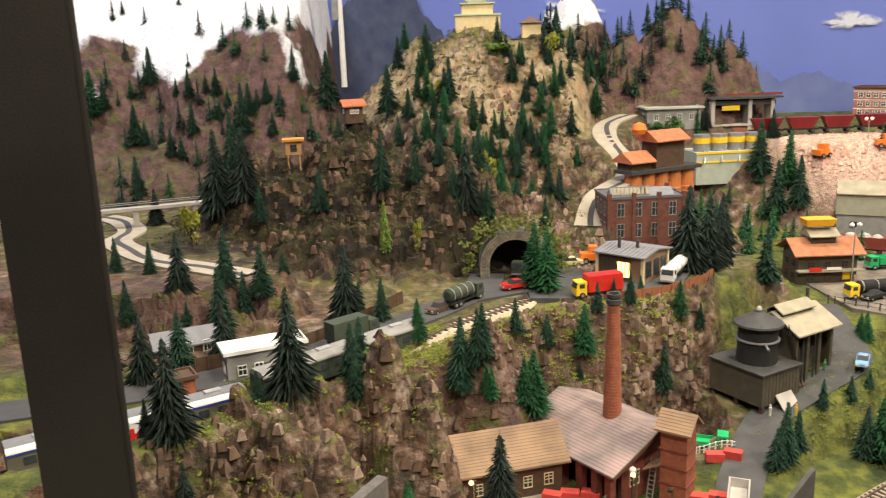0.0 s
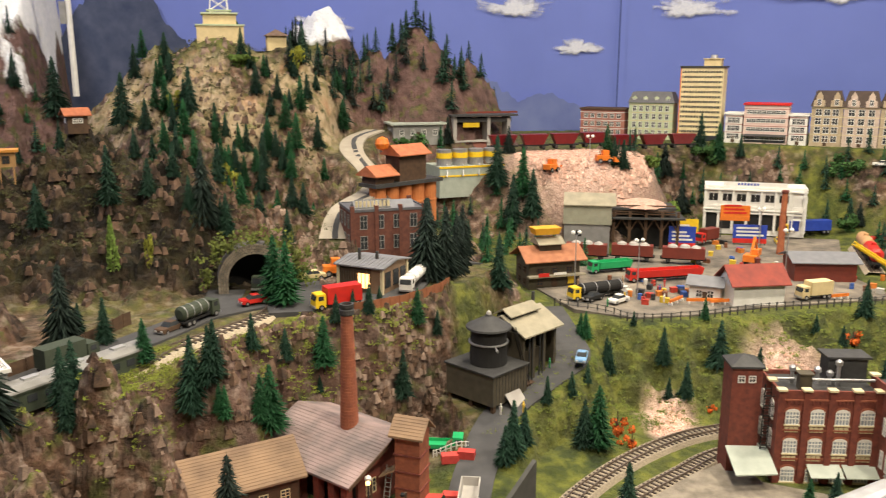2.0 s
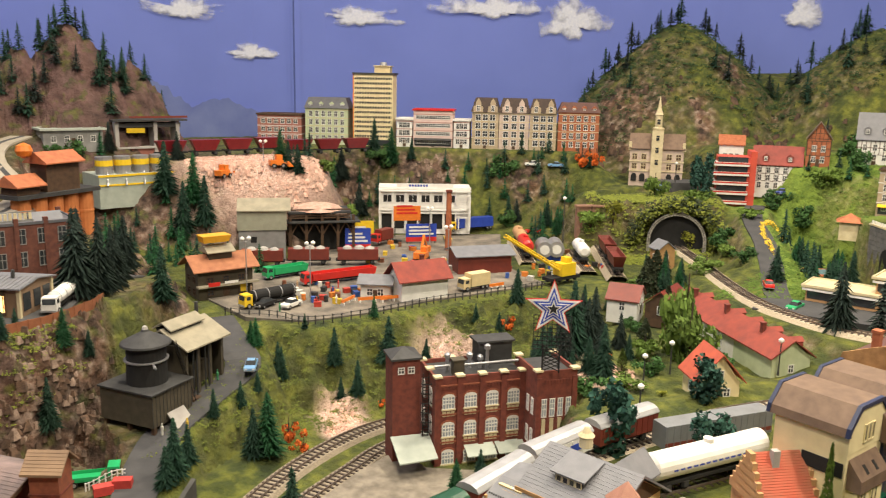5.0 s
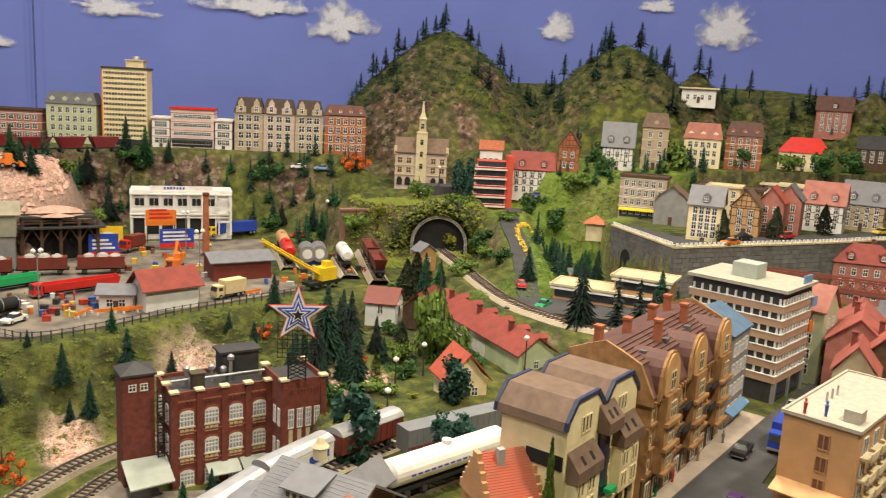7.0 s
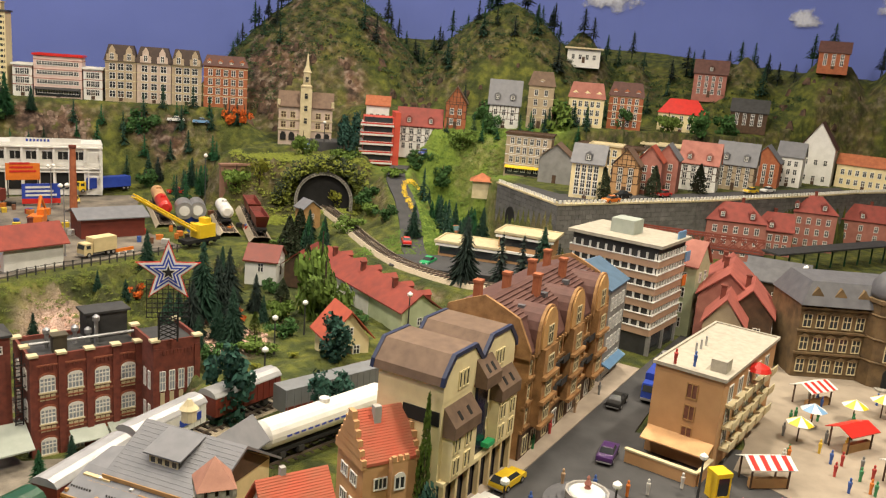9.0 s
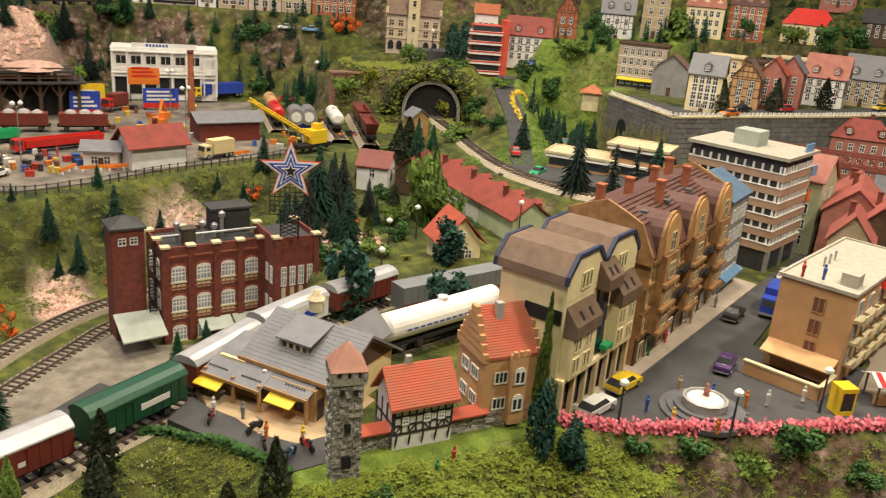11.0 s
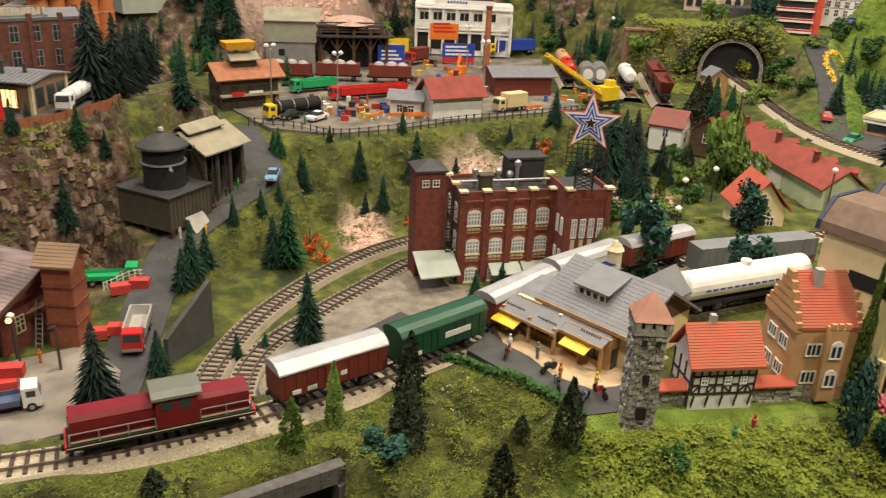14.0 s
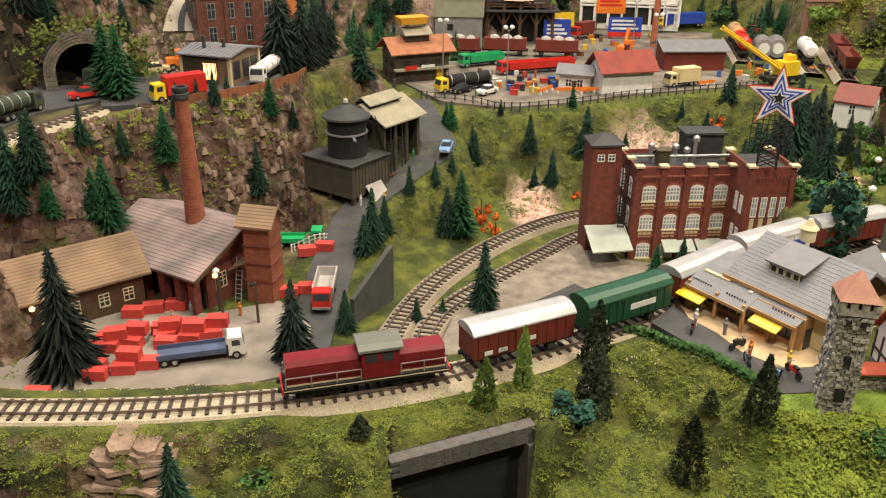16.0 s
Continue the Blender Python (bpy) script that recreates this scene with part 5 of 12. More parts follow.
# ---- restaurant, watch tower and old town houses at the front ----
def restaurant():
    t = thing("restaurant", "timber restaurant with stepped light grey roof and yellow awnings", "restaurant", 67.0, 58.2, 0.5, -79)
    part("wall", Mesh().box(0.6, 10.4, 0.6, 10.6, -1, 3.9).extrude_x([(0.6, 3.9), (5.5, 6.7), (10.6, 3.6)][::-1], 0.7, 10.3), M_CREAM, t)
    part("gable_board", Mesh().extrude_x([(0.7, 3.7), (5.5, 6.6), (10.5, 3.5)][::-1], 10.3, 10.5), M_WOOD, t, "dark stained gable boarding")
    part("front_room", Mesh().box(-1.6, 9.2, -0.9, 0.7, -1, 3.3), M_PLANK, t, "honey coloured timber front")
    rf = part("roof", Mesh().extrude_x([(-0.3, 3.75), (-0.3, 4.0), (5.5, 7.15), (11.6, 3.3), (11.6, 3.05), (5.5, 6.85)][::-1], -0.3, 11.2), M_GREYROOF, t, "light grey sheet roof")
    for k in range(1, 14):
        y = -0.3 + 0.42 * k
        z = 4.0 + 3.15 * (y + 0.3) / 5.8
        part("roof_course", Mesh().box(-0.3, 11.2, y, y + 0.04, z, z + 0.03), M_GREYROOF, rf)
    part("fascia", Mesh().box(-0.4, 11.3, -0.42, -0.3, 3.6, 3.98), M_PLANK, t)
    part("cross_roof", Mesh().extrude_y([(5.2, 4.4), (5.2, 4.6), (7.4, 6.9), (9.6, 4.6), (9.6, 4.4), (7.4, 6.7)], 6.0, 12.0), M_GREYROOF, t)
    part("porch_roof", Mesh().add([(-2.9, -2.7, 2.3), (4.1, -2.7, 2.3), (4.1, 0.6, 3.75), (-2.9, 0.6, 3.75), (-2.9, -2.7, 2.5), (4.1, -2.7, 2.5), (4.1, 0.6, 3.95), (-2.9, 0.6, 3.95)],
                                  [(3, 2, 1, 0), (4, 5, 6, 7), (0, 1, 5, 4), (1, 2, 6, 5), (2, 3, 7, 6), (3, 0, 4, 7)]), M_GREYROOF, t)
    part("porch_roof", Mesh().add([(4.1, -1.9, 2.6), (9.0, -1.9, 2.6), (9.0, 0.6, 3.7), (4.1, 0.6, 3.7), (4.1, -1.9, 2.8), (9.0, -1.9, 2.8), (9.0, 0.6, 3.9), (4.1, 0.6, 3.9)],
                                  [(3, 2, 1, 0), (4, 5, 6, 7), (0, 1, 5, 4), (1, 2, 6, 5), (2, 3, 7, 6), (3, 0, 4, 7)]), M_GREYROOF, t)
    part("side_roof", Mesh().add([(-2.9, 0.6, 3.75), (-0.2, 0.6, 3.75), (-0.2, 4.6, 4.4), (-2.9, 3.6, 4.2), (-2.9, 0.6, 3.95), (-0.2, 0.6, 3.95), (-0.2, 4.6, 4.6), (-2.9, 3.6, 4.4)],
                                 [(3, 2, 1, 0), (4, 5, 6, 7), (0, 1, 5, 4), (1, 2, 6, 5), (2, 3, 7, 6), (3, 0, 4, 7)]), M_GREYROOF, t)
    part("side_room", Mesh().box(-2.4, 0.6, -0.6, 3.4, -1, 3.6), M_CREAM, t)
    for x0, x1, y, z in ((-2.95, 4.15, -2.76, 2.2), (4.1, 9.05, -1.96, 2.5)):
        part("eave_board", Mesh().box(x0, x1, y - 0.06, y + 0.06, z, z + 0.3), M_PLANK, t)
    dm = part("dormer", Mesh().box(3.0, 6.4, 1.9, 4.6, 4.6, 6.1), M_DARK, t)
    part("dormer_roof", Mesh().add([(2.6, 1.5, 6.0), (6.8, 1.5, 6.0), (6.8, 5.2, 7.0), (2.6, 5.2, 7.0), (2.6, 1.5, 6.15), (6.8, 1.5, 6.15), (6.8, 5.2, 7.15), (2.6, 5.2, 7.15)],
                                   [(3, 2, 1, 0), (4, 5, 6, 7), (0, 1, 5, 4), (1, 2, 6, 5), (2, 3, 7, 6), (3, 0, 4, 7)]), M_GREYROOF, dm)
    for i in range(4):
        put_window(t, 3.5 + i * 0.8, 1.9, 5.15, 0, 0.55, 0.6, M_CAP, M_GLASS, 1, 1)
    for x, y in ((-2.6, -2.4), (0.8, -2.4), (3.9, -2.4), (6.4, -1.7), (8.8, -1.7)):
        part("post", Mesh().box(x - 0.14, x + 0.14, y - 0.14, y + 0.14, 0, 2.9), M_PLANK, t)
    for x in (-0.6, 1.4, 3.2, 5.4, 7.6):
        put_window(t, x, -0.9, 0.9, 0, 1.3, 1.6, M_WOOD, M_GLOW if x == 5.4 else M_GLASS, 2, 1)
    for x, y, z in ((-1.6, -2.8, 1.5), (6.3, -2.0, 1.8)):
        part("awning", Mesh().extrude_x([(y - 0.9, z), (y - 0.9, z + 0.1), (y + 0.6, z + 0.75), (y + 0.6, z + 0.65)][::-1], x - 1.5, x + 1.5), M_YELLOW, t, "bright yellow fabric awning")
    for x, y, z in ((-2.6, -1.9, 2.84), (1.4, -1.9, 2.84), (6.0, -1.2, 3.1)):
        for k in range(8):
            part("snow_guard", Mesh().box(x + k * 0.3, x + k * 0.3 + 0.1, y, y + 0.12, z, z + 0.22), M_DARK, t)
    for x, y, z in ((-0.6, -0.6, 3.5), (1.2, -0.4, 3.6), (3.0, -0.8, 3.4)):
        part("roof_light", Mesh().box(x, x + 0.35, y, y + 0.3, z, z + 0.15), M_WHITE, t)
    part("side_door", Mesh().box(10.38, 10.5, 0.9, 1.9, 0, 2.3), M_DARK, t)
    part("door", Mesh().box(9.18, 9.28, -0.5, 0.4, 0, 2.2), M_DARK, t)
    part("chimney", Mesh().lathe([(0.75, 6.4), (0.75, 7.6), (0.95, 7.7), (0.55, 8.1), (0.2, 8.7)], 12, 2.4, 8.4), M_CAP, t)
    single("terrace_floor", Mesh().prism([(64.2, 62), (62.6, 58), (63.2, 54.5), (63.0, 51), (64.4, 47.4), (67, 46.6), (75, 48), (76, 58), (68, 61.5)], -0.4, 0.62), M_TERRACE, "light tan terrace floor of the restaurant", "pavement", kind="structure")
    single("parking_lot", Mesh().prism([(62.8, 60.6), (58.7, 58.6), (60, 51), (61.2, 44.6), (64.0, 43.6), (68, 46.4), (64.4, 47.6), (63.1, 51), (63.3, 54.5), (62.7, 58)], -0.4, 0.58), M_ASPHALT, "dark asphalt parking strip by the restaurant", "pavement", kind="structure")


restaurant()


def block_wall(t, x0, x1, z0, z1, y, bw, bh, normal_rz=0, origin=(0, 0), jitter=0.05, mesh_pool=None):
    """Stone blocks in courses on one upright face; each block is a part."""
    r = 0
    z = z0
    a = math.radians(normal_rz)
    while z < z1 - bh * 0.5:
        x = x0 + (bw * 0.5 if r % 2 else 0)
        xs = [x0] + list(np.arange(x, x1, bw)[1:] if r % 2 == 0 else np.arange(x, x1, bw)) + [x1]
        for p, q in zip(xs, xs[1:]):
            if q - p > 0.15:
                cx = (p + q) / 2
                ob = part("stone", mesh_pool[rnd.randrange(len(mesh_pool))], M_STONE, t, at=(origin[0] + cx * math.cos(a) - y * math.sin(a), origin[1] + cx * math.sin(a) + y * math.cos(a), z), rz=normal_rz)
                ob.scale = ((q - p) * 0.94, 1, bh * 0.92)
        z += bh
        r += 1


def stone_pool():
    pool = []
    for k in range(6):
        g = random.Random(k)
        m = Mesh().box(-0.5, 0.5, -0.06 - g.uniform(0, 0.2), 0.1, 0, 1)
        m.v = [(x * g.uniform(0.84, 1), y + g.uniform(-0.05, 0.05), z * g.uniform(0.86, 1)) for x, y, z in m.v]
        pool.append(m.data("stone", M_STONE))
    return pool


POOL = stone_pool()


def watch_tower():
    t = thing("watch_tower", "square grey rubble stone watch tower with a copper pyramid roof", "tower", 64.9, 42.3, -0.6, -35)
    part("core", Mesh().box(-1.2, 1.2, -1.2, 1.2, -1.5, 9.6), M_DARKSTONE, t)
    for rz in (0, -90):
        block_wall(t, -1.25, 1.25, -0.2, 9.6, -1.2, 0.5, 0.36, rz, mesh_pool=POOL)
    part("gallery", Mesh().box(-1.45, 1.45, -1.45, 1.45, 9.6, 10.1), M_STONE, t)
    for i in range(4):
        for rz in (0, 90, 180, -90):
            a = math.radians(rz)
            x, y = -1.25 + i * 0.83, -1.32
            part("merlon", Mesh().box(-0.28, 0.28, -0.14, 0.14, 0, 0.6), M_STONE, t, at=(x * math.cos(a) - y * math.sin(a), x * math.sin(a) + y * math.cos(a), 10.1), rz=rz)
    part("roof", Mesh().add([(-1.55, -1.55, 10.8), (1.55, -1.55, 10.8), (1.55, 1.55, 10.8), (-1.55, 1.55, 10.8), (0, 0, 13.0)], [(0, 1, 4), (1, 2, 4), (2, 3, 4), (3, 0, 4), (3, 2, 1, 0)]),
         mat("pink_copper", (0.48, 0.24, 0.17), (0.36, 0.17, 0.12), 80, 0.6), t, "faded pinkish copper pyramid roof")
    part("lantern", Mesh().box(-1.05, 1.05, -1.05, 1.05, 10.1, 10.8), M_WOOD, t)
    # openings are black blocks on the wall, their inner shade painted on
    for z, w, h in ((1.8, 0.8, 1.1), (5.2, 0.5, 0.8)):
        part("opening", Mesh().box(-w / 2, w / 2, -1.5, -1.15, z, z + h), M_BLACK, t)
    for z in (8.7,):
        for x in (-0.55, 0.55):
            part("opening", Mesh().box(x - 0.2, x + 0.2, -1.5, -1.15, z, z + 0.5), M_BLACK, t)


watch_tower()


def front_houses():
    h = house("timbered_house", "small half-timbered house with a bright red tiled roof", 73.1, 41.5, 1.6, -25, 5.8, 4.0, 3.0, "gable", 3.1, M_WHITE, M_OLDTILE, 0, 0, 0, over=0.5, door=False)
    part("stone_base", Mesh().box(-2.9, 2.9, -1.9, 2.0, -2.5, 0.4), M_DARKSTONE, h)
    tim = mat("black_timber", (0.022, 0.016, 0.012), (0.035, 0.026, 0.02), 120, 0.8)
    for z in (0.5, 1.35, 2.2, 2.95):
        part("beam", Mesh().box(-2.9, 2.9, -2.08, -1.97, z - 0.09, z + 0.09), tim, h)
    for i in range(9):
        x = -2.82 + i * 0.705
        part("post", Mesh().box(x - 0.08, x + 0.08, -2.09, -1.97, 0.5, 2.95), tim, h)
    for x0, x1 in ((-2.8, -2.1), (-1.4, -0.7), (0.7, 0.0), (1.4, 2.1), (2.8, 2.1)):
        part("brace", Mesh().rod((x0, -2.03, 0.5), (x1, -2.03, 1.35), 0.08, 5), tim, h)
    for x in (-1.76, 0.35, 1.76):
        put_window(h, x, -2.0, 1.5, 0, 0.45, 0.55, M_WHITE, M_GLASS)
    for y in (-1.85, -0.6, 0.6, 1.85):
        part("side_post", Mesh().box(-2.98, -2.88, y - 0.1, y + 0.1, 0.4, 3.0), tim, h)
    for x in (-2.6, -1.3, 0, 1.3, 2.6):
        part("strut", Mesh().rod((x, -1.85, -1.2), (x, -2.2, 0.4), 0.1, 5), tim, h)
    part("side_beam", Mesh().box(-2.99, -2.88, -2.0, 2.0, 1.35, 1.55), tim, h)
    part("tile_course", tile_rows(Mesh(), 3.4, 2.5, 3.2, 6.3, 16), M_OLDTILE, h)["kind"] = "stuff"
    part("chimney", Mesh().box(-1.1, -0.6, -0.1, 0.4, 4.6, 7.0), M_CONCRETE, h)
    g = house("stepped_gable_house", "ochre house with stepped gables and a red tiled roof", 82.2, 39.0, 1.4, -27, 5.6, 5.6, 6.1, "gable", 4.2, M_TAN, M_OLDTILE, 2, 2, 2, 1.2, 1.0, 1.0, over=0.1, dz=2.7, door=False, mc=3, mr=1)
    part("tile_course", tile_rows(Mesh(), 2.6, 2.9, 6.3, 10.5, 20), M_OLDTILE, g)["kind"] = "stuff"
    for s in (-2.8, 2.8):
        for k in range(6):
            y = 2.9 * (1 - k / 6)
            part("gable_step", Mesh().box(s - 0.25, s + 0.25, -y, y, 5.9 + k * 0.76, 6.8 + k * 0.76), M_TAN, g)
    part("bay", Mesh().box(-0.3, 1.3, -3.7, -2.8, -0.5, 6.6), M_TAN, g)
    for x in (-0.15, 0.5, 1.15):
        part("merlon", Mesh().box(x - 0.2, x + 0.2, -3.75, -3.4, 6.6, 7.1), M_TAN, g)
    put_window(g, 0.5, -3.7, 3.9, 0, 0.9, 1.1, M_WHITE, M_GLASS, 2, 1, True)
    put_window(g, 0.5, -3.7, 1.1, 0, 0.9, 1.1, M_WHITE, M_GLASS, 2, 1, True)
    part("chimney", Mesh().box(-1.0, -0.3, -0.9, -0.2, 7.5, 10.9), M_CONCRETE, g)
    w = thing("town_wall", "old grey rubble town wall with a red tiled coping", "wall", 66.4, 43.4, -0.8, -25)
    part("core", Mesh().box(0, 20.5, 0, 0.9, -1, 2.9), M_DARKSTONE, w)
    block_wall(w, 0, 20.5, -0.3, 2.9, 0, 0.6, 0.36, 0, mesh_pool=POOL)
    part("coping", Mesh().extrude_x([(-0.5, 2.9), (-0.5, 3.05), (0.45, 3.7), (1.4, 3.05), (1.4, 2.9)][::-1], 0, 14), M_REDROOF, w)


front_houses()


# ---- main street ----
def beige_house():
    t = thing("apartment_house", "cream town house with brown shingled mansard and sloping bays", "apartment house", 91.6, 38.6, 0.8, 2)
    part("wall", Mesh().box(-7.5, 7.5, -4.8, 2.4, -1.5, 12.2), M_YELLOWISH, t)
    navy = mat("navy_edge", (0.02, 0.03, 0.08), None, 60, 0.5)
    for x0, x1 in ((-7.5, -0.2), (0.2, 7.5)):
        m = (x0 + x1) / 2
        part("gable_wall", Mesh().extrude_y([(x0, 12.2), (x0, 14.5), (x0 + 1.7, 16.2), (x1 - 1.7, 16.2), (x1, 14.5), (x1, 12.2)], -4.85, 2.4), M_YELLOWISH, t)
        part("roof", Mesh().extrude_y([(x0 - 0.4, 14.0), (x0 - 0.2, 14.8), (x0 + 1.5, 16.6), (x1 - 1.5, 16.6), (x1 + 0.2, 14.8), (x1 + 0.4, 14.0), (x1 + 0.1, 14.0), (x1 - 0.1, 14.6), (x1 - 1.7, 16.25), (x0 + 1.7, 16.25), (x0 + 0.1, 14.6), (x0 - 0.1, 14.0)], -4.6, 2.8), M_BROWNROOF, t)
        for y0 in (-5.0, 2.8):
            part("roof_edge", Mesh().extrude_y([(x0 - 0.45, 14.0), (x0 - 0.25, 14.85), (x0 + 1.45, 16.7), (x1 - 1.45, 16.7), (x1 + 0.25, 14.85), (x1 + 0.45, 14.0), (x1 + 0.05, 14.0), (x1 - 0.15, 14.6), (x1 - 1.75, 16.3), (x0 + 1.75, 16.3), (x0 + 0.15, 14.6), (x0 - 0.05, 14.0)], y0, y0 + 0.4), navy, t, "dark navy roof edging")
        for k in (-0.7, 0.0, 0.7):
            put_window(t, m + k, -4.85, 13.0, 0, 0.36, 1.5, M_YELLOWISH, M_BLACK, 1, 1)
    for x0, x1, z in ((-7.1, -1.9, 8.8), (-1.3, 1.9, 12.0), (2.5, 7.1, 9.4)):
        bay = part("oriel", Mesh().extrude_x([(-6.2, z), (-6.2, z + 1.2), (-4.7, z + 3.0), (-4.7, z)][::-1], x0, x1), M_BROWNROOF, t, "brown shingled oriel hood")
        for k in (0.33, 0.67):
            xx = x0 + (x1 - x0) * k
            part("skylight", Mesh().add([(xx - 0.22, -6.0, z + 1.5), (xx + 0.22, -6.0, z + 1.5), (xx + 0.22, -5.4, z + 2.22), (xx - 0.22, -5.4, z + 2.22), (xx - 0.22, -5.9, z + 1.4), (xx + 0.22, -5.9, z + 1.4), (xx + 0.22, -5.3, z + 2.12), (xx - 0.22, -5.3, z + 2.12)], [(0, 1, 2, 3), (0, 4, 5, 1), (1, 5, 6, 2), (2, 6, 7, 3), (3, 7, 4, 0)]), M_BLACK, bay)
    for x0, x1, zt in ((-7.1, -1.9, 8.8), (2.5, 7.1, 9.4)):
        part("bay_wall", Mesh().box(x0 + 0.2, x1 - 0.2, -5.9, -4.7, 4.4, zt), M_YELLOWISH, t)
        for z in (5.0, 7.3):
            for k in (0.7, 1.4, 2.9, 3.6):
                put_window(t, x0 + k, -5.9, z, 0, 0.36, 1.5, M_YELLOWISH, M_BLACK, 1, 1)
    for x in (-1.4, 1.9):
        for z in (4.6, 7.6):
            put_window(t, x, -4.8, z, 0, 0.4, 1.7, M_YELLOWISH, M_BLACK, 1, 1)
    part("stair_glass", Mesh().box(-0.9, 1.4, -5.1, -4.75, 4.4, 12.0), M_NAVYGLASS, t, "dark blue stairwell glazing")
    part("shop_glass", Mesh().box(-7.2, 7.2, -5.0, -4.75, 0, 4.2), M_NAVYGLASS, t, "dark blue shop glazing")
    for x in (-7.2, -4.8, -2.4, 0, 2.4, 4.8, 7.2):
        part("pillar", Mesh().box(x - 0.22, x + 0.22, -5.6, -5.1, -0.6, 4.0), M_CREAM, t)
    part("lintel", Mesh().box(-7.5, 7.5, -5.6, -4.75, 4.0, 4.4), M_YELLOWISH, t)
    # black slab on the side wall, painting the shade of an opening
    part("dark_opening", Mesh().box(-7.62, -7.48, -4.6, -0.6, 9.9, 11.3), M_BLACK, t)
    for y in (-3.8, -3.0, -2.2, 0.6, 1.4):
        put_window(t, -7.5, y, 5.2, -90, 0.45, 2.2, M_CREAM, M_GLASS, 1, 1)
    part("planter", Mesh().box(0.6, 2.2, -6.0, -5.2, 5.0, 5.5), M_GREENP, t)


beige_house()


def ornate_house():
    t = thing("ornate_house", "ochre sandstone tenement with curved gables and plum tiled roof", "apartment house", 114.2, 39.2, 0.8, 4)
    w, d, h = 27.0, 10.0, 12.6
    part("wall", Mesh().box(-13.5, 13.5, -5, 5, -1.5, h), M_OCHRE, t)
    rf = part("roof", Mesh().extrude_x([(-5.4, h), (-5.4, h + 0.3), (-3.6, h + 3.6), (0.5, h + 5.2), (4.8, h + 3.6), (5.6, h + 0.3), (5.6, h)][::-1], -13.6, 13.6), M_PLUMROOF, t, "plum brown tiled roof")
    for n in range(7):
        part("tile_course", Mesh().box(-13.8, 13.8, -3.7 + n * 0.58, -3.55 + n * 0.58, h + 3.62 + n * 0.225, h + 3.74 + n * 0.225), M_PLUMROOF, rf)

    def arc(cx, r, z, y0, y1, grow=0.0):
        pts = [(cx - r - grow, z)] + [(cx - (r + grow) * math.cos(math.pi * i / 10), z + 1.6 + (r + grow) * 1.25 * math.sin(math.pi * i / 10)) for i in range(11)] + [(cx + r + grow, z)]
        return Mesh().extrude_y(pts, y0, y1)

    for cx in (-9.6, -0.2, 9.4):
        g = part("gable", arc(cx, 2.6, h - 0.2, -5.5, -0.5), M_PLUMROOF, t)
        part("gable_front", arc(cx, 2.6, h - 0.2, -5.75, -5.4, 0.25), M_OCHRE, t)
        part("gable_arch", arc(cx, 2.2, h + 0.3, -5.95, -5.7, 0.0), mat("honey_stone", (0.62, 0.36, 0.14), (0.46, 0.26, 0.1), 90, 0.8), t)
        put_window(t, cx, -5.95, h + 0.6, 0, 1.3, 2.0, M_CAP, M_GLASS, 2, 2)
        part("oriel", Mesh().box(cx - 1.9, cx + 1.9, -6.3, -5, 3.6, h + 0.2), M_OCHRE, t)
        for z in (4.3, 7.2, 10.1):
            put_window(t, cx, -6.3, z, 0, 1.5, 1.7, M_CAP, M_GLASS, 3, 2)
            part("balcony", Mesh().box(cx - 2.2, cx + 2.2, -6.75, -6.25, z - 0.75, z - 0.35), M_OCHRE, t)
    for cx in (-12.6, -6.7, -4.9, -3.1, 2.9, 4.6, 6.4, 12.5):
        for z in (4.3, 7.2, 10.1):
            put_window(t, cx, -5, z, 0, 0.9, 1.7, M_CAP, M_GLASS, 2, 2)
            part("sill", Mesh().box(cx - 0.8, cx + 0.8, -5.5, -4.95, z - 0.5, z - 0.22), M_OCHRE, t)
    for z in (3.4, 6.3, 9.2, 12.3):
        part("cornice", Mesh().box(-13.7, 13.7, -5.3, -4.95, z - 0.1, z + 0.2), M_OCHRE, t)
    part("ground_floor", Mesh().box(-13.6, 13.6, -5.12, -4.9, -0.5, 3.2), M_WOOD, t, "dark brown shop fronts")
    for cx in (-12, -9.6, -6, -3, -0.2, 3, 6.2, 9.4, 12.2):
        put_window(t, cx, -5.12, 0.5, 0, 1.3, 2.0, M_WHITE if cx in (-3, 3, 9.4) else M_CAP, M_GLASS, 2, 1)
    for x, y in ((-12.6, 2), (-7, 1), (-5, -2), (1.2, 1.2), (5, -1.5), (8, 1.8)):
        part("chimney", Mesh().box(x - 0.45, x + 0.45, y - 0.4, y + 0.4, h + 3.5, h + 6.6).box(x - 0.55, x + 0.55, y - 0.5, y + 0.5, h + 6.6, h + 6.9), M_ORANGEBRICK, rf)
    for x in (-10.5, -4, 3.5, 10):
        part("roof_window", Mesh().box(x - 0.4, x + 0.4, -3.0, -2.2, h + 3.8, h + 4.5), M_SLATE, rf)
    for s in (-1, 1):
        part("end_gable", Mesh().extrude_x([(-5.5, h - 0.5), (-5.5, h + 0.5), (-3.8, h + 3.9), (-1.6, h + 4.9), (0.5, h + 5.7), (2.6, h + 4.9), (4.9, h + 3.9), (5.7, h + 0.5), (5.7, h - 0.5)][::-1], s * 13.8 - 0.2, s * 13.8 + 0.2), M_OCHRE, t)
    for i in range(19):
        part("pilaster", Mesh().box(-13.4 + i * 1.49 - 0.14, -13.4 + i * 1.49 + 0.14, -5.32, -4.95, 3.6, 12.2), M_OCHRE, t)
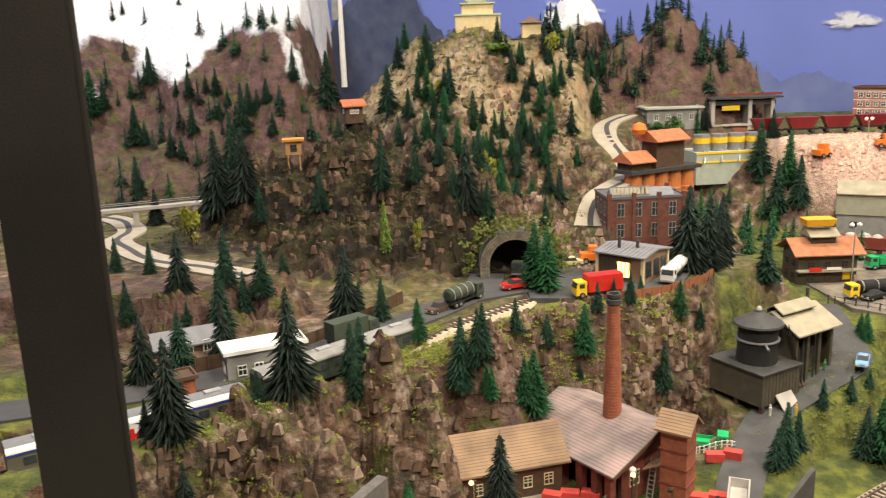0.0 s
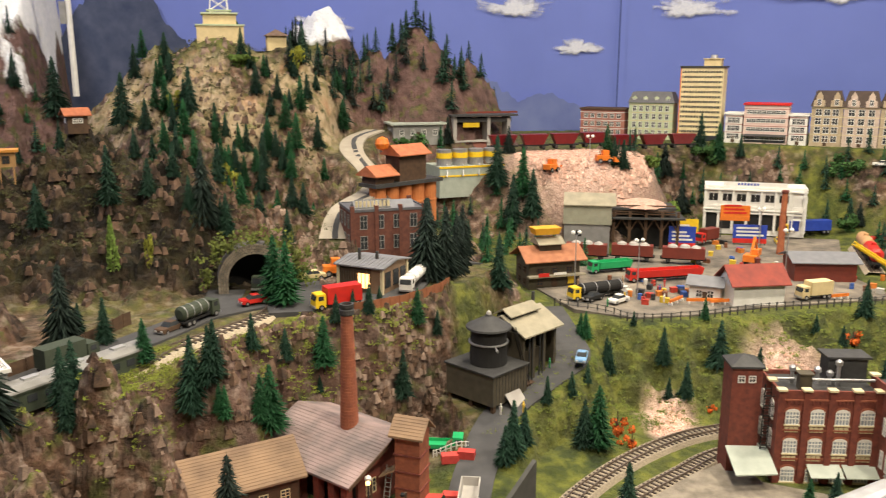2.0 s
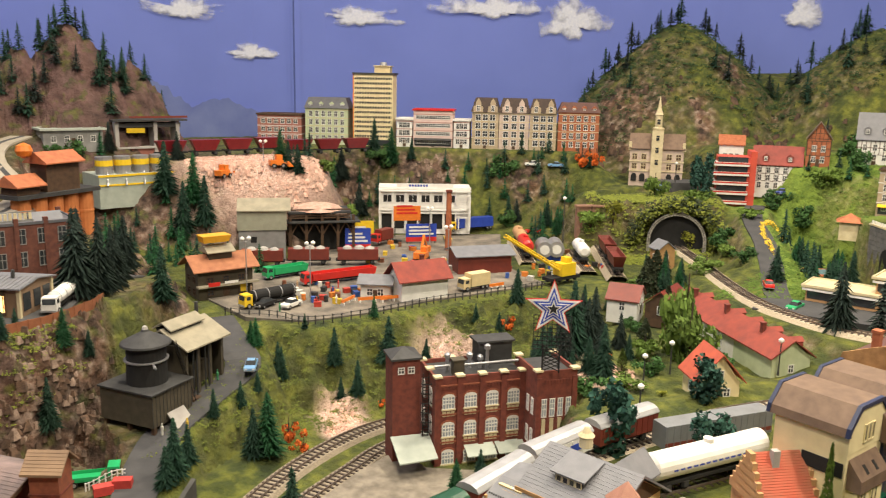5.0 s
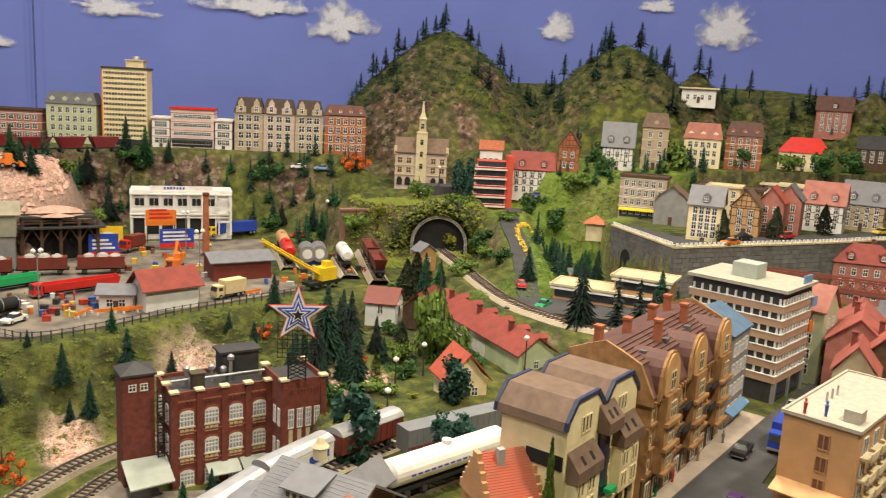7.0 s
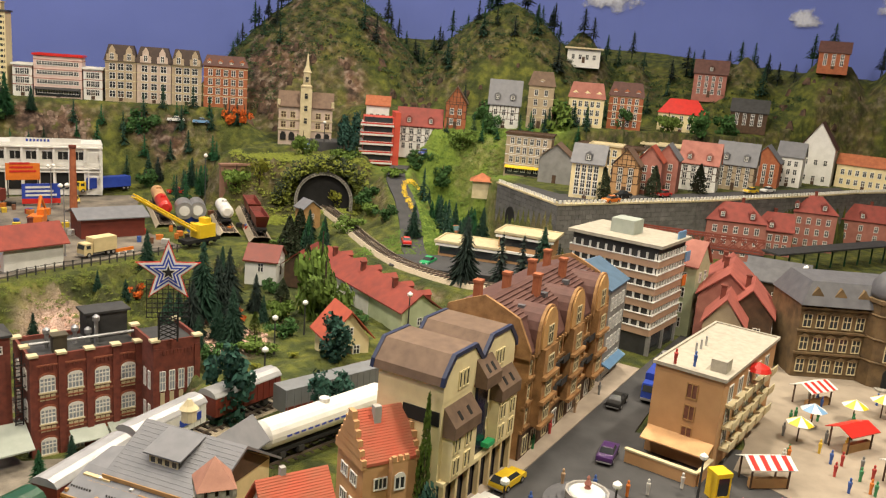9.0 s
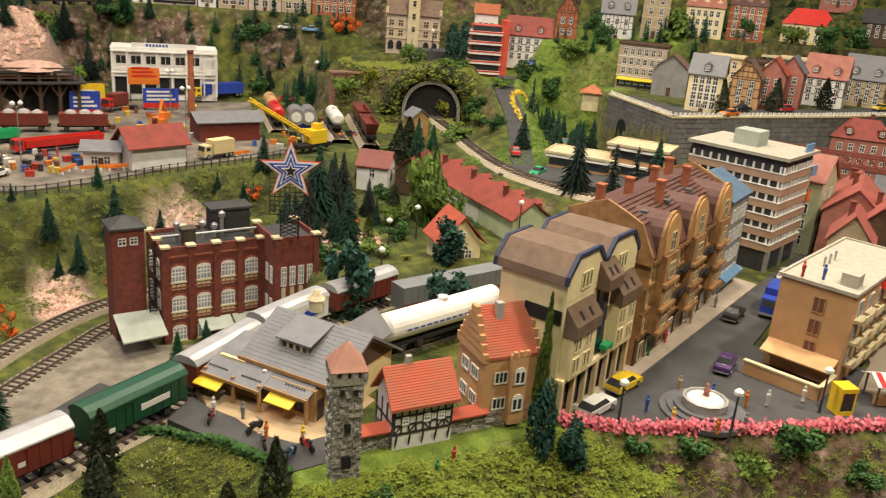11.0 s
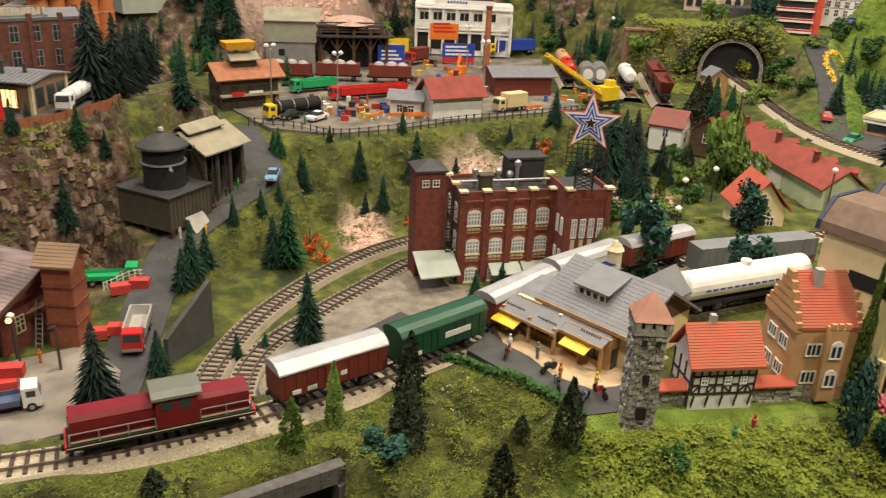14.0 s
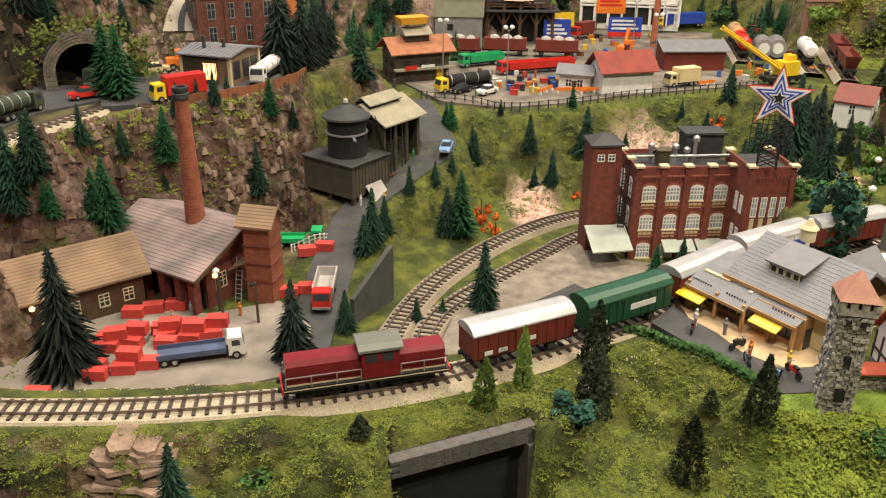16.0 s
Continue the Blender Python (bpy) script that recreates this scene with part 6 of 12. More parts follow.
    for cx in (-6.7, -3.1, 2.9, 6.4):
        for z in (6.9, 9.8):
            part("iron_balcony", Mesh().box(cx - 1.1, cx + 1.1, -6.1, -5.0, z - 0.75, z - 0.6).box(cx - 1.1, cx + 1.1, -6.1, -6.02, z - 0.6, z + 0.1), M_DARK, t, "dark iron balcony")
    for i in range(30):
        part("bracket", Mesh().box(-13.3 + i * 0.917 - 0.12, -13.3 + i * 0.917 + 0.12, -5.7, -5.0, 12.1, 12.55), M_OCHRE, t)


ornate_house()
house("grey_blue_house", "narrow pale grey town house with a blue-grey roof", 134.2, 40.3, 0.8, 4, 8.6, 9.5, 13.4, "gable", 2.6, M_GREY, mat("blue_roof", (0.10, 0.17, 0.26), None, 70, 0.6), 4, 4, 0, 0.9, 1.7, 1.4, frame=M_WHITE, glass=M_PALEGLASS, over=0.3, shop=M_LBLUE)


def office():
    t = thing("office_block", "brown banded office block with strip windows and a dark top floor", "office block", 153.2, 41.2, 0.8, -4)
    part("core", Mesh().box(-5.6, 5.6, -7.4, 7.4, -1.5, 17.2), M_DARK, t)
    for i in range(6):
        z = 3.0 + i * 2.2
        part("brown_band", Mesh().box(-5.9, 5.9, -7.7, 7.7, z, z + 1.1), mat("office_brown", (0.50, 0.33, 0.22), (0.42, 0.27, 0.18), 50, 0.8) if i == 0 else bpy.data.materials["office_brown"], t)
        part("white_sill", Mesh().box(-6.0, 6.0, -7.8, 7.8, z + 1.1, z + 1.22), M_WHITE, t)
        for face in (0, 1):
            mull = Mesh()
            for k in range(11):
                x = -7.0 + k * 1.4
                if face == 0:
                    mull.box(0.79 * x - 0.16, 0.79 * x + 0.16, -7.62, -7.38, z + 1.2, z + 2.2)
                else:
                    mull.box(-5.82, -5.58, x - 0.16, x + 0.16, z + 1.2, z + 2.2)
            part("mullion_grid", mull, M_WHITE, t)["kind"] = "stuff"
    part("roof_slab", Mesh().box(-6.3, 6.3, -8.1, 8.1, 17.2, 17.7), M_ROOFGRAVEL, t)
    part("lift_house", Mesh().box(-2.4, 1.4, -1.5, 2.5, 17.7, 20.0), M_LEAD, t)
    part("roof_sign", Mesh().box(1.5, 4.8, -7.6, -7.4, 17.7, 18.9), M_LBLUE, t)
    part("blue_sign", Mesh().box(5.0, 7.0, -8.05, -7.85, 13.6, 15.2), M_LBLUE, t)
    part("orange_sign", Mesh().box(5.2, 6.6, -8.05, -7.85, 9.4, 11.2), M_ORANGE, t)
    for x in (-5.4, 0, 5.4):
        part("pillar", Mesh().box(x - 0.3, x + 0.3, -7.8, -7.2, -0.5, 3.0), M_GREY, t)
    part("shop_glass", Mesh().box(-5.5, 5.5, -7.5, -7.38, 0, 2.9), M_GLASS, t)


office()


def tan_house():
    t = thing("corner_house", "tan plastered flat-roofed house with balconies and an awning", "apartment house", 120.1, 18.6, 0.8, -4)
    part("wall", Mesh().box(-6.2, 15.0, -4.0, 4.0, -1.5, 10.8), M_TAN, t)
    part("roof", Mesh().box(-6.5, 15.3, -4.3, 4.3, 10.8, 11.0).box(-6.5, 15.3, -4.3, -4.0, 11.0, 11.2).box(-6.5, 15.3, 4.0, 4.3, 11.0, 11.2).box(-6.5, -6.2, -4.0, 4.0, 11.0, 11.2).box(15.0, 15.3, -4.0, 4.0, 11.0, 11.2), M_ROOFGRAVEL, t, "pale cream gravel flat roof")
    part("roof_box", Mesh().box(-4.2, -2.2, -3.4, -1.6, 11.0, 12.4), M_ROOFGRAVEL, t)
    for z in (2.6, 5.2, 7.8):
        put_window(t, -6.2, -0.6, z + 0.1, -90, 1.1, 1.6, M_PLANK, M_CURTAIN, 2, 1)
        for x in (-3.4, 0.2, 3.8, 7.4, 11.0):
            put_window(t, x, -4.0, z, 0, 1.4, 1.8, M_WHITE, M_GLASS, 2, 1)
            part("balcony", Mesh().box(x - 1.3, x + 1.3, -5.2, -4.0, z - 0.4, z - 0.1).box(x - 1.3, x + 1.3, -5.25, -5.1, z - 0.1, z + 0.6), M_CAP, t)
    part("awning", Mesh().extrude_y([(-8.4, 2.2), (-8.4, 2.35), (-6.1, 3.3), (-6.1, 3.1)], -3.9, 3.9), mat("peach_awning", (0.72, 0.42, 0.2), None, 60, 0.8), t, "peach fabric awning")
    part("garden_wall", Mesh().box(-11, -10.6, -3.9, 4.4, -0.6, 1.4).box(-10.6, -6.3, -4.1, -3.8, -0.6, 1.4), M_TAN, t)
    part("wall_coping", Mesh().box(-11.1, -10.5, -4.0, 4.5, 1.4, 1.6).box(-10.5, -6.3, -4.2, -3.7, 1.4, 1.6), M_CAP, t)
    part("red_parasol", Mesh().lathe([(1.5, 9.6), (1.2, 10.1), (0.1, 10.6)], 14, 4.5, -4.8), M_RED, t)
    for k in (0.6, 2.4, 4.2):
        part("roof_pipe", Mesh().lathe([(0.14, 11.0), (0.14, 12.2)], 8, k, 1.8), M_STEEL, t)


tan_house()
house("green_house", "narrow olive green town house with red roof", 165, 36, 0.8, -4, 6.5, 9, 12, "gable_y", 4, M_GREEN, M_PINK, 4, 2, 3, 0.8, 1.5, 1.4)
for x, y, w, d, h, m in ((166, 27, 14, 9, 8.5, M_PINK), (160, 22, 10, 7, 7.5, M_WOOD), (178, 30, 12, 9, 7, M_TAN), (152, 24, 8, 6, 7, M_BEIGE)):
    house("red_roof_house", "town house with a faded red tiled roof", x, y, 0.8, 10, w, d, h, "gable", 4.2, m, bpy.data.materials.get("faded_red_tile") or mat("faded_red_tile", (0.40, 0.11, 0.08), (0.28, 0.075, 0.06), 60, 0.8), 2, 3, 2, 0.9, 1.4, 1.2, chimney=1, group="houses behind the square")


def grand_house():
    t = thing("grand_house", "dark ochre grand corner building with domed tower and slate roof", "town house", 164, 8, 0.8, -58)
    dark = mat("soot_ochre_stone", (0.20, 0.13, 0.06), (0.09, 0.06, 0.03), 60, 0.85)
    part("wall", Mesh().box(-10, 12, -5, 6, -1.5, 11.5), dark, t)
    part("roof", roof_mesh("mansard", 22, 11, 11.5, 3.4, 0.4), M_SLATE, t, "grey slate mansard").location.x = 0.01
    part("tower", Mesh().lathe([(3.4, -1.5), (3.4, 12.5), (3.8, 12.8), (3.8, 13.3), (3.4, 13.4)], 10, 3.5, -5), dark, t)
    part("dome", Mesh().lathe([(3.4, 13.4), (3.5, 14.2), (3.1, 15.8), (2.1, 17.0), (0.9, 17.6), (0.5, 18.0), (0.4, 18.6), (0.1, 19.4)], 18, 3.5, -5), M_SLATE, t, "bulbous slate dome", smooth=True)
    for z in (0.9, 4.4, 8.0):
        for x in (-8.8, -6.8, -4.8, -2.8, -0.8, 8.2, 10.4):
            put_window(t, x, -5, z, 0, 1.1, 1.9, M_CAP, M_GLASS, 2, 2)
            part("window_hood", Mesh().extrude_y([(x - 0.9, z + 2.0), (x, z + 2.6), (x + 0.9, z + 2.0)], -5.3, -4.95), dark, t)
        part("cornice", Mesh().box(-10.2, 12.2, -5.4, -4.9, z + 2.8, z + 3.1), dark, t)
        for k in (2.3, 3.5, 4.7):
            if z > 1:
                put_window(t, k, -8.3, z, 0, 0.8, 2.2, M_CAP, M_GLASS, 1, 2)
        part("tower_ring", Mesh().lathe([(3.6, z + 2.8), (3.7, z + 2.95), (3.6, z + 3.1)], 10, 3.5, -5), dark, t)
    part("portal", Mesh().extrude_y([(2.3, 0), (2.3, 2.6), (2.8, 3.4), (3.5, 3.7), (4.2, 3.4), (4.7, 2.6), (4.7, 0)], -8.5, -8.2), M_BLACK, t)
    part("steps", Mesh().box(1.4, 5.6, -9.6, -8.2, -0.6, 0.3), M_STONE, t)
    for x in (-8, -4.5, -1, 9):
        part("dormer", Mesh().extrude_y([(x - 0.9, 12.0), (x - 0.9, 13.0), (x, 14.2), (x + 0.9, 13.0), (x + 0.9, 12.0)], -5.2, -2), dark, t)


grand_house()

# ---- city row on the terrace above the yard ----
ROW = -42.2


def row_spot(a, back=4.0):
    """A place on the city row, a cm along it from its start."""
    c, s = math.cos(math.radians(ROW)), math.sin(math.radians(ROW))
    return 126.4 + a * c - back * s, 257 + a * s + back * c


def row_house(name, label, a0, a1, h, roof, rh, wall, roofmat, rows, cols, **k):
    x, y = row_spot((a0 + a1) / 2)
    return house(name, label, x, y, 23.6, ROW, a1 - a0, 8, h, roof, rh, wall, roofmat, rows, cols, 0, group="city houses on the terrace", **k)


row_house("balcony_block", "low brown and red terraced block with balconies", 0, 14.6, 9, "flat", 0, M_PINK, M_WOOD, 3, 6, ww=1.2, wh=1.3, band=M_WHITE)
row_house("green_tenement", "pale green tenement with a grey mansard roof", 16, 30, 11.5, "mansard", 3.4, M_GREEN, M_SLATE, 4, 6, ww=1.0, wh=1.6, dormers=4, band=M_CAP)
hr = row_house("high_rise", "tall cream high-rise with orange end wall and strip windows", 32, 44.6, 22.5, "flat", 0, M_YELLOWISH, M_DARK, 0, 0, door=False)
for i in range(13):
    part("window_strip", Mesh().box(-6.0, 6.0, -4.08, -3.9, 2.6 + i * 1.52, 3.3 + i * 1.52), M_GLASS, hr)
    mull = Mesh()
    for k in range(14):
        mull.box(-5.6 + k * 0.86, -5.4 + k * 0.86, -4.12, -4.0, 2.6 + i * 1.52, 3.3 + i * 1.52)
    part("mullion_grid", mull, M_YELLOWISH, hr)["kind"] = "stuff"
part("end_wall", Mesh().box(-6.6, -6.28, -4.05, 4, 0, 22.6), M_ORANGE, hr, "orange painted end wall")
part("shop_floor", Mesh().box(-6.3, 6.3, -4.15, -3.9, 0, 1.8), M_GLASS, hr)
part("roof_house", Mesh().box(0, 5, -2, 2.5, 22.9, 25.0).box(-0.3, 5.3, -2.3, 2.8, 25.0, 25.3), M_CREAM, hr)
part("roof_ring", Mesh().lathe([(1.2, 25.3), (1.2, 25.5), (1.0, 26.4), (0.9, 26.4), (1.0, 25.4)], 14, 2.6, 0), M_STEEL, hr)
row_house("white_shop", "low white shop wing", 46, 51, 8.5, "flat", 0, M_WHITE, M_WHITE, 3, 3, ww=1.1, wh=1.5, band=M_PINK)
row_house("department_store", "pinkish white department store with red edging", 51.4, 64, 11.5, "flat", 0, mat("blush_plaster", (0.72, 0.56, 0.50), (0.62, 0.47, 0.42), 60, 0.8), M_RED, 4, 8, ww=1.2, wh=1.0, shop=M_DARK, band=M_PINK)
row_house("white_shop", "low white shop wing", 64.4, 69.4, 8.5, "flat", 0, M_WHITE, M_WHITE, 3, 3, ww=1.1, wh=1.5, band=M_PINK)
for i, (a0, a1, m) in enumerate(((70.2, 78.6, M_BEIGE), (78.8, 88.2, M_HALL), (88.4, 96.8, M_BEIGE))):
    wing = row_house("hotel_wing", "sandstone hotel wing with brown mansard and pale gables", a0, a1, 11.5, "mansard", 4.4, m, mat("dark_hotel_slate", (0.07, 0.045, 0.035), (0.045, 0.03, 0.025), 90, 0.75) if i == 0 else bpy.data.materials["dark_hotel_slate"], 4, 3, ww=1.5, wh=1.7, band=M_CAP, dormers=0)
    for gx in (-2.3, 2.3):
        gable = part("gable", Mesh().extrude_y([(gx - 1.5, 11.4), (gx - 1.5, 13.2), (gx - 0.9, 13.4), (gx - 0.8, 14.6), (gx, 15.8), (gx + 0.8, 14.6), (gx + 0.9, 13.4), (gx + 1.5, 13.2), (gx + 1.5, 11.4)], -4.5, -3.0), m, wing)
        put_window(gable, gx, -4.5, 11.9, 0, 0.9, 1.6, M_WHITE, M_GLASS)
row_house("orange_tenement", "orange brick tenement with red dormered roof", 97.4, 110, 12, "mansard", 3, M_ORANGEBRICK, M_PLUMROOF, 4, 5, ww=1.1, wh=1.6, band=M_CAP, dormers=4)

# ---- hillside town ----
def town_hall():
    x, y = 209.5, 161
    z = 16.9
    t = thing("town_hall", "pale sandstone town hall with arcade and tall spire", "town hall", x, y, z, facing(x, y))
    part("wall", Mesh().box(-7.6, 7.6, -3, 3.5, -2, 9.4).extrude_x([(-3, 9.4), (0.2, 13.6), (3.5, 9.4)][::-1], -7.5, 7.5), M_HALL, t)
    part("roof", roof_mesh("gable", 15.2, 6.4, 9.4, 4.2, 0.3), M_BROWNROOF, t)
    for zz in (3.6, 6.4):
        for xx in (-6.2, -3.6, 3.6, 6.2):
            put_window(t, xx, -3, zz, 0, 1.3, 1.6, M_CAP, M_WOOD, 2, 2)
        part("cornice", Mesh().box(-7.8, 7.8, -3.25, -2.9, zz - 0.7, zz - 0.45), M_CAP, t)
    # arcade recesses are black slabs, shade given as colour on a solid wall
    for xx in (-6.2, -3.8, 0, 3.8, 6.2):
        part("arch", Mesh().extrude_y([(xx - 0.8, 0), (xx - 0.8, 1.6), (xx - 0.4, 2.3), (xx + 0.4, 2.3), (xx + 0.8, 1.6), (xx + 0.8, 0)], -3.3, -2.95), M_BLACK, t)
    part("tower", Mesh().box(-1.6, 1.6, -4.2, -1.2, -1, 15), M_CAP, t)
    part("belfry", Mesh().lathe([(1.5, 15), (1.7, 15.2), (1.7, 15.6), (1.1, 15.8), (1.0, 19.2), (1.3, 19.4), (1.0, 19.8), (0.55, 21.2), (0.1, 24.6)], 8, 0, -2.7), M_CAP, t)
    for zz in (5, 8.5, 12, 16.6):
        put_window(t, 0, -4.2 if zz < 15 else -3.7, zz, 0, 0.9, 1.5, M_CAP, M_GLASS, 1, 2)
    for xx in (-7.6, 7.6):
        part("pinnacle", Mesh().box(xx - 0.4, xx + 0.4, -3.3, -2.5, 9, 11.4), M_CAP, t)


town_hall()
HILL = [
    ("small_white_house", "small white house with brown roof", 222.9, 145.1, 6.6, 5, "gable", 2.6, M_WHITE, M_ORANGEBRICK, 1, 3, {}),
    ("timbered_inn", "large half-timbered inn with red dormered roof", 225, 131.4, 12.4, 7.4, "gable", 5, M_WHITE, mat("rose_tile", (0.30, 0.065, 0.05), (0.2, 0.05, 0.04), 60, 0.8), 3, 5, dict(beams=True, dormers=2)),
    ("orange_timbered_house", "narrow orange half-timbered house", 230.5, 123, 6, 7, "gable_y", 4.8, M_ORANGEBRICK, M_BROWNROOF, 2, 2, dict(beams=True)),
    ("slate_roof_house", "timbered house with a steep pale grey slate roof", 240, 112.5, 8.8, 6.4, "gable", 7, M_WHITE, M_GREYROOF, 2, 3, dict(beams=True, dormers=2)),
    ("tall_beige_house", "tall narrow beige house with brown mansard", 246.5, 104.3, 7.2, 12, "mansard", 4, M_BEIGE, M_BROWNROOF, 4, 2, dict(band=M_CAP, dormers=1)),
    ("cream_tenement", "cream tenement with red dormered mansard", 256.5, 94.2, 10.2, 8.4, "mansard", 4.4, M_YELLOWISH, M_PINK, 3, 5, dict(dormers=3)),
    ("red_tenement", "orange-red tenement with brown dormered mansard", 264.4, 85, 9.8, 9.8, "mansard", 4, M_ORANGEBRICK, M_PLUMROOF, 4, 4, dict(band=M_CAP, dormers=3)),
    ("red_hipped_villa", "cream villa with bright red hipped roof", 283, 73.4, 14, 5.6, "hip", 4.4, M_YELLOWISH, M_RED, 2, 5, {}),
    ("timber_chalet", "dark timber chalet with a brown roof", 303.5, 58, 11, 5, "gable", 4, M_WOOD, M_DARK, 2, 4, dict(beams=True)),
    ("red_chalet", "small chalet with a red-brown roof", 324, 39, 9, 5, "gable", 3.6, M_ORANGEBRICK, M_PLUMROOF, 2, 3, {}),
    ("hilltop_castle", "red-brown stone castle house with steep dark roof", 313.5, 74.5, 10.5, 7.5, "gable", 4.6, M_PINK, M_PLUMROOF, 3, 4, dict(dormers=1)),
    ("lookout_house", "white flat-roofed lookout house high on the hill", 295.7, 113.4, 11, 4.6, "flat", 0, M_WHITE, M_CAP, 1, 4, dict(over=1.0)),
]
for nm, lb, x, y, w, h, rk, rh, wm, rm, rows, cols, extra in HILL:
    house(nm, lb, x, y, (min(ground(x - 3, y), ground(x, y)) if x < 250 else ground(x, y)) - 0.2, facing(x, y), w, 7, h, rk, rh, wm, rm, rows, cols, 0, group="houses on the hillside", **extra)

TERRACE = [
    ("grey_gable_house", "plain grey gabled house with brown roof", 222.9, 86.5, 8.4, 6.4, "gable_y", 3.6, M_GREY, M_BROWNROOF, 0, 0, {}),
    ("beige_town_house", "tall beige town house with grey roof", 205.6, 70.6, 7.2, 8.2, "gable", 4.2, M_YELLOWISH, M_GREYROOF, 4, 4, dict(dormers=1)),
    ("cream_back_house", "cream rear house with flat roof", 230, 76, 8, 10.5, "flat", 0, M_CREAM, M_CAP, 4, 4, {}),
    ("brown_gable_house", "brown half-timbered gable house", 222.3, 67.2, 6.6, 7, "gable_y", 4.2, M_TAN, M_BROWNROOF, 3, 2, dict(beams=True)),
    ("pink_gable_house", "rose town house with stepped red roof", 229, 63.5, 6, 8, "gable_y", 4, M_PINK, M_REDROOF, 3, 2, {}),
    ("pink_gable_house", "rose town house with grey roof", 236, 61.5, 6, 8.4, "gable_y", 4, M_PINK, M_GREYROOF, 3, 2, {}),
    ("timbered_gable_house", "black and white timbered gable house with red roof", 250, 57, 10, 7, "gable", 5.6, M_WHITE, M_PINK, 3, 4, dict(beams=True, dormers=2)),
    ("slate_timbered_house", "timbered house with a large grey slate roof", 263, 50.4, 10.6, 6.8, "gable", 6, M_BEIGE, M_GREYROOF, 3, 4, dict(beams=True, dormers=2)),
    ("orange_gable_house", "orange gabled town house", 280.8, 46, 8, 7, "gable_y", 4.8, M_ORANGEBRICK, M_GREYROOF, 3, 3, {}),
    ("white_gable_house", "white town house with grey roof", 290.5, 41, 7.2, 8.6, "gable", 4.2, M_WHITE, M_GREYROOF, 3, 3, {}),
    ("stone_church", "pale stepped-gable church with red roof", 306, 36, 10, 11, "gable_y", 8, M_WHITE, M_PLUMROOF, 2, 3, {}),
    ("long_station_hall", "long yellow hall with orange roof", 309, 22, 16, 7, "gable", 3, M_YELLOWISH, M_ORANGEROOF, 2, 7, {}),
    ("modern_block", "modern beige block with balcony bands above shops", 226.5, 96.5, 12, 11, "flat", 0, M_BEIGE, M_WOOD, 4, 6, dict(band=M_WHITE, shop=M_YELLOW)),
    ("flat_hall", "low pale hall with a wide brown flat roof", 244, 80, 16, 9, "flat", 0, M_CREAM, M_WOOD, 2, 5, dict(over=1.2)),
    ("flat_hall", "low white hall with a pale flat roof", 262, 68, 16, 9.6, "flat", 0, M_WHITE, M_CAP, 2, 5, dict(over=1.2)),
]
for nm, lb, x, y, w, h, rk, rh, wm, rm, rows, cols, extra in TERRACE:
    house(nm, lb, x, y, 14.3, facing(x, y, -6), w, 7, h, rk, rh, wm, rm, rows, cols, 0, group="houses on the walled terrace", **extra)


def red_block():
    x, y = 214.5, 138
    t = thing("red_white_block", "modern red block with white balcony bands", "apartment house", x, y, 12.4, facing(x, y, 6))
    part("core", Mesh().box(-4.5, 4.5, -4, 4, -2.5, 13.6), mat("coral_red", (0.62, 0.09, 0.05), (0.52, 0.07, 0.04), 60, 0.6), t)
    for i in range(5):
        z = 0.8 + i * 2.6
        part("balcony_band", Mesh().box(-5.6, 3.6, -5.0, 3.6, z, z + 0.9), M_WHITE if i % 1 == 0 else M_RED, t)
        part("window_band", Mesh().box(-4.6, 3.2, -4.1, -3.9, z + 1.0, z + 2.4), M_GLASS, t)
        part("red_rail", Mesh().box(-5.65, 3.65, -5.05, -4.95, z + 0.55, z + 0.9), M_RED, t)
    part("stair_tower", Mesh().box(3.8, 5.4, -4.4, 4.2, -2.5, 15.2), bpy.data.materials["coral_red"], t)


red_block()
dn = house("diner", "low round white diner with red band", 229.5, 129.5, 11.8, facing(229, 129), 10, 6, 3.6, "flat", 0, M_WHITE, M_WHITE, 1, 6, 2, 1.2, 1.3, 1.6)
part("red_band", Mesh().box(-5.1, 5.1, -3.1, 3.1, 0.4, 1.2), M_RED, dn)
part("roof_letters", Mesh().box(-3, 3, -2.6, -2.4, 4.1, 5.1), M_RED, dn)
house("garden_kiosk", "open garden kiosk with orange pyramid roof", 212.5, 102.5, 10.2, facing(212, 103), 4.6, 4.6, 3, "pyramid", 2.0, M_CAP, M_ORANGEROOF, 0, 0, 0, over=0.8, door=False, category="kiosk")
for x, y, w, h in ((171.5, 80.5, 13, 3.2), (176, 70, 11, 6.4)):
    t = house("park_office", "low modern office with a pale flat roof", x, y, 3.4, facing(x, y, -12), w, 7, h, "flat", 0, M_TAN, M_CAP, 0, 0, 0, over=0.8, door=False, category="office", group="offices by the parking place")
    for k in range(int(h / 3)):
        part("window_band", Mesh().box(-w / 2 + 0.3, w / 2 - 0.3, -3.6, -3.45, 0.9 + k * 3.1, 2.4 + k * 3.1), M_GLASS, t)
        part("white_ledge", Mesh().box(-w / 2 - 0.5, w / 2 + 0.5, -4.3, -3.4, 2.6 + k * 3.1, 3.0 + k * 3.1), M_WHITE, t)

# ---- station quarter below the terrace wall ----
for x, y, w, h in ((236, 43, 14, 9.5), (252, 37.5, 11, 6), (268, 31, 14, 10), (292, 20, 22, 6.5)):
    house("brick_station_house", "rose brick station house with a red tiled roof", x, y, 0.8, facing(x, y, 10), w, 9, h, "hip" if h > 9 else "gable", 4.2, M_PINK, M_PINK if False else M_REDROOF if False else bpy.data.materials["rose_tile"], 3 if h > 9 else 2, 5, 3, 0.9, 1.5, 1.2, dormers=2 if h > 9 else 1, chimney=1, group="station houses")
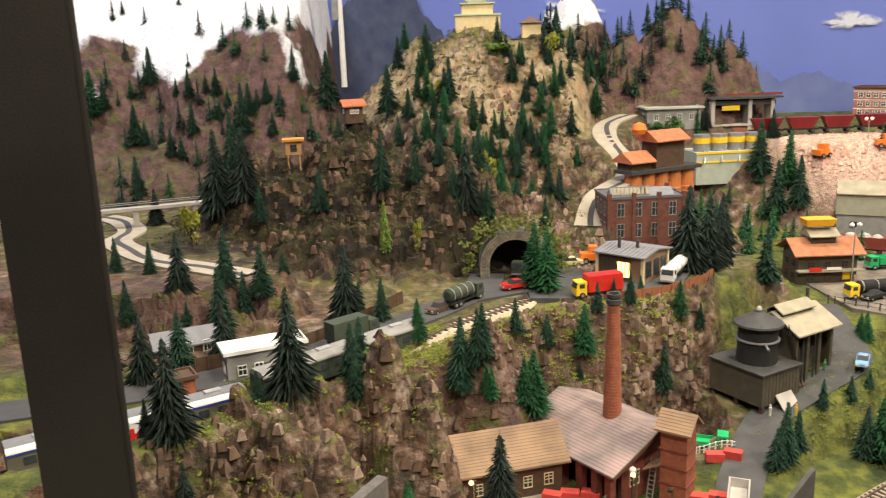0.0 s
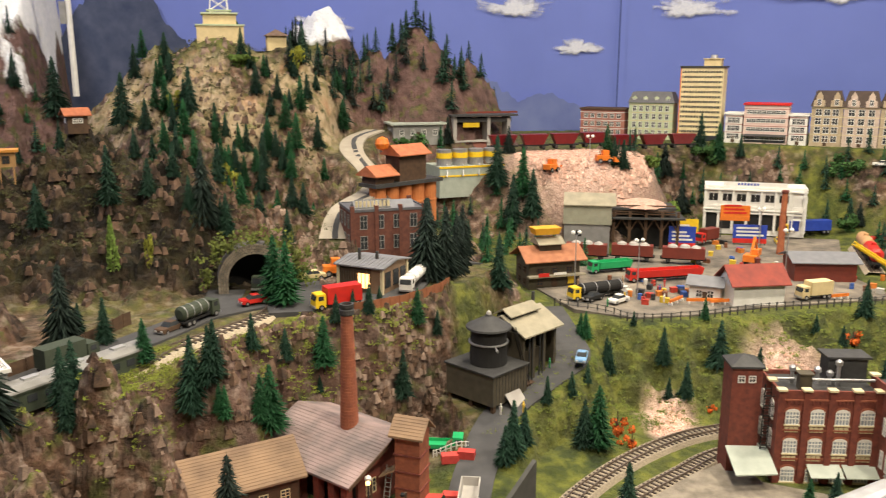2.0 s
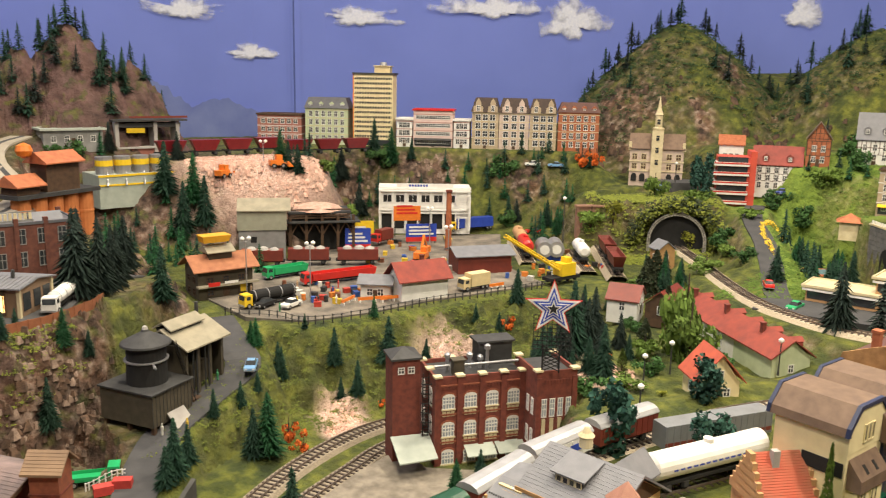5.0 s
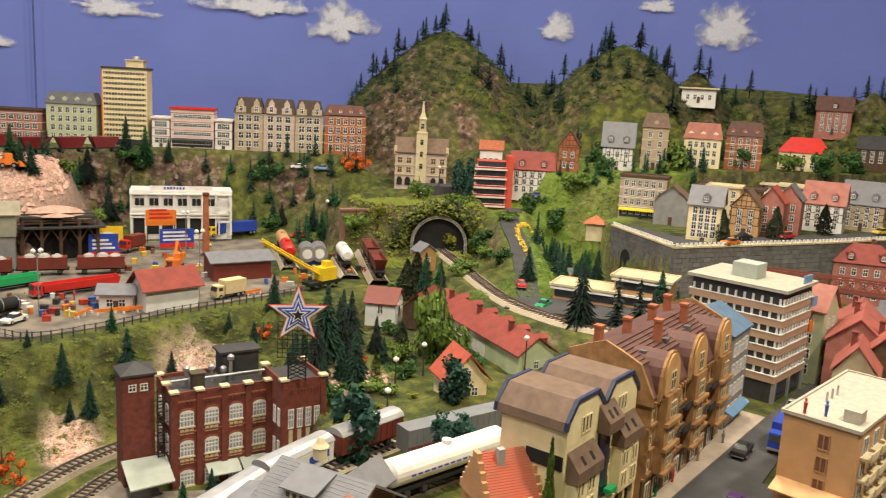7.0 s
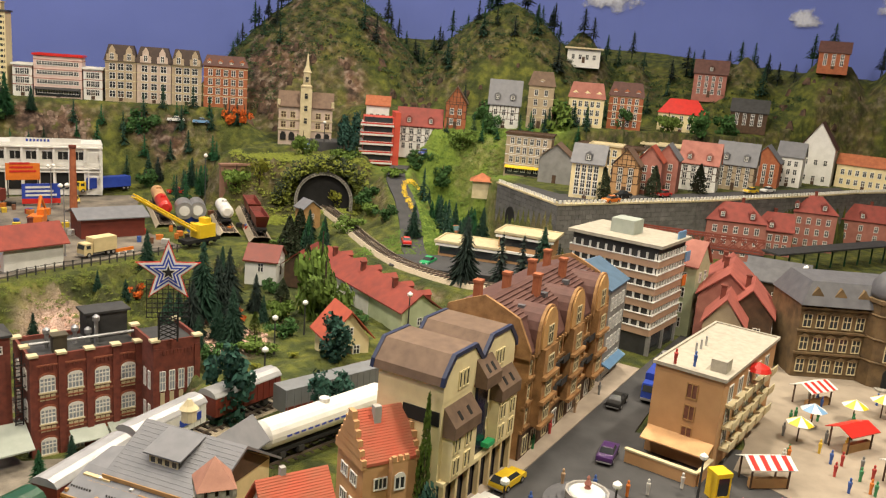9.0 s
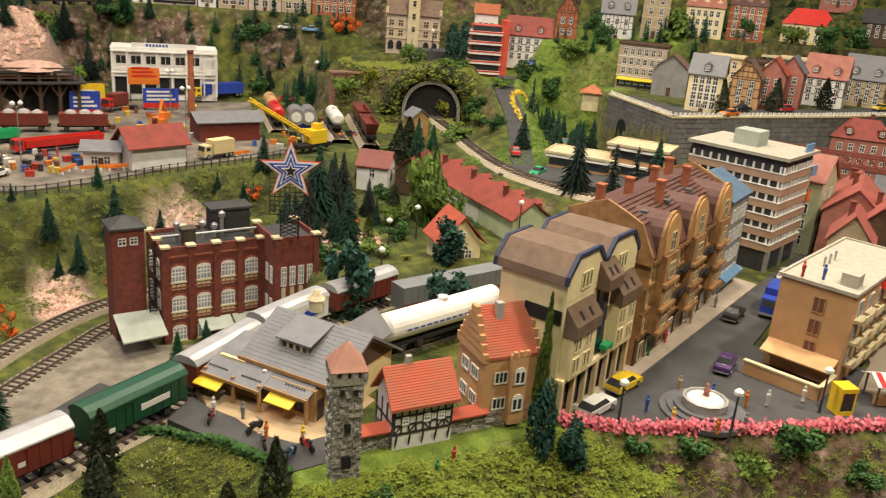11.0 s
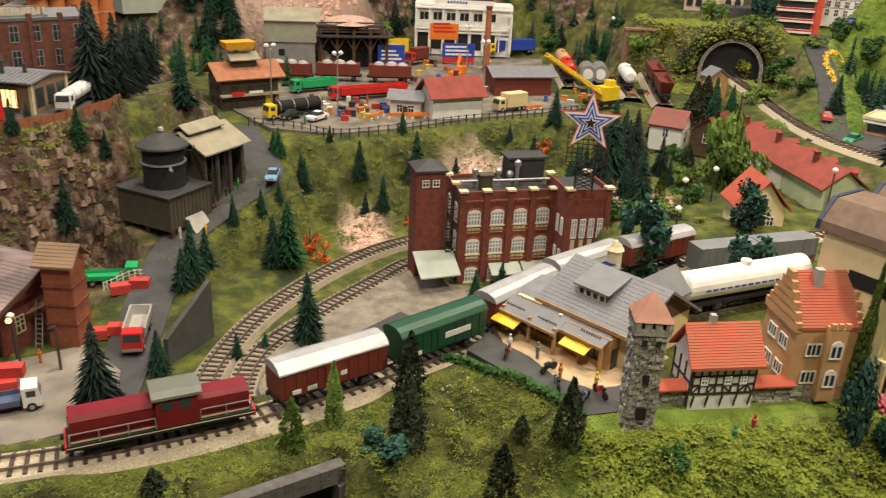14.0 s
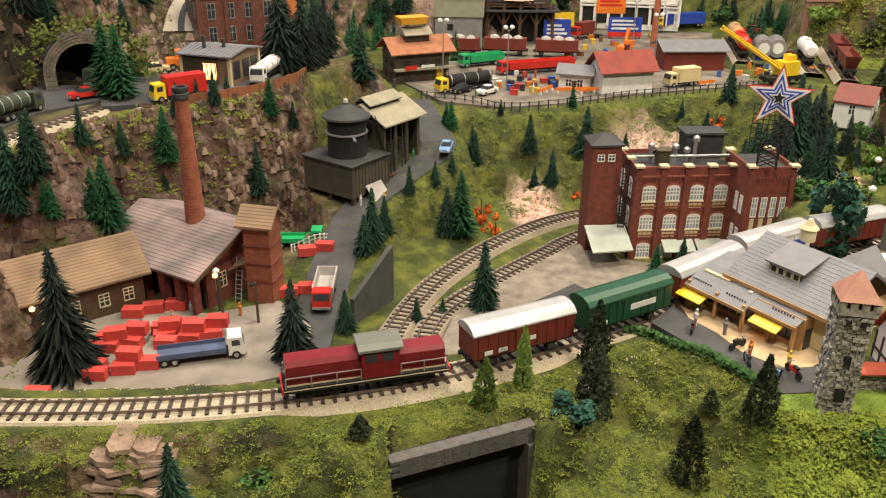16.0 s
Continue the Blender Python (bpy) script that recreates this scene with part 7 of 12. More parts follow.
for x, y, w in ((190, 33, 12), (198, 28, 10), (206, 26, 12)):
    house("dark_platform_hall", "dark platform hall with grey roof", x, y, 0.8, facing(x, y), w, 7, 4.5, "gable", 2.5, M_WOOD, M_SLATE, 1, 4, 2, 0.8, 1.4, 1.2, group="platform halls", category="hall")
pl = thing("platform_canopy", "long black platform canopy on posts", "platform roof", 246, 20.5, 0.8, -27)
part("roof", Mesh().box(-24, 24, -2.6, 2.6, 4.6, 5.0), M_DARK, pl)
for i in range(9):
    part("post", Mesh().box(-22 + i * 5.5 - 0.15, -22 + i * 5.5 + 0.15, -0.15, 0.15, -0.5, 4.6), M_RACING, pl)

bridge = thing("girder_bridge", "rusty red lattice girder bridge", "bridge", 203, 65.5, 7.4, -76)
M_RUST = mat("rusty_red_steel", (0.26, 0.06, 0.035), (0.18, 0.045, 0.03), 100, 0.7)
for y in (-1.5, 1.5):
    part("girder", Mesh().box(-5, 36, y - 0.12, y + 0.12, 0, 0.4).box(-5, 36, y - 0.12, y + 0.12, 2.6, 3.0), M_RUST, bridge)
    for i in range(16):
        part("brace", Mesh().rod((-5 + i * 2.56, y, 0.2), (-5 + i * 2.56 + 2.56, y, 2.8), 0.12).rod((-5 + i * 2.56 + 2.56, y, 0.2), (-5 + i * 2.56, y, 2.8), 0.12), M_RUST, bridge)
part("deck", Mesh().box(-5, 36, -1.6, 1.6, -0.3, 0), M_DARK, bridge)
for x in (2, 20, 34):
    part("pier", Mesh().box(x - 0.8, x + 0.8, -1.6, 1.6, -9.5, -0.3), M_DARKSTONE, bridge)


def terrace_wall():
    line = [Vector(p) for p in ((204, 93.2, 0), (187.8, 69.6, 0), (225.6, 50.1, 0), (272, 29.6, 0), (292, 22, 0), (328, 2.6, 0))]
    for a, b in zip(line, line[1:]):
        d = b - a
        n = d.length
        t = thing("terrace_wall", "grey ashlar retaining wall with pale battlements and arches", "retaining wall", a.x, a.y, 0, math.degrees(math.atan2(d.y, d.x)), kind="structure")
        part("core", Mesh().box(0, n, 0, 1.2, -4, 14.5), M_DARKSTONE, t)
        part("coping", Mesh().box(-0.2, n + 0.2, -0.4, 1.4, 14.5, 14.9), M_CAP, t)
        mer = Mesh().box(-0.32, 0.32, -0.15, 0.15, 0, 0.7).data("merlon", M_WHITE)
        for i in range(int(n / 1.25)):
            part("merlon", mer, M_WHITE, t, at=(0.6 + i * 1.25, 0.1, 14.9))
        course = Mesh()
        for r in range(12):
            z = 1.5 + r * 1.08
            x = 0.0 if r % 2 else -1.0
            while x < n - 0.3:
                w = min(2.0, n - x)
                course.box(max(x, 0) + 0.05, x + w - 0.05, -0.16, 0.02, z + 0.05, z + 1.03)
                x += 2.0
        part("stone_course", course, M_ASHLAR, t)["kind"] = "stuff"
        # no hollow behind these arches: black slabs paint their inner shade
        for i in range(int(n / 15)):
            x = 8 + i * 15
            part("arch", Mesh().extrude_y([(x - 2.2, 1), (x - 2.2, 8)] + [(x - 2.2 * math.cos(math.pi * k / 8), 8 + 2.2 * math.sin(math.pi * k / 8)) for k in range(1, 8)] + [(x + 2.2, 8), (x + 2.2, 1)], -0.3, 0.03), M_BLACK, t)


terrace_wall()

# ---- station yard ----
def station_yard():
    h = house("yard_station", "white station house with arched porch and red roof", 108, 136.8, 1.1, -8, 10.5, 6.4, 4.2, "gable", 3.4, M_WHITE, M_OLDRED, 0, 0, 0, over=0.9, door=False, category="station", chimney=1)
    # porch recess is a black slab, its shade painted on the front
    part("dark_arch", Mesh().extrude_y([(-4, 0), (-4, 2.2), (-3.2, 3.0), (-1.6, 3.0), (-0.8, 2.2), (-0.8, 0)], -3.1, -2.95), M_BLACK, h)
    put_window(h, 2.6, -3.0, 1.0, 0, 2.2, 1.4, M_WHITE, M_GLASS, 3, 1)
    part("upper_window", Mesh().box(-3.2, 3.2, -3.12, -2.95, 3.15, 3.85), M_GLASS, h)
    house("yard_gatehouse", "small white gatehouse with grey roof", 100.6, 141, 1.1, -40, 6, 4.5, 3.2, "gable", 1.5, M_WHITE, M_GREYROOF, 1, 2, 1, 1.0, 1.3, 1.0, over=0.7)
    house("red_goods_shed", "dark red goods shed with grey roof", 134, 149, 1.4, -20, 13, 8, 4, "gable", 1.6, M_OXIDE, M_GREYROOF, 0, 0, 0, over=0.9, door=False, category="shed")
    c = house("mine_office", "olive two-storey office with rusty orange roofs", 74.8, 161, 1.1, 0, 11.5, 7.4, 5.8, "gable", 2.6, M_OLIVE, mat("rusty_shingle", (0.42, 0.175, 0.085), (0.26, 0.10, 0.05), 60, 0.85), 2, 3, 2, 1.2, 1.1, 0.8, over=1.2, frame=M_WOOD, category="office")
    part("roof_turret", Mesh().box(-2.6, 2.2, -1.8, 1.8, 7.0, 9.2), M_OLIVE, c)
    part("turret_roof", Mesh().extrude_x([(-2.6, 9.0), (-2.6, 9.2), (0, 10.4), (2.6, 9.2), (2.6, 9.0)][::-1], -3.2, 2.8), M_SHEET, c)
    part("yellow_skip", Mesh().add([(-3.4, -1.4, 11.0), (1.8, -1.4, 11.0), (1.8, 1.4, 11.0), (-3.4, 1.4, 11.0), (-3.8, -1.8, 12.4), (2.2, -1.8, 12.4), (2.2, 1.8, 12.4), (-3.8, 1.8, 12.4)],
                                   [(3, 2, 1, 0), (4, 5, 6, 7), (0, 1, 5, 4), (1, 2, 6, 5), (2, 3, 7, 6), (3, 0, 4, 7)]), mat("amber_paint", (0.80, 0.42, 0.03), (0.66, 0.33, 0.02), 80, 0.5), c)
    part("red_sign", Mesh().box(-4.2, -1.8, -5.3, -5.2, 2.9, 3.7), M_RED, c)
    part("yellow_sign", Mesh().box(3.0, 4.4, -3.95, -3.7, 0.8, 2.4), M_YELLOW, c)
    part("balcony_slab", Mesh().box(-6.2, 6.6, -5.2, -3.7, 2.7, 3.0), M_SHEET, c)
    part("white_sign", Mesh().box(-0.8, 2.0, -5.3, -5.2, 3.2, 3.7), M_WHITE, c)
    m = thing("grey_mill", "weathered grey timber ore mill with pale roof", "mill", 96.5, 186.5, 4.6, -25)
    part("wall", Mesh().box(-6, 5, -4, 4, -5, 5), M_GREY, m)
    part("upper_wall", Mesh().box(-6.3, 5.3, -4.3, 4.3, 4.4, 9).extrude_x([(-4.3, 9), (0, 11.4), (4.3, 9)][::-1], -6.2, 5.2), mat("pale_olive_boards", (0.36, 0.36, 0.27), (0.28, 0.28, 0.21), 60, 0.8), m)
    part("roof", roof_mesh("gable", 11.6, 8.6, 9.0, 2.4, 0.5), M_SHEET, m)
    part("window", Mesh().box(-3.2, -1.8, -4.1, -3.95, 1.4, 2.8), M_BLACK, m)
    s = thing("ore_stage", "dark timber ore loading stage on braced posts", "loading stage", 113.6, 190, 1.6, -22)
    part("deck", Mesh().box(-9.6, 9.6, -6.2, 5, 7.4, 7.8), M_DARK, s)
    part("ore", Mesh().lathe([(6.6, 10.0), (5.4, 10.9), (3.0, 11.5), (0.6, 11.8)], 12, -0.6, 0.6), bpy.data.materials.get("ore_rubble") or mat("ore_rubble", (0.66, 0.44, 0.35), (0.42, 0.26, 0.2), 90, 0.95, bump=0.8), s)
    part("upper_deck", Mesh().box(-8.4, 7.4, -4.8, 5, 9.6, 10.1), M_DARK, s)
    for z in (8.4, 9.0, 10.5):
        part("side_board", Mesh().box(-8.2, 7.2, -4.7, -4.5, z, z + 0.35), M_WOOD, s)
    part("bunker", Mesh().box(-8, 8, -2, 5, -2, 7.6), M_BLACK, s)
    for x in (-8, -4, 0, 4, 8):
        for y in (-4.6, 4.6):
            part("post", Mesh().box(x - 0.35, x + 0.35, y - 0.35, y + 0.35, -2.5, 9.2), M_WOOD, s)
    for x in (-8, -4, 0, 4):
        part("brace", Mesh().rod((x, -4.7, 4), (x + 2, -4.7, 7.4), 0.22).rod((x + 4, -4.7, 4), (x + 2, -4.7, 7.4), 0.22), M_WOOD, s)
    w = house("white_depot", "long white depot with columns and a flat roof", 150.2, 195.3, 3.2, -33.5, 26, 9, 11.2, "flat", 0, M_WHITE, M_WHITE, 0, 0, 0, over=0.1, door=False, category="depot")
    for i in range(6):
        put_window(w, -10.6 + i * 3.6, -4.5, 7.6, 0, 2.3, 2.0, M_WHITE, M_BLACK, 2, 1)
        part("gate", Mesh().box(-12.2 + i * 3.6, -9.0 + i * 3.6, -4.62, -4.45, 0, 4.2), M_BLACK, w)
        part("balcony_rail", Mesh().box(-12.4 + i * 3.6, -9.0 + i * 3.6, -5.1, -4.9, 6.2, 6.45), M_WHITE, w)
    for i in range(8):
        part("column", Mesh().box(-12.7 + i * 3.6 - 0.25, -12.7 + i * 3.6 + 0.25, -5.2, -4.5, -0.5, 11.2), M_WHITE, w)
    for z in (4.4, 5.2, 10.6):
        part("band", Mesh().box(-13.1, 13.1, -5.3, -4.4, z, z + 0.35), M_WHITE, w)
    part("roof_sign", Mesh().box(-8, 8, -4.4, -4.2, 11.7, 12.9), M_WHITE, w)
    for i in range(7):
        part("lettering_bar", Mesh().box(-4.5 + i * 0.8, -4.0 + i * 0.8, -4.46, -4.4, 12.0, 12.6), M_BLUE, w)
    part("stair_frame", Mesh().box(9.5, 13, -6.4, -6.1, 3.4, 3.7).box(9.5, 13, -6.4, -6.1, 6.6, 6.9).box(9.5, 13, -6.4, -6.1, 9.6, 9.9).box(9.5, 9.8, -6.4, -6.1, 0, 10).box(12.7, 13, -6.4, -6.1, 0, 10), M_WHITE, w)
    b = thing("brick_stack_pipe", "slim red brick chimney beside the station", "chimney", 141, 171, 1.5)
    part("shaft", Mesh().lathe([(0.9, -0.5), (0.65, 15)], 14), M_ORANGEBRICK, b)
    part("rim", Mesh().lathe([(0.75, 15), (0.85, 15.2), (0.85, 15.7), (0.5, 15.7)], 14), M_BRICK, b)


station_yard()

# ---- upper mine and workshop ----
def workshop():
    t = house("lit_workshop", "low workshop with grey roof, brown slatted front, warm light inside", 33.3, 142.8, 8.1, -42, 8.8, 8.8, 4.7, "gable", 0.8, M_TILE, M_GREYROOF, 0, 0, 0, over=0.7, door=False, category="workshop")
    part("slatted_front", Mesh().box(-4.1, 2.2, -4.52, -4.41, 0.4, 4.4), M_WOOD, t, "brown slatted front")
    for i in range(12):
        part("slat", Mesh().box(-4.0 + i * 0.52, -3.8 + i * 0.52, -4.62, -4.5, 0.4, 4.4), M_OLIVE, t)
    part("warm_window", Mesh().box(-0.4, 2.0, -4.64, -4.53, 1.0, 3.6), M_GLOW, t, "glowing warm window")
    for i in range(4):
        part("window_bar", Mesh().box(-0.4 + i * 0.76, -0.28 + i * 0.76, -4.72, -4.63, 1.0, 3.6), M_WOOD, t)
    for x, y in ((-4.4, -4.4), (4.4, -4.4), (4.4, 4.4)):
        part("corner_post", Mesh().box(x - 0.25, x + 0.25, y - 0.25, y + 0.25, -0.5, 4.75), M_CAP, t)
    for y in (-3.4, -0.6, 2.0):
        part("side_window", Mesh().box(4.41, 4.5, y, y + 1.9, 1.0, 3.8), M_GLASS, t)
    for i in range(13):
        part("roof_rib", Mesh().extrude_x([(-5.1, 4.9), (-5.1, 5.02), (0, 5.84), (0, 5.72)][::-1], -5.0 + i * 0.82, -4.88 + i * 0.82), M_GREYROOF, t)
    for x, y, z in ((-1.5, -2, 7.4), (1.5, -1, 6.9)):
        part("flue", Mesh().lathe([(0.3, 4.8), (0.3, z), (0.2, z + 0.05)], 8, x, y), M_DARK, t)
    b = house("brick_plant", "dark red brick plant with parapet and skylights", 40.4, 168.6, 8.2, 3, 15.5, 11, 10, "flat", 0, mat("brown_brick", (0.17, 0.062, 0.042), (0.10, 0.038, 0.028), 120, 0.9, bump=0.3), M_SLATE, 2, 4, 3, 1.3, 2.6, 2.4, dz=4.2, frame=M_GREY, over=0.15, door=False, category="factory")
    for x, y in ((-7.5, -5.3), (-2.5, -5.3), (2.5, -5.3), (7.5, -5.3), (7.5, 5.3)):
        part("pier", Mesh().box(x - 0.4, x + 0.4, y - 0.4, y + 0.4, -1, 11.2), bpy.data.materials["brown_brick"], b)
    part("skylight", Mesh().extrude_x([(-3.4, 10.2), (-1.2, 11.6), (1.0, 10.2)][::-1], -6.5, -0.5), M_GREYROOF, b)
    part("skylight", Mesh().extrude_x([(-3.4, 10.2), (-1.2, 11.6), (1.0, 10.2)][::-1], 0.8, 6.2), M_GREYROOF, b)
    sg = part("roof_sign_frame", Mesh().box(-7, 0.6, -5.2, -5.0, 10.6, 10.9).box(-7, 0.6, -5.2, -5.0, 12.3, 12.5), M_GREY, b)
    for k in range(9):
        part("sign_bar", Mesh().box(-6.8 + k * 0.82, -6.3 + k * 0.82, -5.3, -5.1, 11.0, 12.2), M_CAP, b)
    o = thing("orange_silo_plant", "orange brick silo plant with tiled head houses", "silo plant", 47.5, 187.5, 13.5, 28)
    for i in range(5):
        part("silo", Mesh().lathe([(1.9, -3), (1.9, 2), (2.0, 2.1), (2.0, 2.5), (1.9, 2.6), (1.9, 6.6)], 16, -6 + i * 3.9, -1), mat("orange_silo_%s" % "abcde"[i], (0.58, 0.20, 0.06), (0.46, 0.15, 0.045), 60, 0.8) if i == 0 else bpy.data.materials["orange_silo_a"], o)
    part("gallery", Mesh().box(-8.6, 12, -3.6, 2.6, 6.6, 7.4), M_DARK, o)
    for x, w, z in ((-5, 5.4, 7.4), (3.5, 8.2, 11.6)):
        part("head_house", Mesh().box(x - w / 2, x + w / 2, -2.4, 2.4, 7.4, z + 2), M_WOOD, o)
        part("head_roof", Mesh().extrude_x([(-3.6, z + 1.6), (-3.6, z + 1.85), (0, z + 4.0), (3.6, z + 1.85), (3.6, z + 1.6)][::-1], x - w / 2 - 0.8, x + w / 2 + 0.8), M_ORANGEROOF, o)
    part("red_ball", Mesh().lathe([(0.2, 14.4), (1.3, 15.0), (1.7, 16.0), (1.3, 17.1), (0.2, 17.6)], 12, -3.2, 0.5), M_ORANGE, o, "round orange tank")
    y = thing("yellow_tank_plant", "grey treatment plant with yellow-banded tanks", "plant", 72.4, 212, 17.2, 6)
    part("base_block", Mesh().box(-9.5, 9.5, -5, 6, -4, 4), M_LEAD, y)
    part("yellow_edge", Mesh().box(-9.6, 9.6, -5.15, -4.95, 3.6, 4.1).box(-9.6, 9.6, -5.15, -4.95, 1.4, 1.8), M_YELLOW, y)
    for i in range(4):
        tk = part("tank", Mesh().lathe([(2.0, 4), (2.0, 8.2)], 16, -6.9 + i * 4.5, -1.6), M_STEEL, y)
        part("yellow_band", Mesh().lathe([(2.06, 6.0), (2.06, 7.4)], 16, -6.9 + i * 4.5, -1.6), M_YELLOW, tk)
        part("pipe", Mesh().rod((-6.9 + i * 4.5, -3.6, 4.4), (-7.9 + i * 4.5, -6.2, 1.5), 0.22), M_STEEL, y)
    p = thing("pit_head_hall", "pale open hall frame with a red-edged dark roof", "hall", 81, 229, 21.5, 0)
    p.scale = (0.8, 0.8, 0.8)
    for x in (-9, 3.5, 11):
        part("column", Mesh().box(x - 0.6, x + 0.6, -3, 3, -5, 14), M_CONCRETE, p)
    part("cross_beam", Mesh().box(-9, 12, -2.8, 2.8, 12, 13.4), M_DARK, p)
    part("roof", Mesh().box(-10.5, 14, -4.2, 4.2, 14, 14.6), M_DARK, p)
    part("red_edge", Mesh().box(-8, 17, 4.3, 4.6, 14.6, 15.3), M_OXIDE, p)
    part("rose_panel", Mesh().box(-8.4, 10.4, -2.4, -1.8, -2, 5), M_PINK, p)
    part("floor_slab", Mesh().box(-9.4, 11.4, -3.2, 3, 5, 5.6), M_CONCRETE, p)
    part("yellow_sign", Mesh().box(-6, 0, -2.9, -2.6, 10.2, 11.8), M_YELLOW, p)
    house("grey_green_house", "low house with flat grey-green roof", 62, 226, 27, 0, 14, 8, 4, "flat", 0, M_GREY, M_LEAD, 1, 4, 1, 1.0, 1.4, 1.2, over=0.8)


workshop()

# ---- mountain things ----
h = thing("look_out_hut", "small orange timber look-out hut on stilts", "hut", -29.5, 169.4, ground(-29.5, 169.4) - 0.3, 10)
for x in (-1.6, 1.6):
    for y in (-1.6, 1.6):
        part("stilt", Mesh().box(x - 0.2, x + 0.2, y - 0.2, y + 0.2, -3, 3.4), M_PLANK, h)
part("cabin", Mesh().box(-2.2, 2.2, -2, 2, 3.4, 6.4), M_PLANK, h)
part("roof", Mesh().box(-3, 3, -2.8, 2.8, 6.4, 6.9), mat("orange_boards", (0.62, 0.27, 0.05), None, 90, 0.8), h)
put_window(h, 0, -2, 4.2, 0, 1.6, 1.4, M_WOOD, M_GLASS)
h.scale = (0.72, 0.72, 0.9)
house("summit_hut", "small brown hut with a red roof on the summit", -17.6, 173.5, ground(-17.6, 173.5) - 0.2, 20, 3.6, 3.2, 1.8, "gable", 1.3, M_WOOD, M_ORANGEBRICK, 1, 2, 1, 0.6, 0.7, 0.6, over=0.7)
house("valley_house", "low brown house with a faded rose roof in the valley", -87, 184, ground(-87, 184) - 0.2, 10, 9, 6, 2.6, "gable", 2.4, M_WOOD, M_PINK, 1, 3, 1)
house("valley_house", "small pale house among firs", -53, 206, ground(-53, 206), 0, 9, 6, 3, "gable", 2.4, M_WHITE, M_PINK, 1, 2, 1)


def shrine():
    z = ground(11.5, 238) - 0.5
    t = thing("hilltop_pavilion", "cream and green stepped pavilion on the hill top", "pavilion", 11.5, 238, z, 0)
    part("terrace", Mesh().box(-6, 6, -5, 5, -3, 1.6), M_CREAM, t)
    part("green_ledge", Mesh().box(-6.3, 6.3, -5.3, 5.3, 1.6, 2.0), M_GREEN, t)
    part("plinth", Mesh().box(-4.2, 4.2, -4, 4, 2.0, 4.6), M_CREAM, t)
    part("green_cornice", Mesh().box(-4.7, 4.7, -4.5, 4.5, 4.6, 5.0), M_GREEN, t)
    part("upper_plinth", Mesh().box(-2.6, 2.6, -2.6, 2.6, 5.0, 5.5), M_WHITE, t)
    part("flat_roof", Mesh().box(-3.2, 3.2, -3.0, 3.0, 5.5, 5.8), M_GREEN, t)
    mast = thing("lattice_mast", "white steel lattice mast standing on the pavilion", "mast", 11.5, 238, z + 5.8, 0)
    legs = [(-1, -1), (1, -1), (1, 1), (-1, 1)]
    for ax, ay in legs:
        part("leg", Mesh().rod((ax * 2.3, ay * 2.3, 0), (ax * 0.5, ay * 0.5, 26), 0.16, 6), M_WHITE, mast)
    for k in range(9):
        r0, r1, z0, z1 = 2.3 - 0.2 * k, 2.1 - 0.2 * k, 2.89 * k, 2.89 * (k + 1)
        brace = Mesh()
        for (ax, ay), (bx, by) in zip(legs, legs[1:] + legs[:1]):
            brace.rod((ax * r0, ay * r0, z0), (bx * r1, by * r1, z1), 0.09, 5).rod((bx * r0, by * r0, z0), (ax * r1, ay * r1, z1), 0.09, 5).rod((ax * r1, ay * r1, z1), (bx * r1, by * r1, z1), 0.1, 5)
        part("bracing", brace, M_WHITE, mast)
    k = house("hill_kiosk", "small round-roofed kiosk on the hill", 26, 236, ground(26, 236) - 0.3, 0, 5, 5, 2.4, "pyramid", 1.8, M_CREAM, M_BROWNROOF, 0, 0, 0, over=0.8, door=False, category="kiosk")


shrine()
fb = thing("foot_bridge", "long pale concrete footbridge with railings in the valley", "bridge", -64, 172.5, 17.8, 22)
part("deck", Mesh().box(-32, 14, -1.2, 1.2, 0, 0.6), M_CONCRETE, fb)
part("railing", Mesh().box(-32, 14, -1.2, -1.1, 1.4, 1.55).box(-32, 14, 1.1, 1.2, 1.4, 1.55), M_STEEL, fb)
for x in (-28, -14, 0, 12):
    part("pier", Mesh().box(x - 0.6, x + 0.6, -0.8, 0.8, -12, 0), M_CONCRETE, fb)


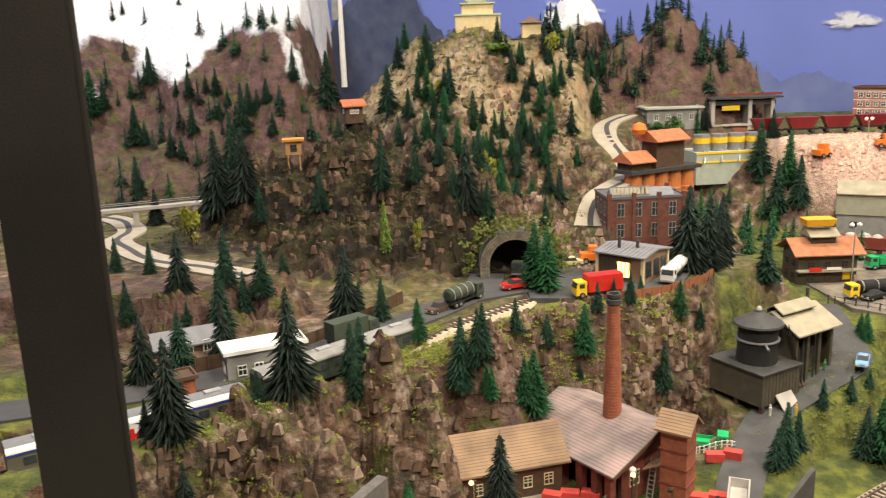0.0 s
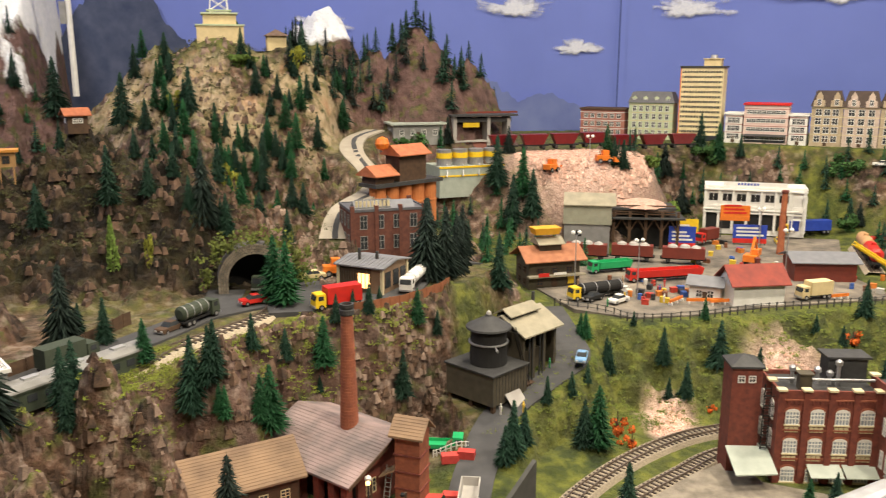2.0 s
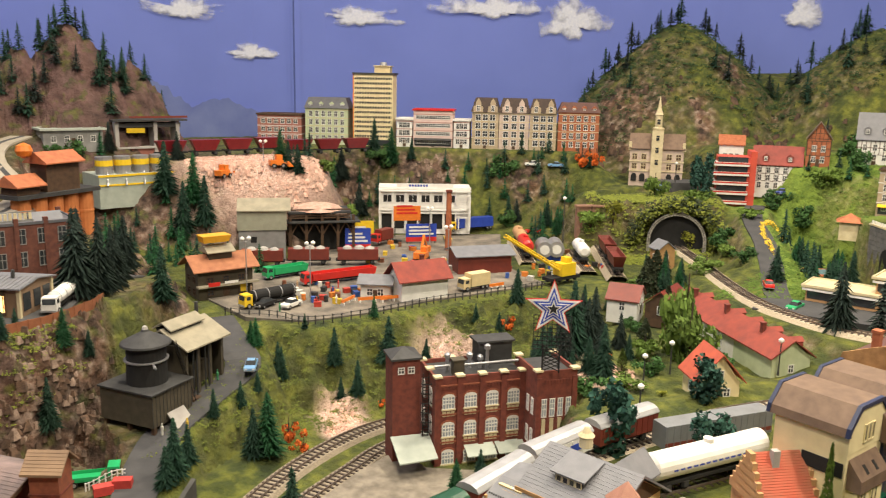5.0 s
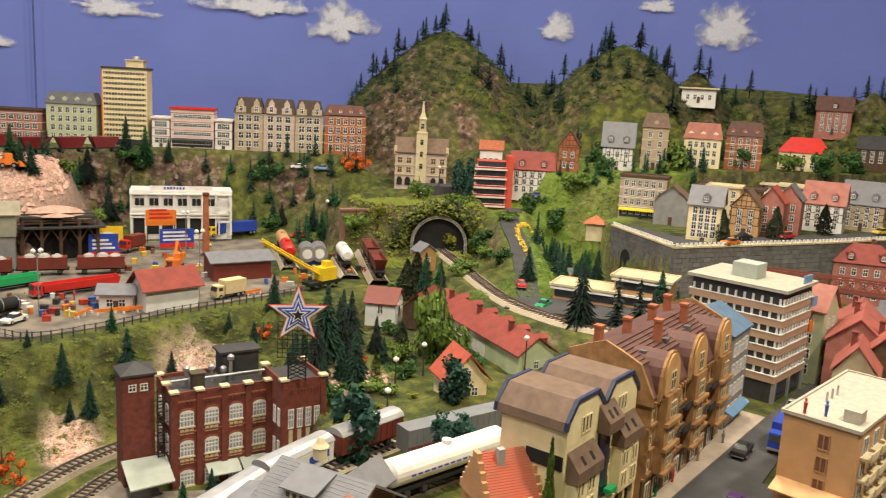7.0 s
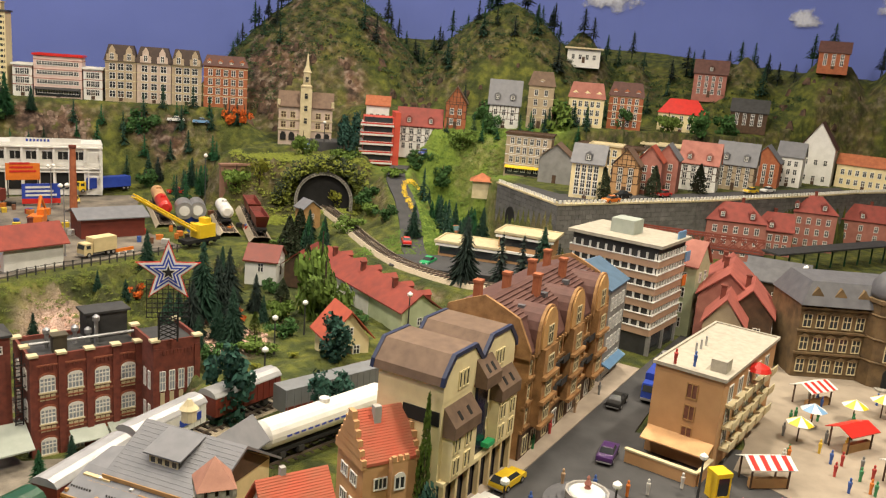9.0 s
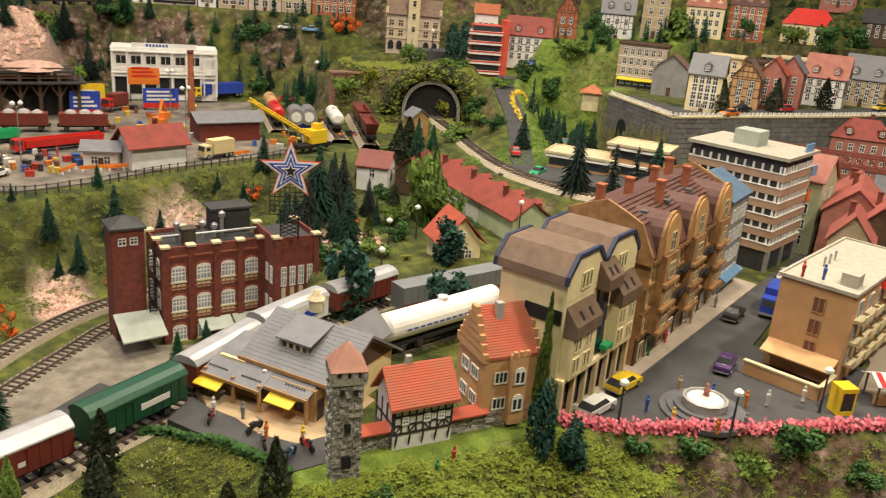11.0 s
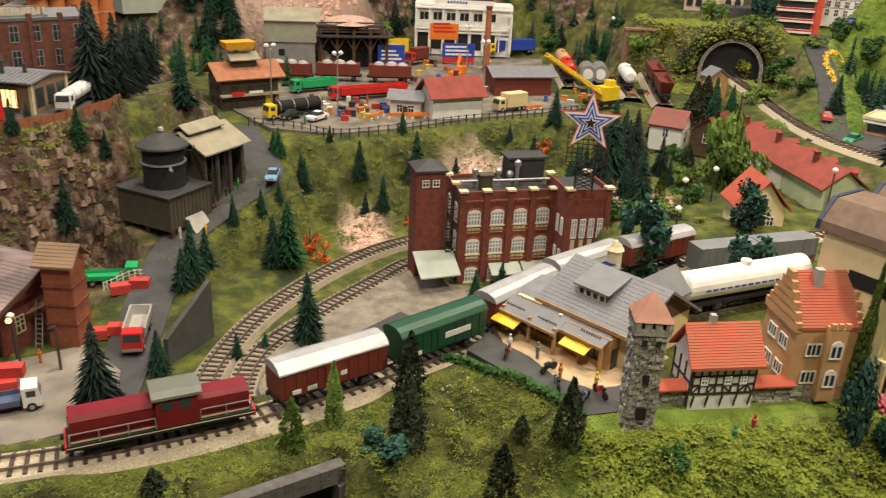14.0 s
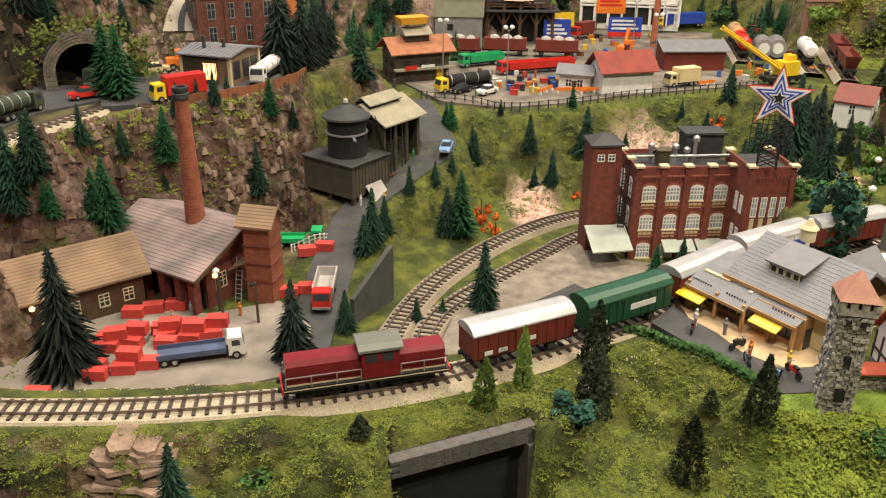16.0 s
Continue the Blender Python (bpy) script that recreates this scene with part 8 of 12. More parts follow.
# ---- tunnel portals ----
def portal(x, y, z, rz, r, h, label, stone, arch_stones=True, w_extra=3.0, tall=3.0, deep=5.0):
    t = thing("tunnel_portal", label, "tunnel", x, y, z, rz, kind="structure")
    outer = r + w_extra
    pts = [(-outer, -1), (-outer, h + r + tall), (outer, h + r + tall), (outer, -1), (r, -1), (r, h)] + [(r * math.cos(math.pi * i / 12), h + r * math.sin(math.pi * i / 12)) for i in range(1, 12)] + [(-r, h), (-r, -1)]
    part("face", Mesh().extrude_y(pts, 0, 1.2), stone, t)
    # black plate and black walls paint the tunnel's darkness into the mouth
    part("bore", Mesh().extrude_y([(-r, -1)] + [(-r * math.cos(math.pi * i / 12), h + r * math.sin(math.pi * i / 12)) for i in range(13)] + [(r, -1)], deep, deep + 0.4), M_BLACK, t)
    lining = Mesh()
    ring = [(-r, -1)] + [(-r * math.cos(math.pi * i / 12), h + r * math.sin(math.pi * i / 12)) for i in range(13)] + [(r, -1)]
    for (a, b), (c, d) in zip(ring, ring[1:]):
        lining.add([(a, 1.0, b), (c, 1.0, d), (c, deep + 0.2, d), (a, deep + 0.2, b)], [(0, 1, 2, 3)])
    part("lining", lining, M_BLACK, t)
    if arch_stones:
        n = max(13, int(r * 4) | 1)
        for i in range(n):
            a = math.pi * (i + 0.5) / n
            st = Mesh().box(-0.42 * r * 3 / n, 0.42 * r * 3 / n, -0.25, 0.1, 0, 0.9)
            ob = part("voussoir", st, M_STONE, t, at=(-r * math.cos(a), 0, h + r * math.sin(a)))
            ob.rotation_euler = (0, a - math.pi / 2, 0)
        block = Mesh()
        rows = int((h + r + tall) / 0.8)
        for k in range(rows):
            zz = k * 0.8
            for q in range(int(2 * outer / 1.4)):
                xx = -outer + q * 1.4 + (0.7 if k % 2 else 0)
                cx = xx + 0.7
                inside = abs(cx) < r + 0.7 and (zz < h or math.hypot(cx, zz + 0.4 - h) < r + 1.0)
                if not inside and xx + 1.4 <= outer + 0.3:
                    block.box(xx + 0.05, xx + 1.32, -0.14, 0.02, zz + 0.05, zz + 0.74)
        part("stone_course", block, stone, t)["kind"] = "stuff"
    part("coping", Mesh().box(-outer - 0.3, outer + 0.3, -0.4, 1.4, h + r + tall, h + r + tall + 0.5), stone, t)
    return t


def hooded_portal(x, y, z, rz, r, h, label, rings, stone, deep=7.0):
    """Tunnel mouth under a rounded hood of stone courses."""
    t = thing("tunnel_portal", label, "tunnel", x, y, z, rz, kind="structure")
    outer = r + 0.44 * rings

    def arch(q, n=16):
        return [(-q, -1), (-q, h)] + [(-q * math.cos(math.pi * i / n), h + q * math.sin(math.pi * i / n)) for i in range(1, n)] + [(q, h), (q, -1)]
    part("face", Mesh().extrude_y(arch(outer) + arch(r)[::-1], 0, 4.0), M_DARKSTONE, t)
    # darkness inside is painted: black end plate, black inner walls
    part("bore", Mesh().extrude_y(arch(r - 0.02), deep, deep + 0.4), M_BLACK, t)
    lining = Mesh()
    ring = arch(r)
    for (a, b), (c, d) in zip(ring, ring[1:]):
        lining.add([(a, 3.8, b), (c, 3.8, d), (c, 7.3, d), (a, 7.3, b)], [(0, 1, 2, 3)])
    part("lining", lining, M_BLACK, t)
    for k in range(rings):
        q = r + 0.02 + k * 0.44
        n = int(4.1 * r) + 2 * k
        for i in range(n):
            a = math.pi * (i + 0.5 * (k % 2)) / n
            ob = part("voussoir", Mesh().box(-1.4 * q / n, 1.4 * q / n, -0.2, 0.1, 0.03, 0.36), stone, t, at=(-q * math.cos(a), 0, h + q * math.sin(a)))
            ob.rotation_euler = (0, a - math.pi / 2, 0)
        for sx in (-1, 1):
            for i in range(4):
                part("stone", Mesh().box(min(sx * (q + 0.03), sx * (q + 0.38)), max(sx * (q + 0.03), sx * (q + 0.38)), -0.2, 0.1, -0.8 + i * 0.85, -0.06 + i * 0.85), stone, t)
    return t


M_HOOD = mat("hood_stone", (0.33, 0.28, 0.21), (0.13, 0.11, 0.085), 60, 0.9, bump=0.5, island=0.2)
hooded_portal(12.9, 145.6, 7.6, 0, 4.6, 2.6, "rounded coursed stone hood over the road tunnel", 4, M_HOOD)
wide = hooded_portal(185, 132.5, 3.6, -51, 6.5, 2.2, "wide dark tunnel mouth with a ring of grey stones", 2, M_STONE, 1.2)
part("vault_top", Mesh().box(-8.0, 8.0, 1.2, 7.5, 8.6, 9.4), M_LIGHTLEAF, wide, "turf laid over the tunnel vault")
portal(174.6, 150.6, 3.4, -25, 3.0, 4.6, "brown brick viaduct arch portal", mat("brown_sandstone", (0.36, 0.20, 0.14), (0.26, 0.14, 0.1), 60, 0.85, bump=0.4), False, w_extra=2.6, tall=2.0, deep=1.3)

# stone portal of the hollow below the front track
d = thing("stone_underbridge", "dark stone underbridge with turf on top", "bridge", 34.2, 51.6, -1.0, 0, kind="structure")
part("lintel", Mesh().box(-5.0, 7.7, -0.7, 0.3, -2.0, -0.4), M_DARKSTONE, d)
# black sheet behind the lintel stands in for the shade under the bridge
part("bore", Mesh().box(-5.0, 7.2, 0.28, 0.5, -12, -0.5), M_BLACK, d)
for r in range(5):
    for i in range(9):
        x = -5.0 + i * 1.5 + (0.7 if r % 2 else 0)
        if x < 7.4:
            part("stone", Mesh().box(x + 0.03, min(x + 1.47, 7.7), -0.80, -0.66, -1.99 + r * 0.32, -1.70 + r * 0.32), M_DARKSTONE, d)
part("abutment", Mesh().box(6.9, 7.7, -1.2, 0.3, -12, -2.0), M_DARKSTONE, d)


# ---- pavements of street, square and yards ----
single("main_street", Mesh().prism([(84.8, 33.0), (92, 23.8), (108, 9.2), (113, 4), (126, 2), (118, 25.5), (140, 27.5), (186, 24), (186, 33), (140, 32.6), (99, 31.6)], -0.6, 0.72), M_ASPHALT, "dark asphalt town street and fountain place", "road", kind="structure")
single("pavement", Mesh().prism([(85.5, 33.6), (99, 31.6), (140, 32.6), (140, 36), (86, 36)], -0.5, 0.86), M_SAND, "pale pavement along the house fronts", "pavement", kind="structure")
single("market_square", Mesh().prism([(112.5, 4.2), (120, -11), (170, -12), (158, 16), (152, 22), (124, 13.5), (116, 13)], -0.6, 0.78), mat("pale_paving", (0.36, 0.30, 0.23), (0.27, 0.225, 0.175), 40, 0.9), "pale paved market square", "pavement", kind="structure")
single("goods_yard_floor", Mesh().prism([(72, 141), (80, 133), (92, 131.5), (108, 132.5), (138, 130.5), (142, 150), (168, 182), (140, 196), (106, 184), (70, 168)], -0.5, 1.35), mat("dusty_yard", (0.27, 0.23, 0.18), (0.075, 0.068, 0.06), 25, 0.95, bump=0.4), "dusty grey-brown goods yard floor", "pavement", kind="structure")
single("gravel_lot", Mesh().prism([(46, 64), (58, 67), (72, 70), (88, 73), (92, 80), (86, 86), (79, 92), (79, 99.5), (70, 96.5), (59, 91), (50, 85.5), (45.2, 79), (43.6, 72)], -12, -10.7), M_LOT, "pale gravel lot in front of the factory", "pavement", kind="structure")
single("town_place", Mesh().prism([(204, 160), (204, 150), (212, 145), (226, 141), (224, 152), (214, 166)], 15, 17.75), M_ASPHALT, "asphalt place before the town hall", "pavement", kind="structure")
single("terrace_street", Mesh().prism([(189.4, 70.6), (204.6, 91.6), (209, 90), (203, 76), (227, 60), (300, 28), (290, 23.5), (226, 51.6)], 13, 14.6), M_ASPHALT, "asphalt street along the terrace wall", "road", kind="structure")
single("office_parking", Mesh().prism([(152, 88), (160, 70), (168, 62), (174, 66), (168, 84), (160, 92)], 1, 3.75), M_ASPHALT, "asphalt parking place by the offices", "pavement", kind="structure")
single("hut_yard", Mesh().prism([(14, 131), (26, 129.5), (40, 136), (46, 148), (40, 160), (20, 152), (14, 146)], 6, 8.25), M_ASPHALT, "asphalt yard round the workshop", "pavement", kind="structure")

# ---- firs ----
def fir_crown(seed, h=10.0, r=2.2, layers=20, per=12, droop=0.35, thin=1.0):
    g = random.Random(seed)
    m = Mesh()
    for k in range(layers):
        f = k / layers
        z = h * (0.10 + 0.88 * f)
        rad = r * (1 - f) ** 0.8 * g.uniform(0.85, 1.1) + 0.12
        n = max(5, int(per * (1 - 0.45 * f)))
        a0 = g.uniform(0, 6.28)
        for i in range(n):
            a = a0 + 6.283 * i / n + g.uniform(-0.2, 0.2)
            q = rad * g.uniform(0.45, 1.25)
            c, s = math.cos(a), math.sin(a)
            w = (0.10 + 0.075 * q) * thin
            zt = z - droop * q + g.uniform(-0.25, 0.3)
            zm = z + 0.08 * q
            mid = 0.55 * q
            m.add([(0.05 * c, 0.05 * s, z + 0.25), (mid * c - w * s, mid * s + w * c, zm - 0.35 * droop * q), (q * c, q * s, zt), (mid * c + w * s, mid * s - w * c, zm - 0.35 * droop * q)],
                  [(0, 1, 2), (0, 2, 3)])
    m.lathe([(0.04, h * 0.95), (0.0, h * 1.03)], 4)
    return m


def fir_kind(seed, material, r, layers, per, droop, thin=1.0):
    return fir_crown(seed, 10.0, r, layers, per, droop, thin).data("crown", material)


FIRS = {
    "dark": [fir_kind(s, M_FIR, 2.35, 46, 26, 0.2, 0.62) for s in (1, 2, 3)],
    "black": [fir_kind(s, M_FIRBLUE, 2.6, 40, 26, 0.38, 0.6) for s in (4, 5)],
    "fresh": [fir_kind(s, M_FIRBRIGHT, 2.4, 46, 26, 0.05, 0.6) for s in (6, 7)],
}
TRUNK = Mesh().lathe([(0.28, -1.0), (0.22, 2.0), (0.05, 9.0)], 6).data("trunk", M_BARK)
FIR_LABEL = {"dark": "dark green bristly model fir tree", "black": "tall blackish drooping model spruce", "fresh": "bright green bristly model fir tree"}


def fir(x, y, height, kind="dark", z=None):
    s = height / 10.0
    t = thing("fir_tree", FIR_LABEL[kind], "tree", x, y, (ground(x, y) if z is None else z) - 0.2, rnd.uniform(0, 360), "fir trees")
    t.scale = (s * rnd.uniform(0.9, 1.1),) * 2 + (s,)
    part("trunk", TRUNK, M_BARK, t)
    part("crown", rnd.choice(FIRS[kind]), M_FIR, t)


def firs(spots, kinds):
    for i, (x, y, h) in enumerate(spots):
        fir(x, y, h, kinds[i % len(kinds)])


YARD_FIRS = [(29.4, 83.4, 11), (5.9, 90.4, 15.5)]
firs(YARD_FIRS, ["black"])
firs([(36.8, 88, 6.0), (54.6, 86.4, 10.6), (45.9, 87.6, 4.0), (49.7, 88.2, 2.8), (46.5, 106, 9.4), (44.8, 104.8, 6.5), (49.1, 108.2, 6.6), (59.5, 109.5, 8.3), (61.7, 109.1, 11), (55.9, 115.8, 5), (61.2, 118.1, 4.7), (65, 120.2, 3.8), (71.6, 126.5, 6),
      (69.5, 130.8, 5.5), (80.7, 122.9, 7.5), (82.7, 118.2, 7), (79.7, 118.8, 4.5), (91, 121.3, 9.3), (92.4, 128.7, 4.7), (114.2, 125.2, 4.3), (78.7, 130.2, 3.1), (117.8, 122.1, 4.3), (98.6, 120.2, 4.9), (69.2, 132.2, 4.2), (72.2, 126.4, 6.4), (124.6, 124.6, 8)],
     ["dark", "dark", "dark", "fresh", "dark"])
firs([(4.4, 112.2, 8.9), (5.5, 110.3, 4.7), (10.7, 122, 6.1), (15.7, 123.4, 5.6), (11, 112, 7.6), (13.1, 119, 7.3), (20.6, 122.2, 3.2), (21.5, 123.1, 8.8), (27.4, 130.1, 4), (29.5, 127.3, 5.5), (38.3, 130.4, 6.7), (42.1, 131.6, 4.7), (34.4, 124.5, 8.6), (15.5, 137.9, 12),
      (19.9, 157.8, 7), (58.8, 147.2, 11), (17.2, 134.9, 11.6), (-4.1, 116.9, 6.1), (2.2, 112, 8), (12.4, 112.8, 10.5), (24, 126, 5), (32, 131, 4)], ["dark", "fresh", "dark"])
firs([(44, 146, 16), (48.1, 147, 14), (51, 150, 12), (46, 152, 15), (60, 175, 12), (54, 158, 11)], ["black"])
firs([(114.1, 97.8, 14), (124.5, 102.6, 10.5), (135.5, 116, 8), (140.4, 113.3, 5.8), (124.3, 96, 7.1), (109.3, 86, 10), (105, 93, 9), (118, 104, 10), (110, 101, 12), (107, 98, 10), (113, 90, 9), (103, 97, 8), (121, 91, 5), (129, 110, 7)], ["dark", "black", "dark"])
firs([(67.3, 69.5, 4.1), (71.3, 70, 4.2)], ["fresh", "dark"])
firs([(-19.0, 95.6, 14), (-11.4, 104.4, 9), (-30.3, 84.6, 12), (-23.0, 94.4, 7), (-5.5, 86.8, 9.8), (-28.2, 80.4, 7), (-12.4, 102.4, 8), (-31, 110.5, 9), (-36, 107, 9)], ["black", "dark", "black", "dark", "fresh"])
firs([(-10.5, 234.3, 9.6), (2.9, 210.7, 12.2), (-12.9, 219.1, 13.8), (8.2, 202.9, 4.9), (10.7, 204.2, 5.9), (15.4, 204.3, 7.4), (-31.7, 245.4, 17), (-40.6, 241.9, 8.9), (-47.8, 237.8, 7.6), (-44.1, 237.0, 6.4), (-50.6, 237.6, 5.9), (-53.8, 232.1, 15.0), (-52.7, 236.4, 9.4), (-60.7, 235.4, 5.9), (-62.6, 241.0, 8.4), (-59.4, 240.2, 5.4), (-70.3, 240.9, 8.5), (-65.8, 242.3, 5.5), (-74.4, 242.8, 5.5), (-83.2, 248.4, 11.4), (-93.6, 238.4, 8.7), (-84.3, 234.3, 12.1), (-82.5, 236.5, 7.3), (-70.0, 227.7, 6.9), (-67.7, 232.1, 9.4), (-72.3, 226.4, 8.1), (-77.9, 213.6, 11.1), (-55.7, 224.6, 15.7), (-34.1, 154.9, 7.4), (-23.0, 156.6, 8.5), (-11.4, 159.9, 11.7), (-4.7, 161.7, 7.5), (-20.4, 171.0, 5.0), (-10.1, 208.7, 7.6), (-45.4, 230.9, 6.8), (-38.9, 229.1, 5.6), (-0.3, 164.8, 7.2), (8.7, 156.4, 8.5), (2.4, 156.4, 6.9), (7.8, 158.4, 5.4), (12.1, 195.2, 8.5), (-58.2, 133.4, 5.8), (-54.4, 135.1, 6.1), (-48.1, 133.1, 5.6), (-33.3, 123.7, 9.6), (-30.7, 123.1, 7.0), (-28.1, 124.1, 8.9), (-25.9, 130.8, 4.7), (-37.9, 117.4, 3.7), (-33.2, 118.3, 10.6), (-46.6, 117.5, 7.0), (-9.8, 123.7, 7.5), (-13.6, 127.0, 5.8), (2.0, 112.5, 11.1), (5.1, 112.4, 8.7), (-11.9, 100.5, 6.9)],
     ["dark"])
firs([(-37.6, 159.5, 14.4), (-43.2, 160.3, 17), (4.8, 157.3, 14.6), (-60.6, 174.8, 8.2), (-39.7, 121.3, 9.6), (-40.0, 103.7, 10.3), (-46.0, 106.6, 10.1), (-15.3, 124.2, 12.7), (-33.4, 85.5, 5.0)],
     ["black"])
firs([(-2.7, 216.3, 9.4), (-1.4, 211.6, 6.1), (-88.3, 245.4, 6.3), (-95.7, 235.3, 13.5), (11.8, 163.5, 8.0), (-4.1, 116.4, 6.8), (6.2, 109.9, 5.5), (-5.3, 92.4, 8.6)],
     ["fresh"])


firs([(78.6, 204.5, 14.4), (84.6, 212.5, 7.8), (109.0, 198.6, 8.2), (107.5, 200.1, 9.4), (111.5, 198.3, 8.4), (137.2, 220.8, 10.5), (148.6, 220.4, 12.5), (152.4, 216.6, 12.5), (158.5, 214.5, 7.2), (70.8, 223.7, 8.0), (85.6, 196.8, 13.5), (84.3, 200.5, 14.2),
      (80.4, 197.2, 13.9), (138.6, 212.5, 10.6), (174.2, 185.9, 8.5), (171.0, 161.7, 8.4), (180.9, 176.2, 8.4), (176.4, 184.7, 6.8)], ["dark", "black", "dark", "fresh"])

FAR_CROWN = [fir_crown(s, 10.0, 2.3, 15, 12, 0.3, 1.5) for s in (51, 52, 53, 54)]
FAR_MAT = {"dark": M_FIR, "black": M_FIRBLUE, "fresh": M_FIRBRIGHT}
FAR = {k: Mesh() for k in FAR_MAT}


def far_fir(x, y, height, kind, stem=0.0):
    """One fir of the far woods, added to the joined mesh of its colour; stem bares part of the trunk."""
    s, w, a, z0 = height / 10.0, height / 10.0 * rnd.uniform(0.9, 1.15), rnd.uniform(0, 6.28), ground(x, y) - 0.2
    c, q = math.cos(a) * w, math.sin(a) * w
    src = rnd.choice(FAR_CROWN)
    FAR[kind].add([(x + c * u - q * v, y + q * u + c * v, z0 + height * stem + s * (1 - stem) * t) for u, v, t in src.v], src.f)
    FAR[kind].rod((x, y, z0 - 1), (x, y, z0 + 0.9 * height), 0.22 * s, 4)


def grove(n, outline, size, kinds, lo=-20.0, hi=120.0, gap=2.2, clear=(), far=True):
    """Firs scattered at random inside a plan outline, kept off lanes and things."""
    xs, ys = [p[0] for p in outline], [p[1] for p in outline]
    done, tries = [], 0
    while len(done) < n and tries < n * 40:
        tries += 1
        x, y = rnd.uniform(min(xs), max(xs)), rnd.uniform(min(ys), max(ys))
        if float(area_field(np.array(x), np.array(y), outline)) > 0 or not lo < ground(x, y) < hi:
            continue
        if any(math.hypot(x - a, y - b) < gap for a, b in done) or any(math.hypot(x - a, y - b) < r for a, b, r in clear):
            continue
        if lane_gap(x, y) < 4.2:
            continue
        done.append((x, y))
        (far_fir if far else fir)(x, y, rnd.uniform(*size), rnd.choice(kinds))


grove(60, [(-75, 195), (-30, 195), (-30, 255), (-90, 255), (-120, 215)], (5, 9), ["dark", "dark", "fresh", "black"])
grove(40, [(-120, 225), (-40, 235), (-30, 285), (-120, 290)], (4, 8), ["dark", "black"])
grove(85, [(2, 165), (30, 172), (36, 215), (52, 236), (40, 250), (-10, 245), (-8, 200)], (5.5, 9.5), ["dark", "fresh", "fresh", "dark"], clear=[(11.5, 236, 10), (26, 235, 5), (10, 222, 7), (12, 212, 5)], far=False)
grove(75, [(28, 225), (60, 230), (92, 228), (95, 250), (60, 262), (30, 255)], (6, 10), ["dark", "black", "dark"], clear=[(62, 226, 9), (88, 229, 12)])
grove(26, [(48, 165), (66, 168), (72, 200), (70, 222), (55, 222), (52, 200)], (5, 9), ["dark", "dark", "fresh"], clear=[(47.5, 187.5, 9), (76, 214, 11), (52, 190, 7), (40, 168, 11)])
grove(16, [(82, 184), (90, 180), (92, 172), (78, 170), (70, 185), (72, 200), (80, 205)], (5, 9), ["dark", "fresh"])
grove(40, [(112, 205), (126, 226), (150, 222), (196, 190), (200, 172), (176, 186), (150, 206), (128, 204)], (4, 8), ["dark", "fresh"], clear=[(150, 195, 14)])
grove(14, [(158, 172), (172, 160), (186, 164), (196, 172), (180, 182)], (5, 8), ["dark", "fresh"])
grove(16, [(205, 192), (235, 176), (262, 150), (290, 130), (300, 160), (262, 205), (225, 222)], (6, 10), ["dark", "dark", "black"], lo=20)
grove(26, [(250, 130), (285, 92), (330, 40), (335, 70), (305, 140), (262, 160)], (6, 11), ["dark", "black"], lo=26, clear=[(313, 74, 12), (283, 73, 12), (303, 58, 12), (321, 39, 10), (295, 113, 12), (264, 85, 8), (256, 94, 8)])
RIDGE = [(226, 210), (238, 205), (248, 199), (258, 194), (268, 182), (277, 166), (284, 152), (292, 141), (299, 128), (305, 116), (312, 102), (319, 84), (325, 66), (330, 48), (335, 30), (338, 8)]
for i in range(len(RIDGE) - 1):
    for k in range(4):
        f = rnd.random()
        rx, ry = RIDGE[i][0] + f * (RIDGE[i + 1][0] - RIDGE[i][0]) + rnd.uniform(-3, 3), RIDGE[i][1] + f * (RIDGE[i + 1][1] - RIDGE[i][1]) + rnd.uniform(-3, 3)
        far_fir(rx, ry, rnd.uniform(6, 11.5), rnd.choice(["black", "dark", "black"]), 0.22)
grove(18, [(222, 126), (240, 108), (262, 90), (250, 84), (226, 108)], (4, 8), ["dark", "fresh"], clear=[(226, 97, 9), (229, 129, 8), (244, 80, 10)])
grove(9, [(178, 84), (196, 96), (200, 110), (190, 108), (176, 94)], (7, 12), ["dark"], clear=[(171, 80, 9), (198, 104, 6)])
grove(7, [(146, 72), (158, 66), (168, 58), (160, 60)], (8, 12), ["black", "dark"], gap=3, clear=[(151, 41, 12)])
firs([(152, 71, 13), (166, 62, 13), (180, 60, 11), (196, 92, 9), (186, 80, 9), (172, 96, 8)], ["black", "dark"])
grove(16, [(100, 92), (108, 86), (118, 96), (128, 108), (136, 112), (128, 118), (112, 108)], (6, 11), ["dark", "black", "dark"], clear=[(121.5, 75.6, 6)], far=False)
grove(14, [(150, 100), (160, 110), (168, 118), (160, 122), (150, 112)], (4, 8), ["dark", "fresh"], far=False)
grove(16, [(186, 100), (206, 118), (214, 112), (206, 98), (190, 92)], (4, 8), ["dark", "fresh"], clear=[(197, 106, 9), (212, 105, 5)], far=False)
for fk, fm in FAR.items():
    single("far_firs", fm, FAR_MAT[fk], "joined far wood of %s model firs" % {"dark": "dark green", "black": "blackish", "fresh": "fresh green"}[fk], "wood", kind="stuff")
fir(-2.2, 56.2, 14, "black")
firs([(13.5, 53.5, 9)], ["dark"])


